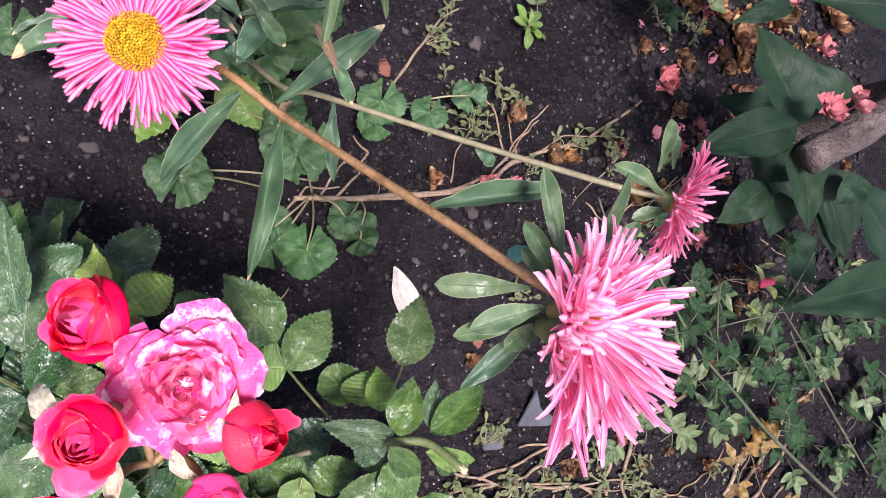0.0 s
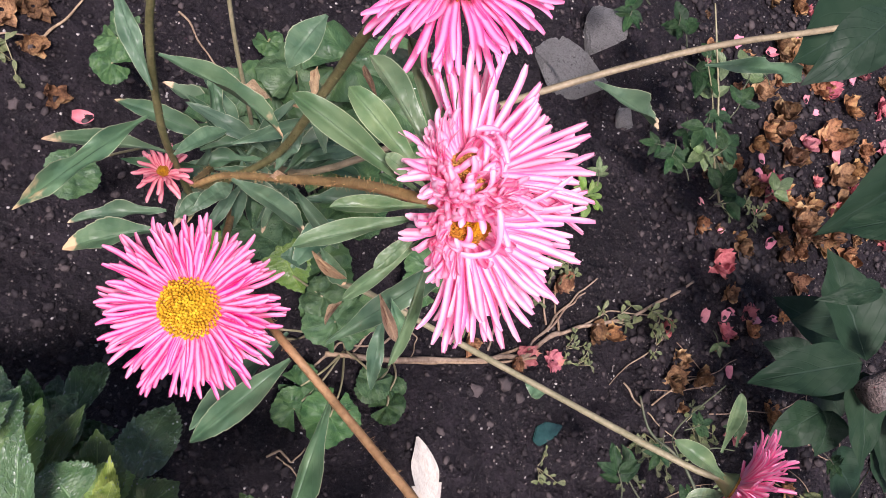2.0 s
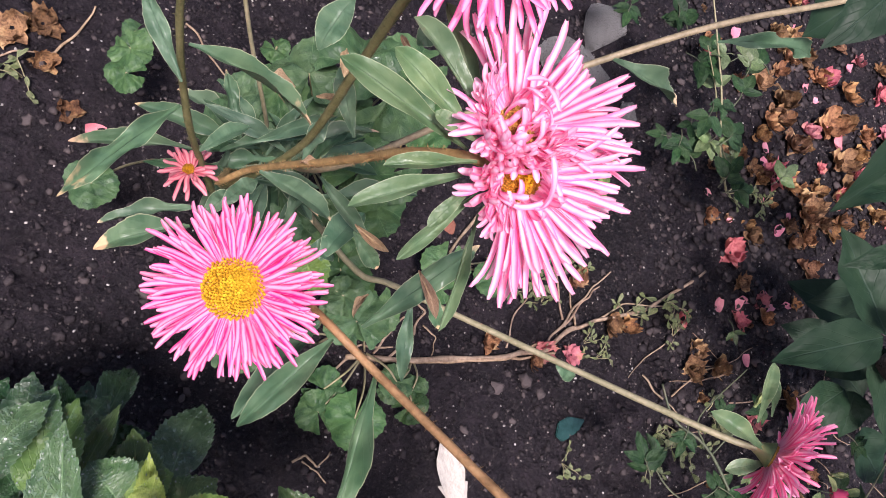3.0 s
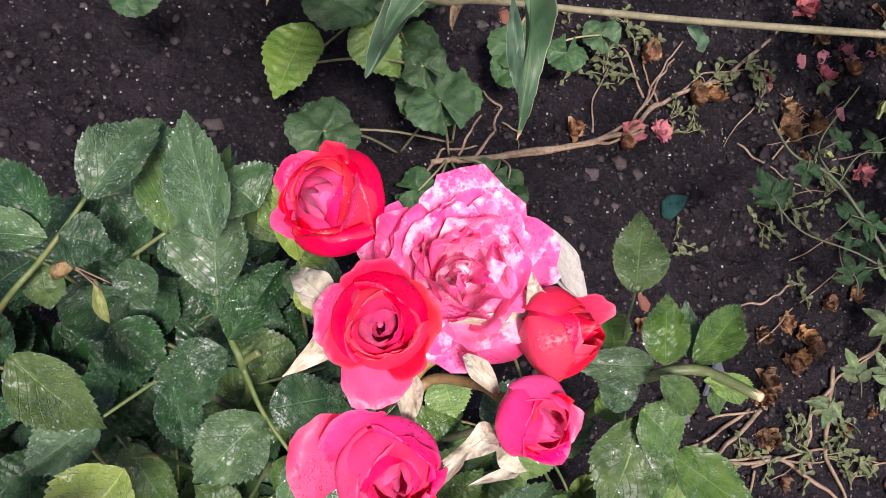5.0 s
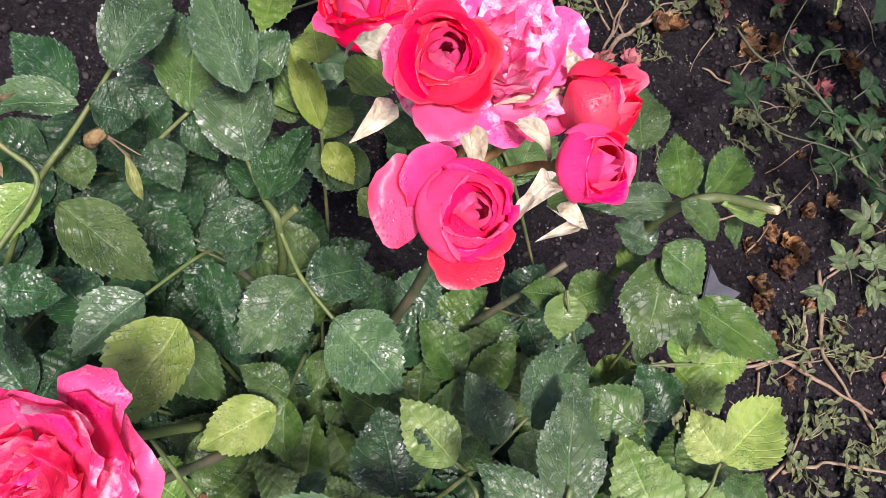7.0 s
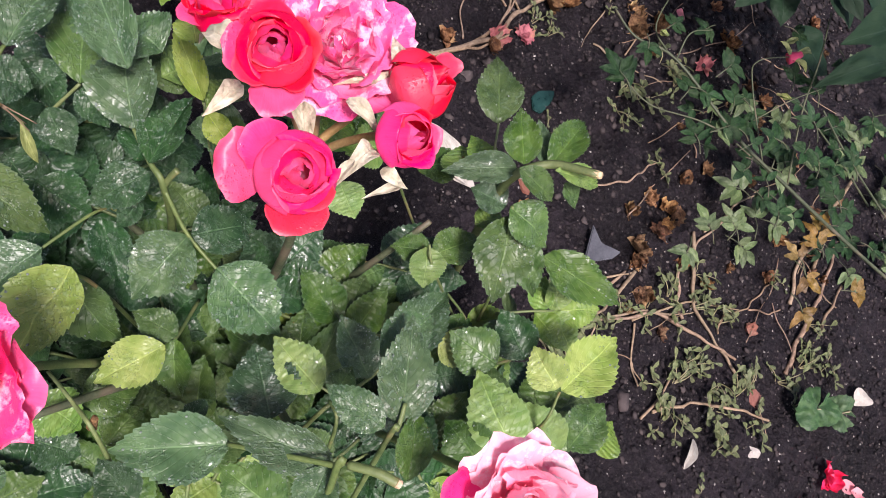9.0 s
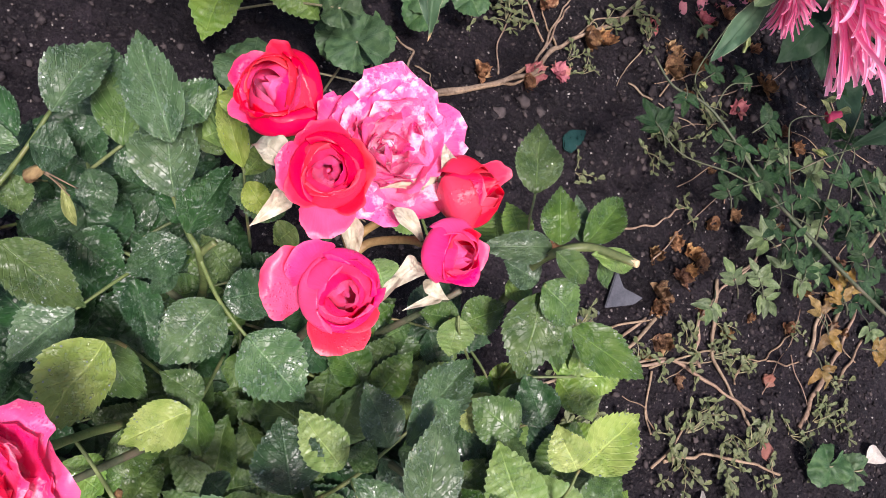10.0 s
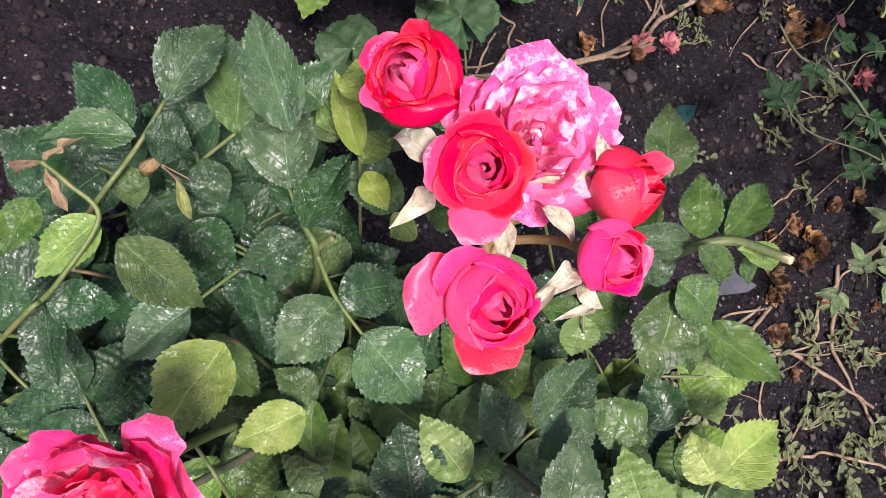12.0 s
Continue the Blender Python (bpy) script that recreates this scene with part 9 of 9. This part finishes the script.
shed_petal(0.643, -0.083, 1.13, 0.02)
shed_petal(0.654, -0.091, 1.07, 0.016)
RED_BLOSSOM = crumple_mesh(260, RED, 14, 0.017)
tagged(put(new("fallen_blossom", RED_BLOSSOM), Matrix.Translation(on_soil(0.612, -0.068, 0.004))), "bright red blossom lying beside a mallow", "blossom")
loose_leaf("x", (0.244, 0.25, 0.004), (0.214, 0.304, 0.012), 0.0229, "white_petal", "dry white petal with dark specks on the soil", "petal")
loose_leaf("x", (0.424, -0.026, 0.004), (0.447, -0.001, 0.004), 0.0105, "white_petal", "torn white petal on dark soil", "petal")
loose_leaf("x", (0.508, -0.019, 0.004), (0.512, -0.037, 0.004), 0.0175, "white_petal", "torn white petal on dark soil", "petal")
loose_leaf("x", (0.697, 0.01, 0.004), (0.682, -0.003, 0.004), 0.0247, "white_petal", "torn white petal on dark soil", "petal")
stone("pebble", 0.263, 0.356, 0.006, 0.7, PEBBLE, "smooth brownish pebble on the soil", "pebble", 1, cuts=2, long=1.0, turn=0.0, rugged=0.0)
stone("pebble", 0.308, 0.36, 0.0058, 0.7, PEBBLE, "grey-brown pebble on the soil", "pebble", 2, cuts=2, long=1.0, turn=0.0, rugged=0.0)
stone("pebble", 0.282, 0.541, 0.0074, 0.7, PEBBLE, "small grey pebble on the soil", "pebble", 3, cuts=2, long=1.0, turn=0.0, rugged=0.0)
stone("pebble", 0.168, 0.478, 0.0056, 0.7, PEBBLE, "small dark pebble on the soil", "pebble", 4, cuts=2, long=1.0, turn=0.0, rugged=0.0)
stone("pebble", 0.559, 0.091, 0.0058, 0.6, BRICK, "small reddish brick pebble on the soil", "pebble", 5, cuts=2, long=1.0, turn=0.0, rugged=0.0)
stone("brick_chip", 0.539, 0.024, 0.0125, 0.5, BRICK, "reddish brick chip beside a weed", "chip", 6, cuts=2, long=0.8, turn=0.5, rugged=0.3)
stone("pebble", 0.561, 0.094, 0.0064, 0.6, BRICK, "rounded brick-red pebble on soil", "pebble", 7, cuts=2, long=1.0, turn=0.0, rugged=0.0)
stone("pebble", 0.373, 0.042, 0.008, 0.7, PEBBLE, "dark grey pebble under rose leaves", "pebble", 8, cuts=2, long=1.0, turn=0.0, rugged=0.0)
stone("brick_chip", 0.191, 0.492, 0.0105, 0.6, BRICK, "brownish brick chip on the soil", "chip", 9, cuts=2, long=0.8, turn=0.2, rugged=0.3)
stone("brick_chip", 0.309, 0.251, 0.0095, 0.4, BRICK, "thin red brick chip on the soil", "chip", 10, cuts=2, long=0.8, turn=0.5, rugged=0.3)
stone("grey_rock", 0.318, 0.747, 0.036, 0.7, ROCK, "broken grey rock at the bed edge", "rock", 11, cuts=4, long=1.1, turn=0.3, rugged=0.35)
stone("grey_rock", 0.292, 0.698, 0.042, 0.35, ROCK, "flat grey slab of broken rock", "rock", 12, cuts=4, long=1.2, turn=-0.4, rugged=0.3)
stone("grey_rock", 0.371, 0.674, 0.0155, 0.8, ROCK, "small grey rock on the soil", "rock", 13, cuts=3, long=1.0, turn=0.8, rugged=0.35)
stone("pebble", 0.291, 0.368, 0.0056, 0.7, PEBBLE, "small grey pebble on the soil", "pebble", 14, cuts=2, long=1.0, turn=0.0, rugged=0.0)
stone("pebble", -0.041, 0.362, 0.006, 0.5, PEBBLE, "flat dark pebble on the soil", "pebble", 15, cuts=2, long=1.0, turn=0.0, rugged=0.0)
shard("glass_shard", 0.3442, 0.3355, [(-0.0112, 0.0035), (-0.0012, 0.0105), (0.0178, 0.0115), (0.0108, -0.0025), (-0.0042, -0.0135), (-0.0122, -0.0095)], 0.003, BOTTLE, "dark green piece of bottle glass in soil", "glass", 0.0, 0.0)
shard("crockery_shard", 0.3792, 0.1858, [(-0.0242, -0.0128), (-0.0072, 0.0232), (-0.0002, 0.0052), (0.0218, -0.0048), (0.0098, -0.0108)], 0.003, CROCK, "blue-grey piece of broken crockery", "crockery", 0.1, 0.003)
shard("crockery_shard", 0.3365, 0.1595, [(-0.0155, 0.0065), (0.0155, 0.0115), (0.0135, -0.0075), (-0.0135, -0.0105)], 0.003, CROCK, "pale piece of broken crockery on soil", "crockery", 0.0, 0.0)
shard("paper_scrap", 0.2402, 0.2595, [(-0.0172, 0.0045), (0.0098, 0.0135), (0.0138, -0.0135), (-0.0062, -0.0045)], 0.0015, WHITE, "white scrap under the rose leaves", "scrap", 0.0, 0.003)
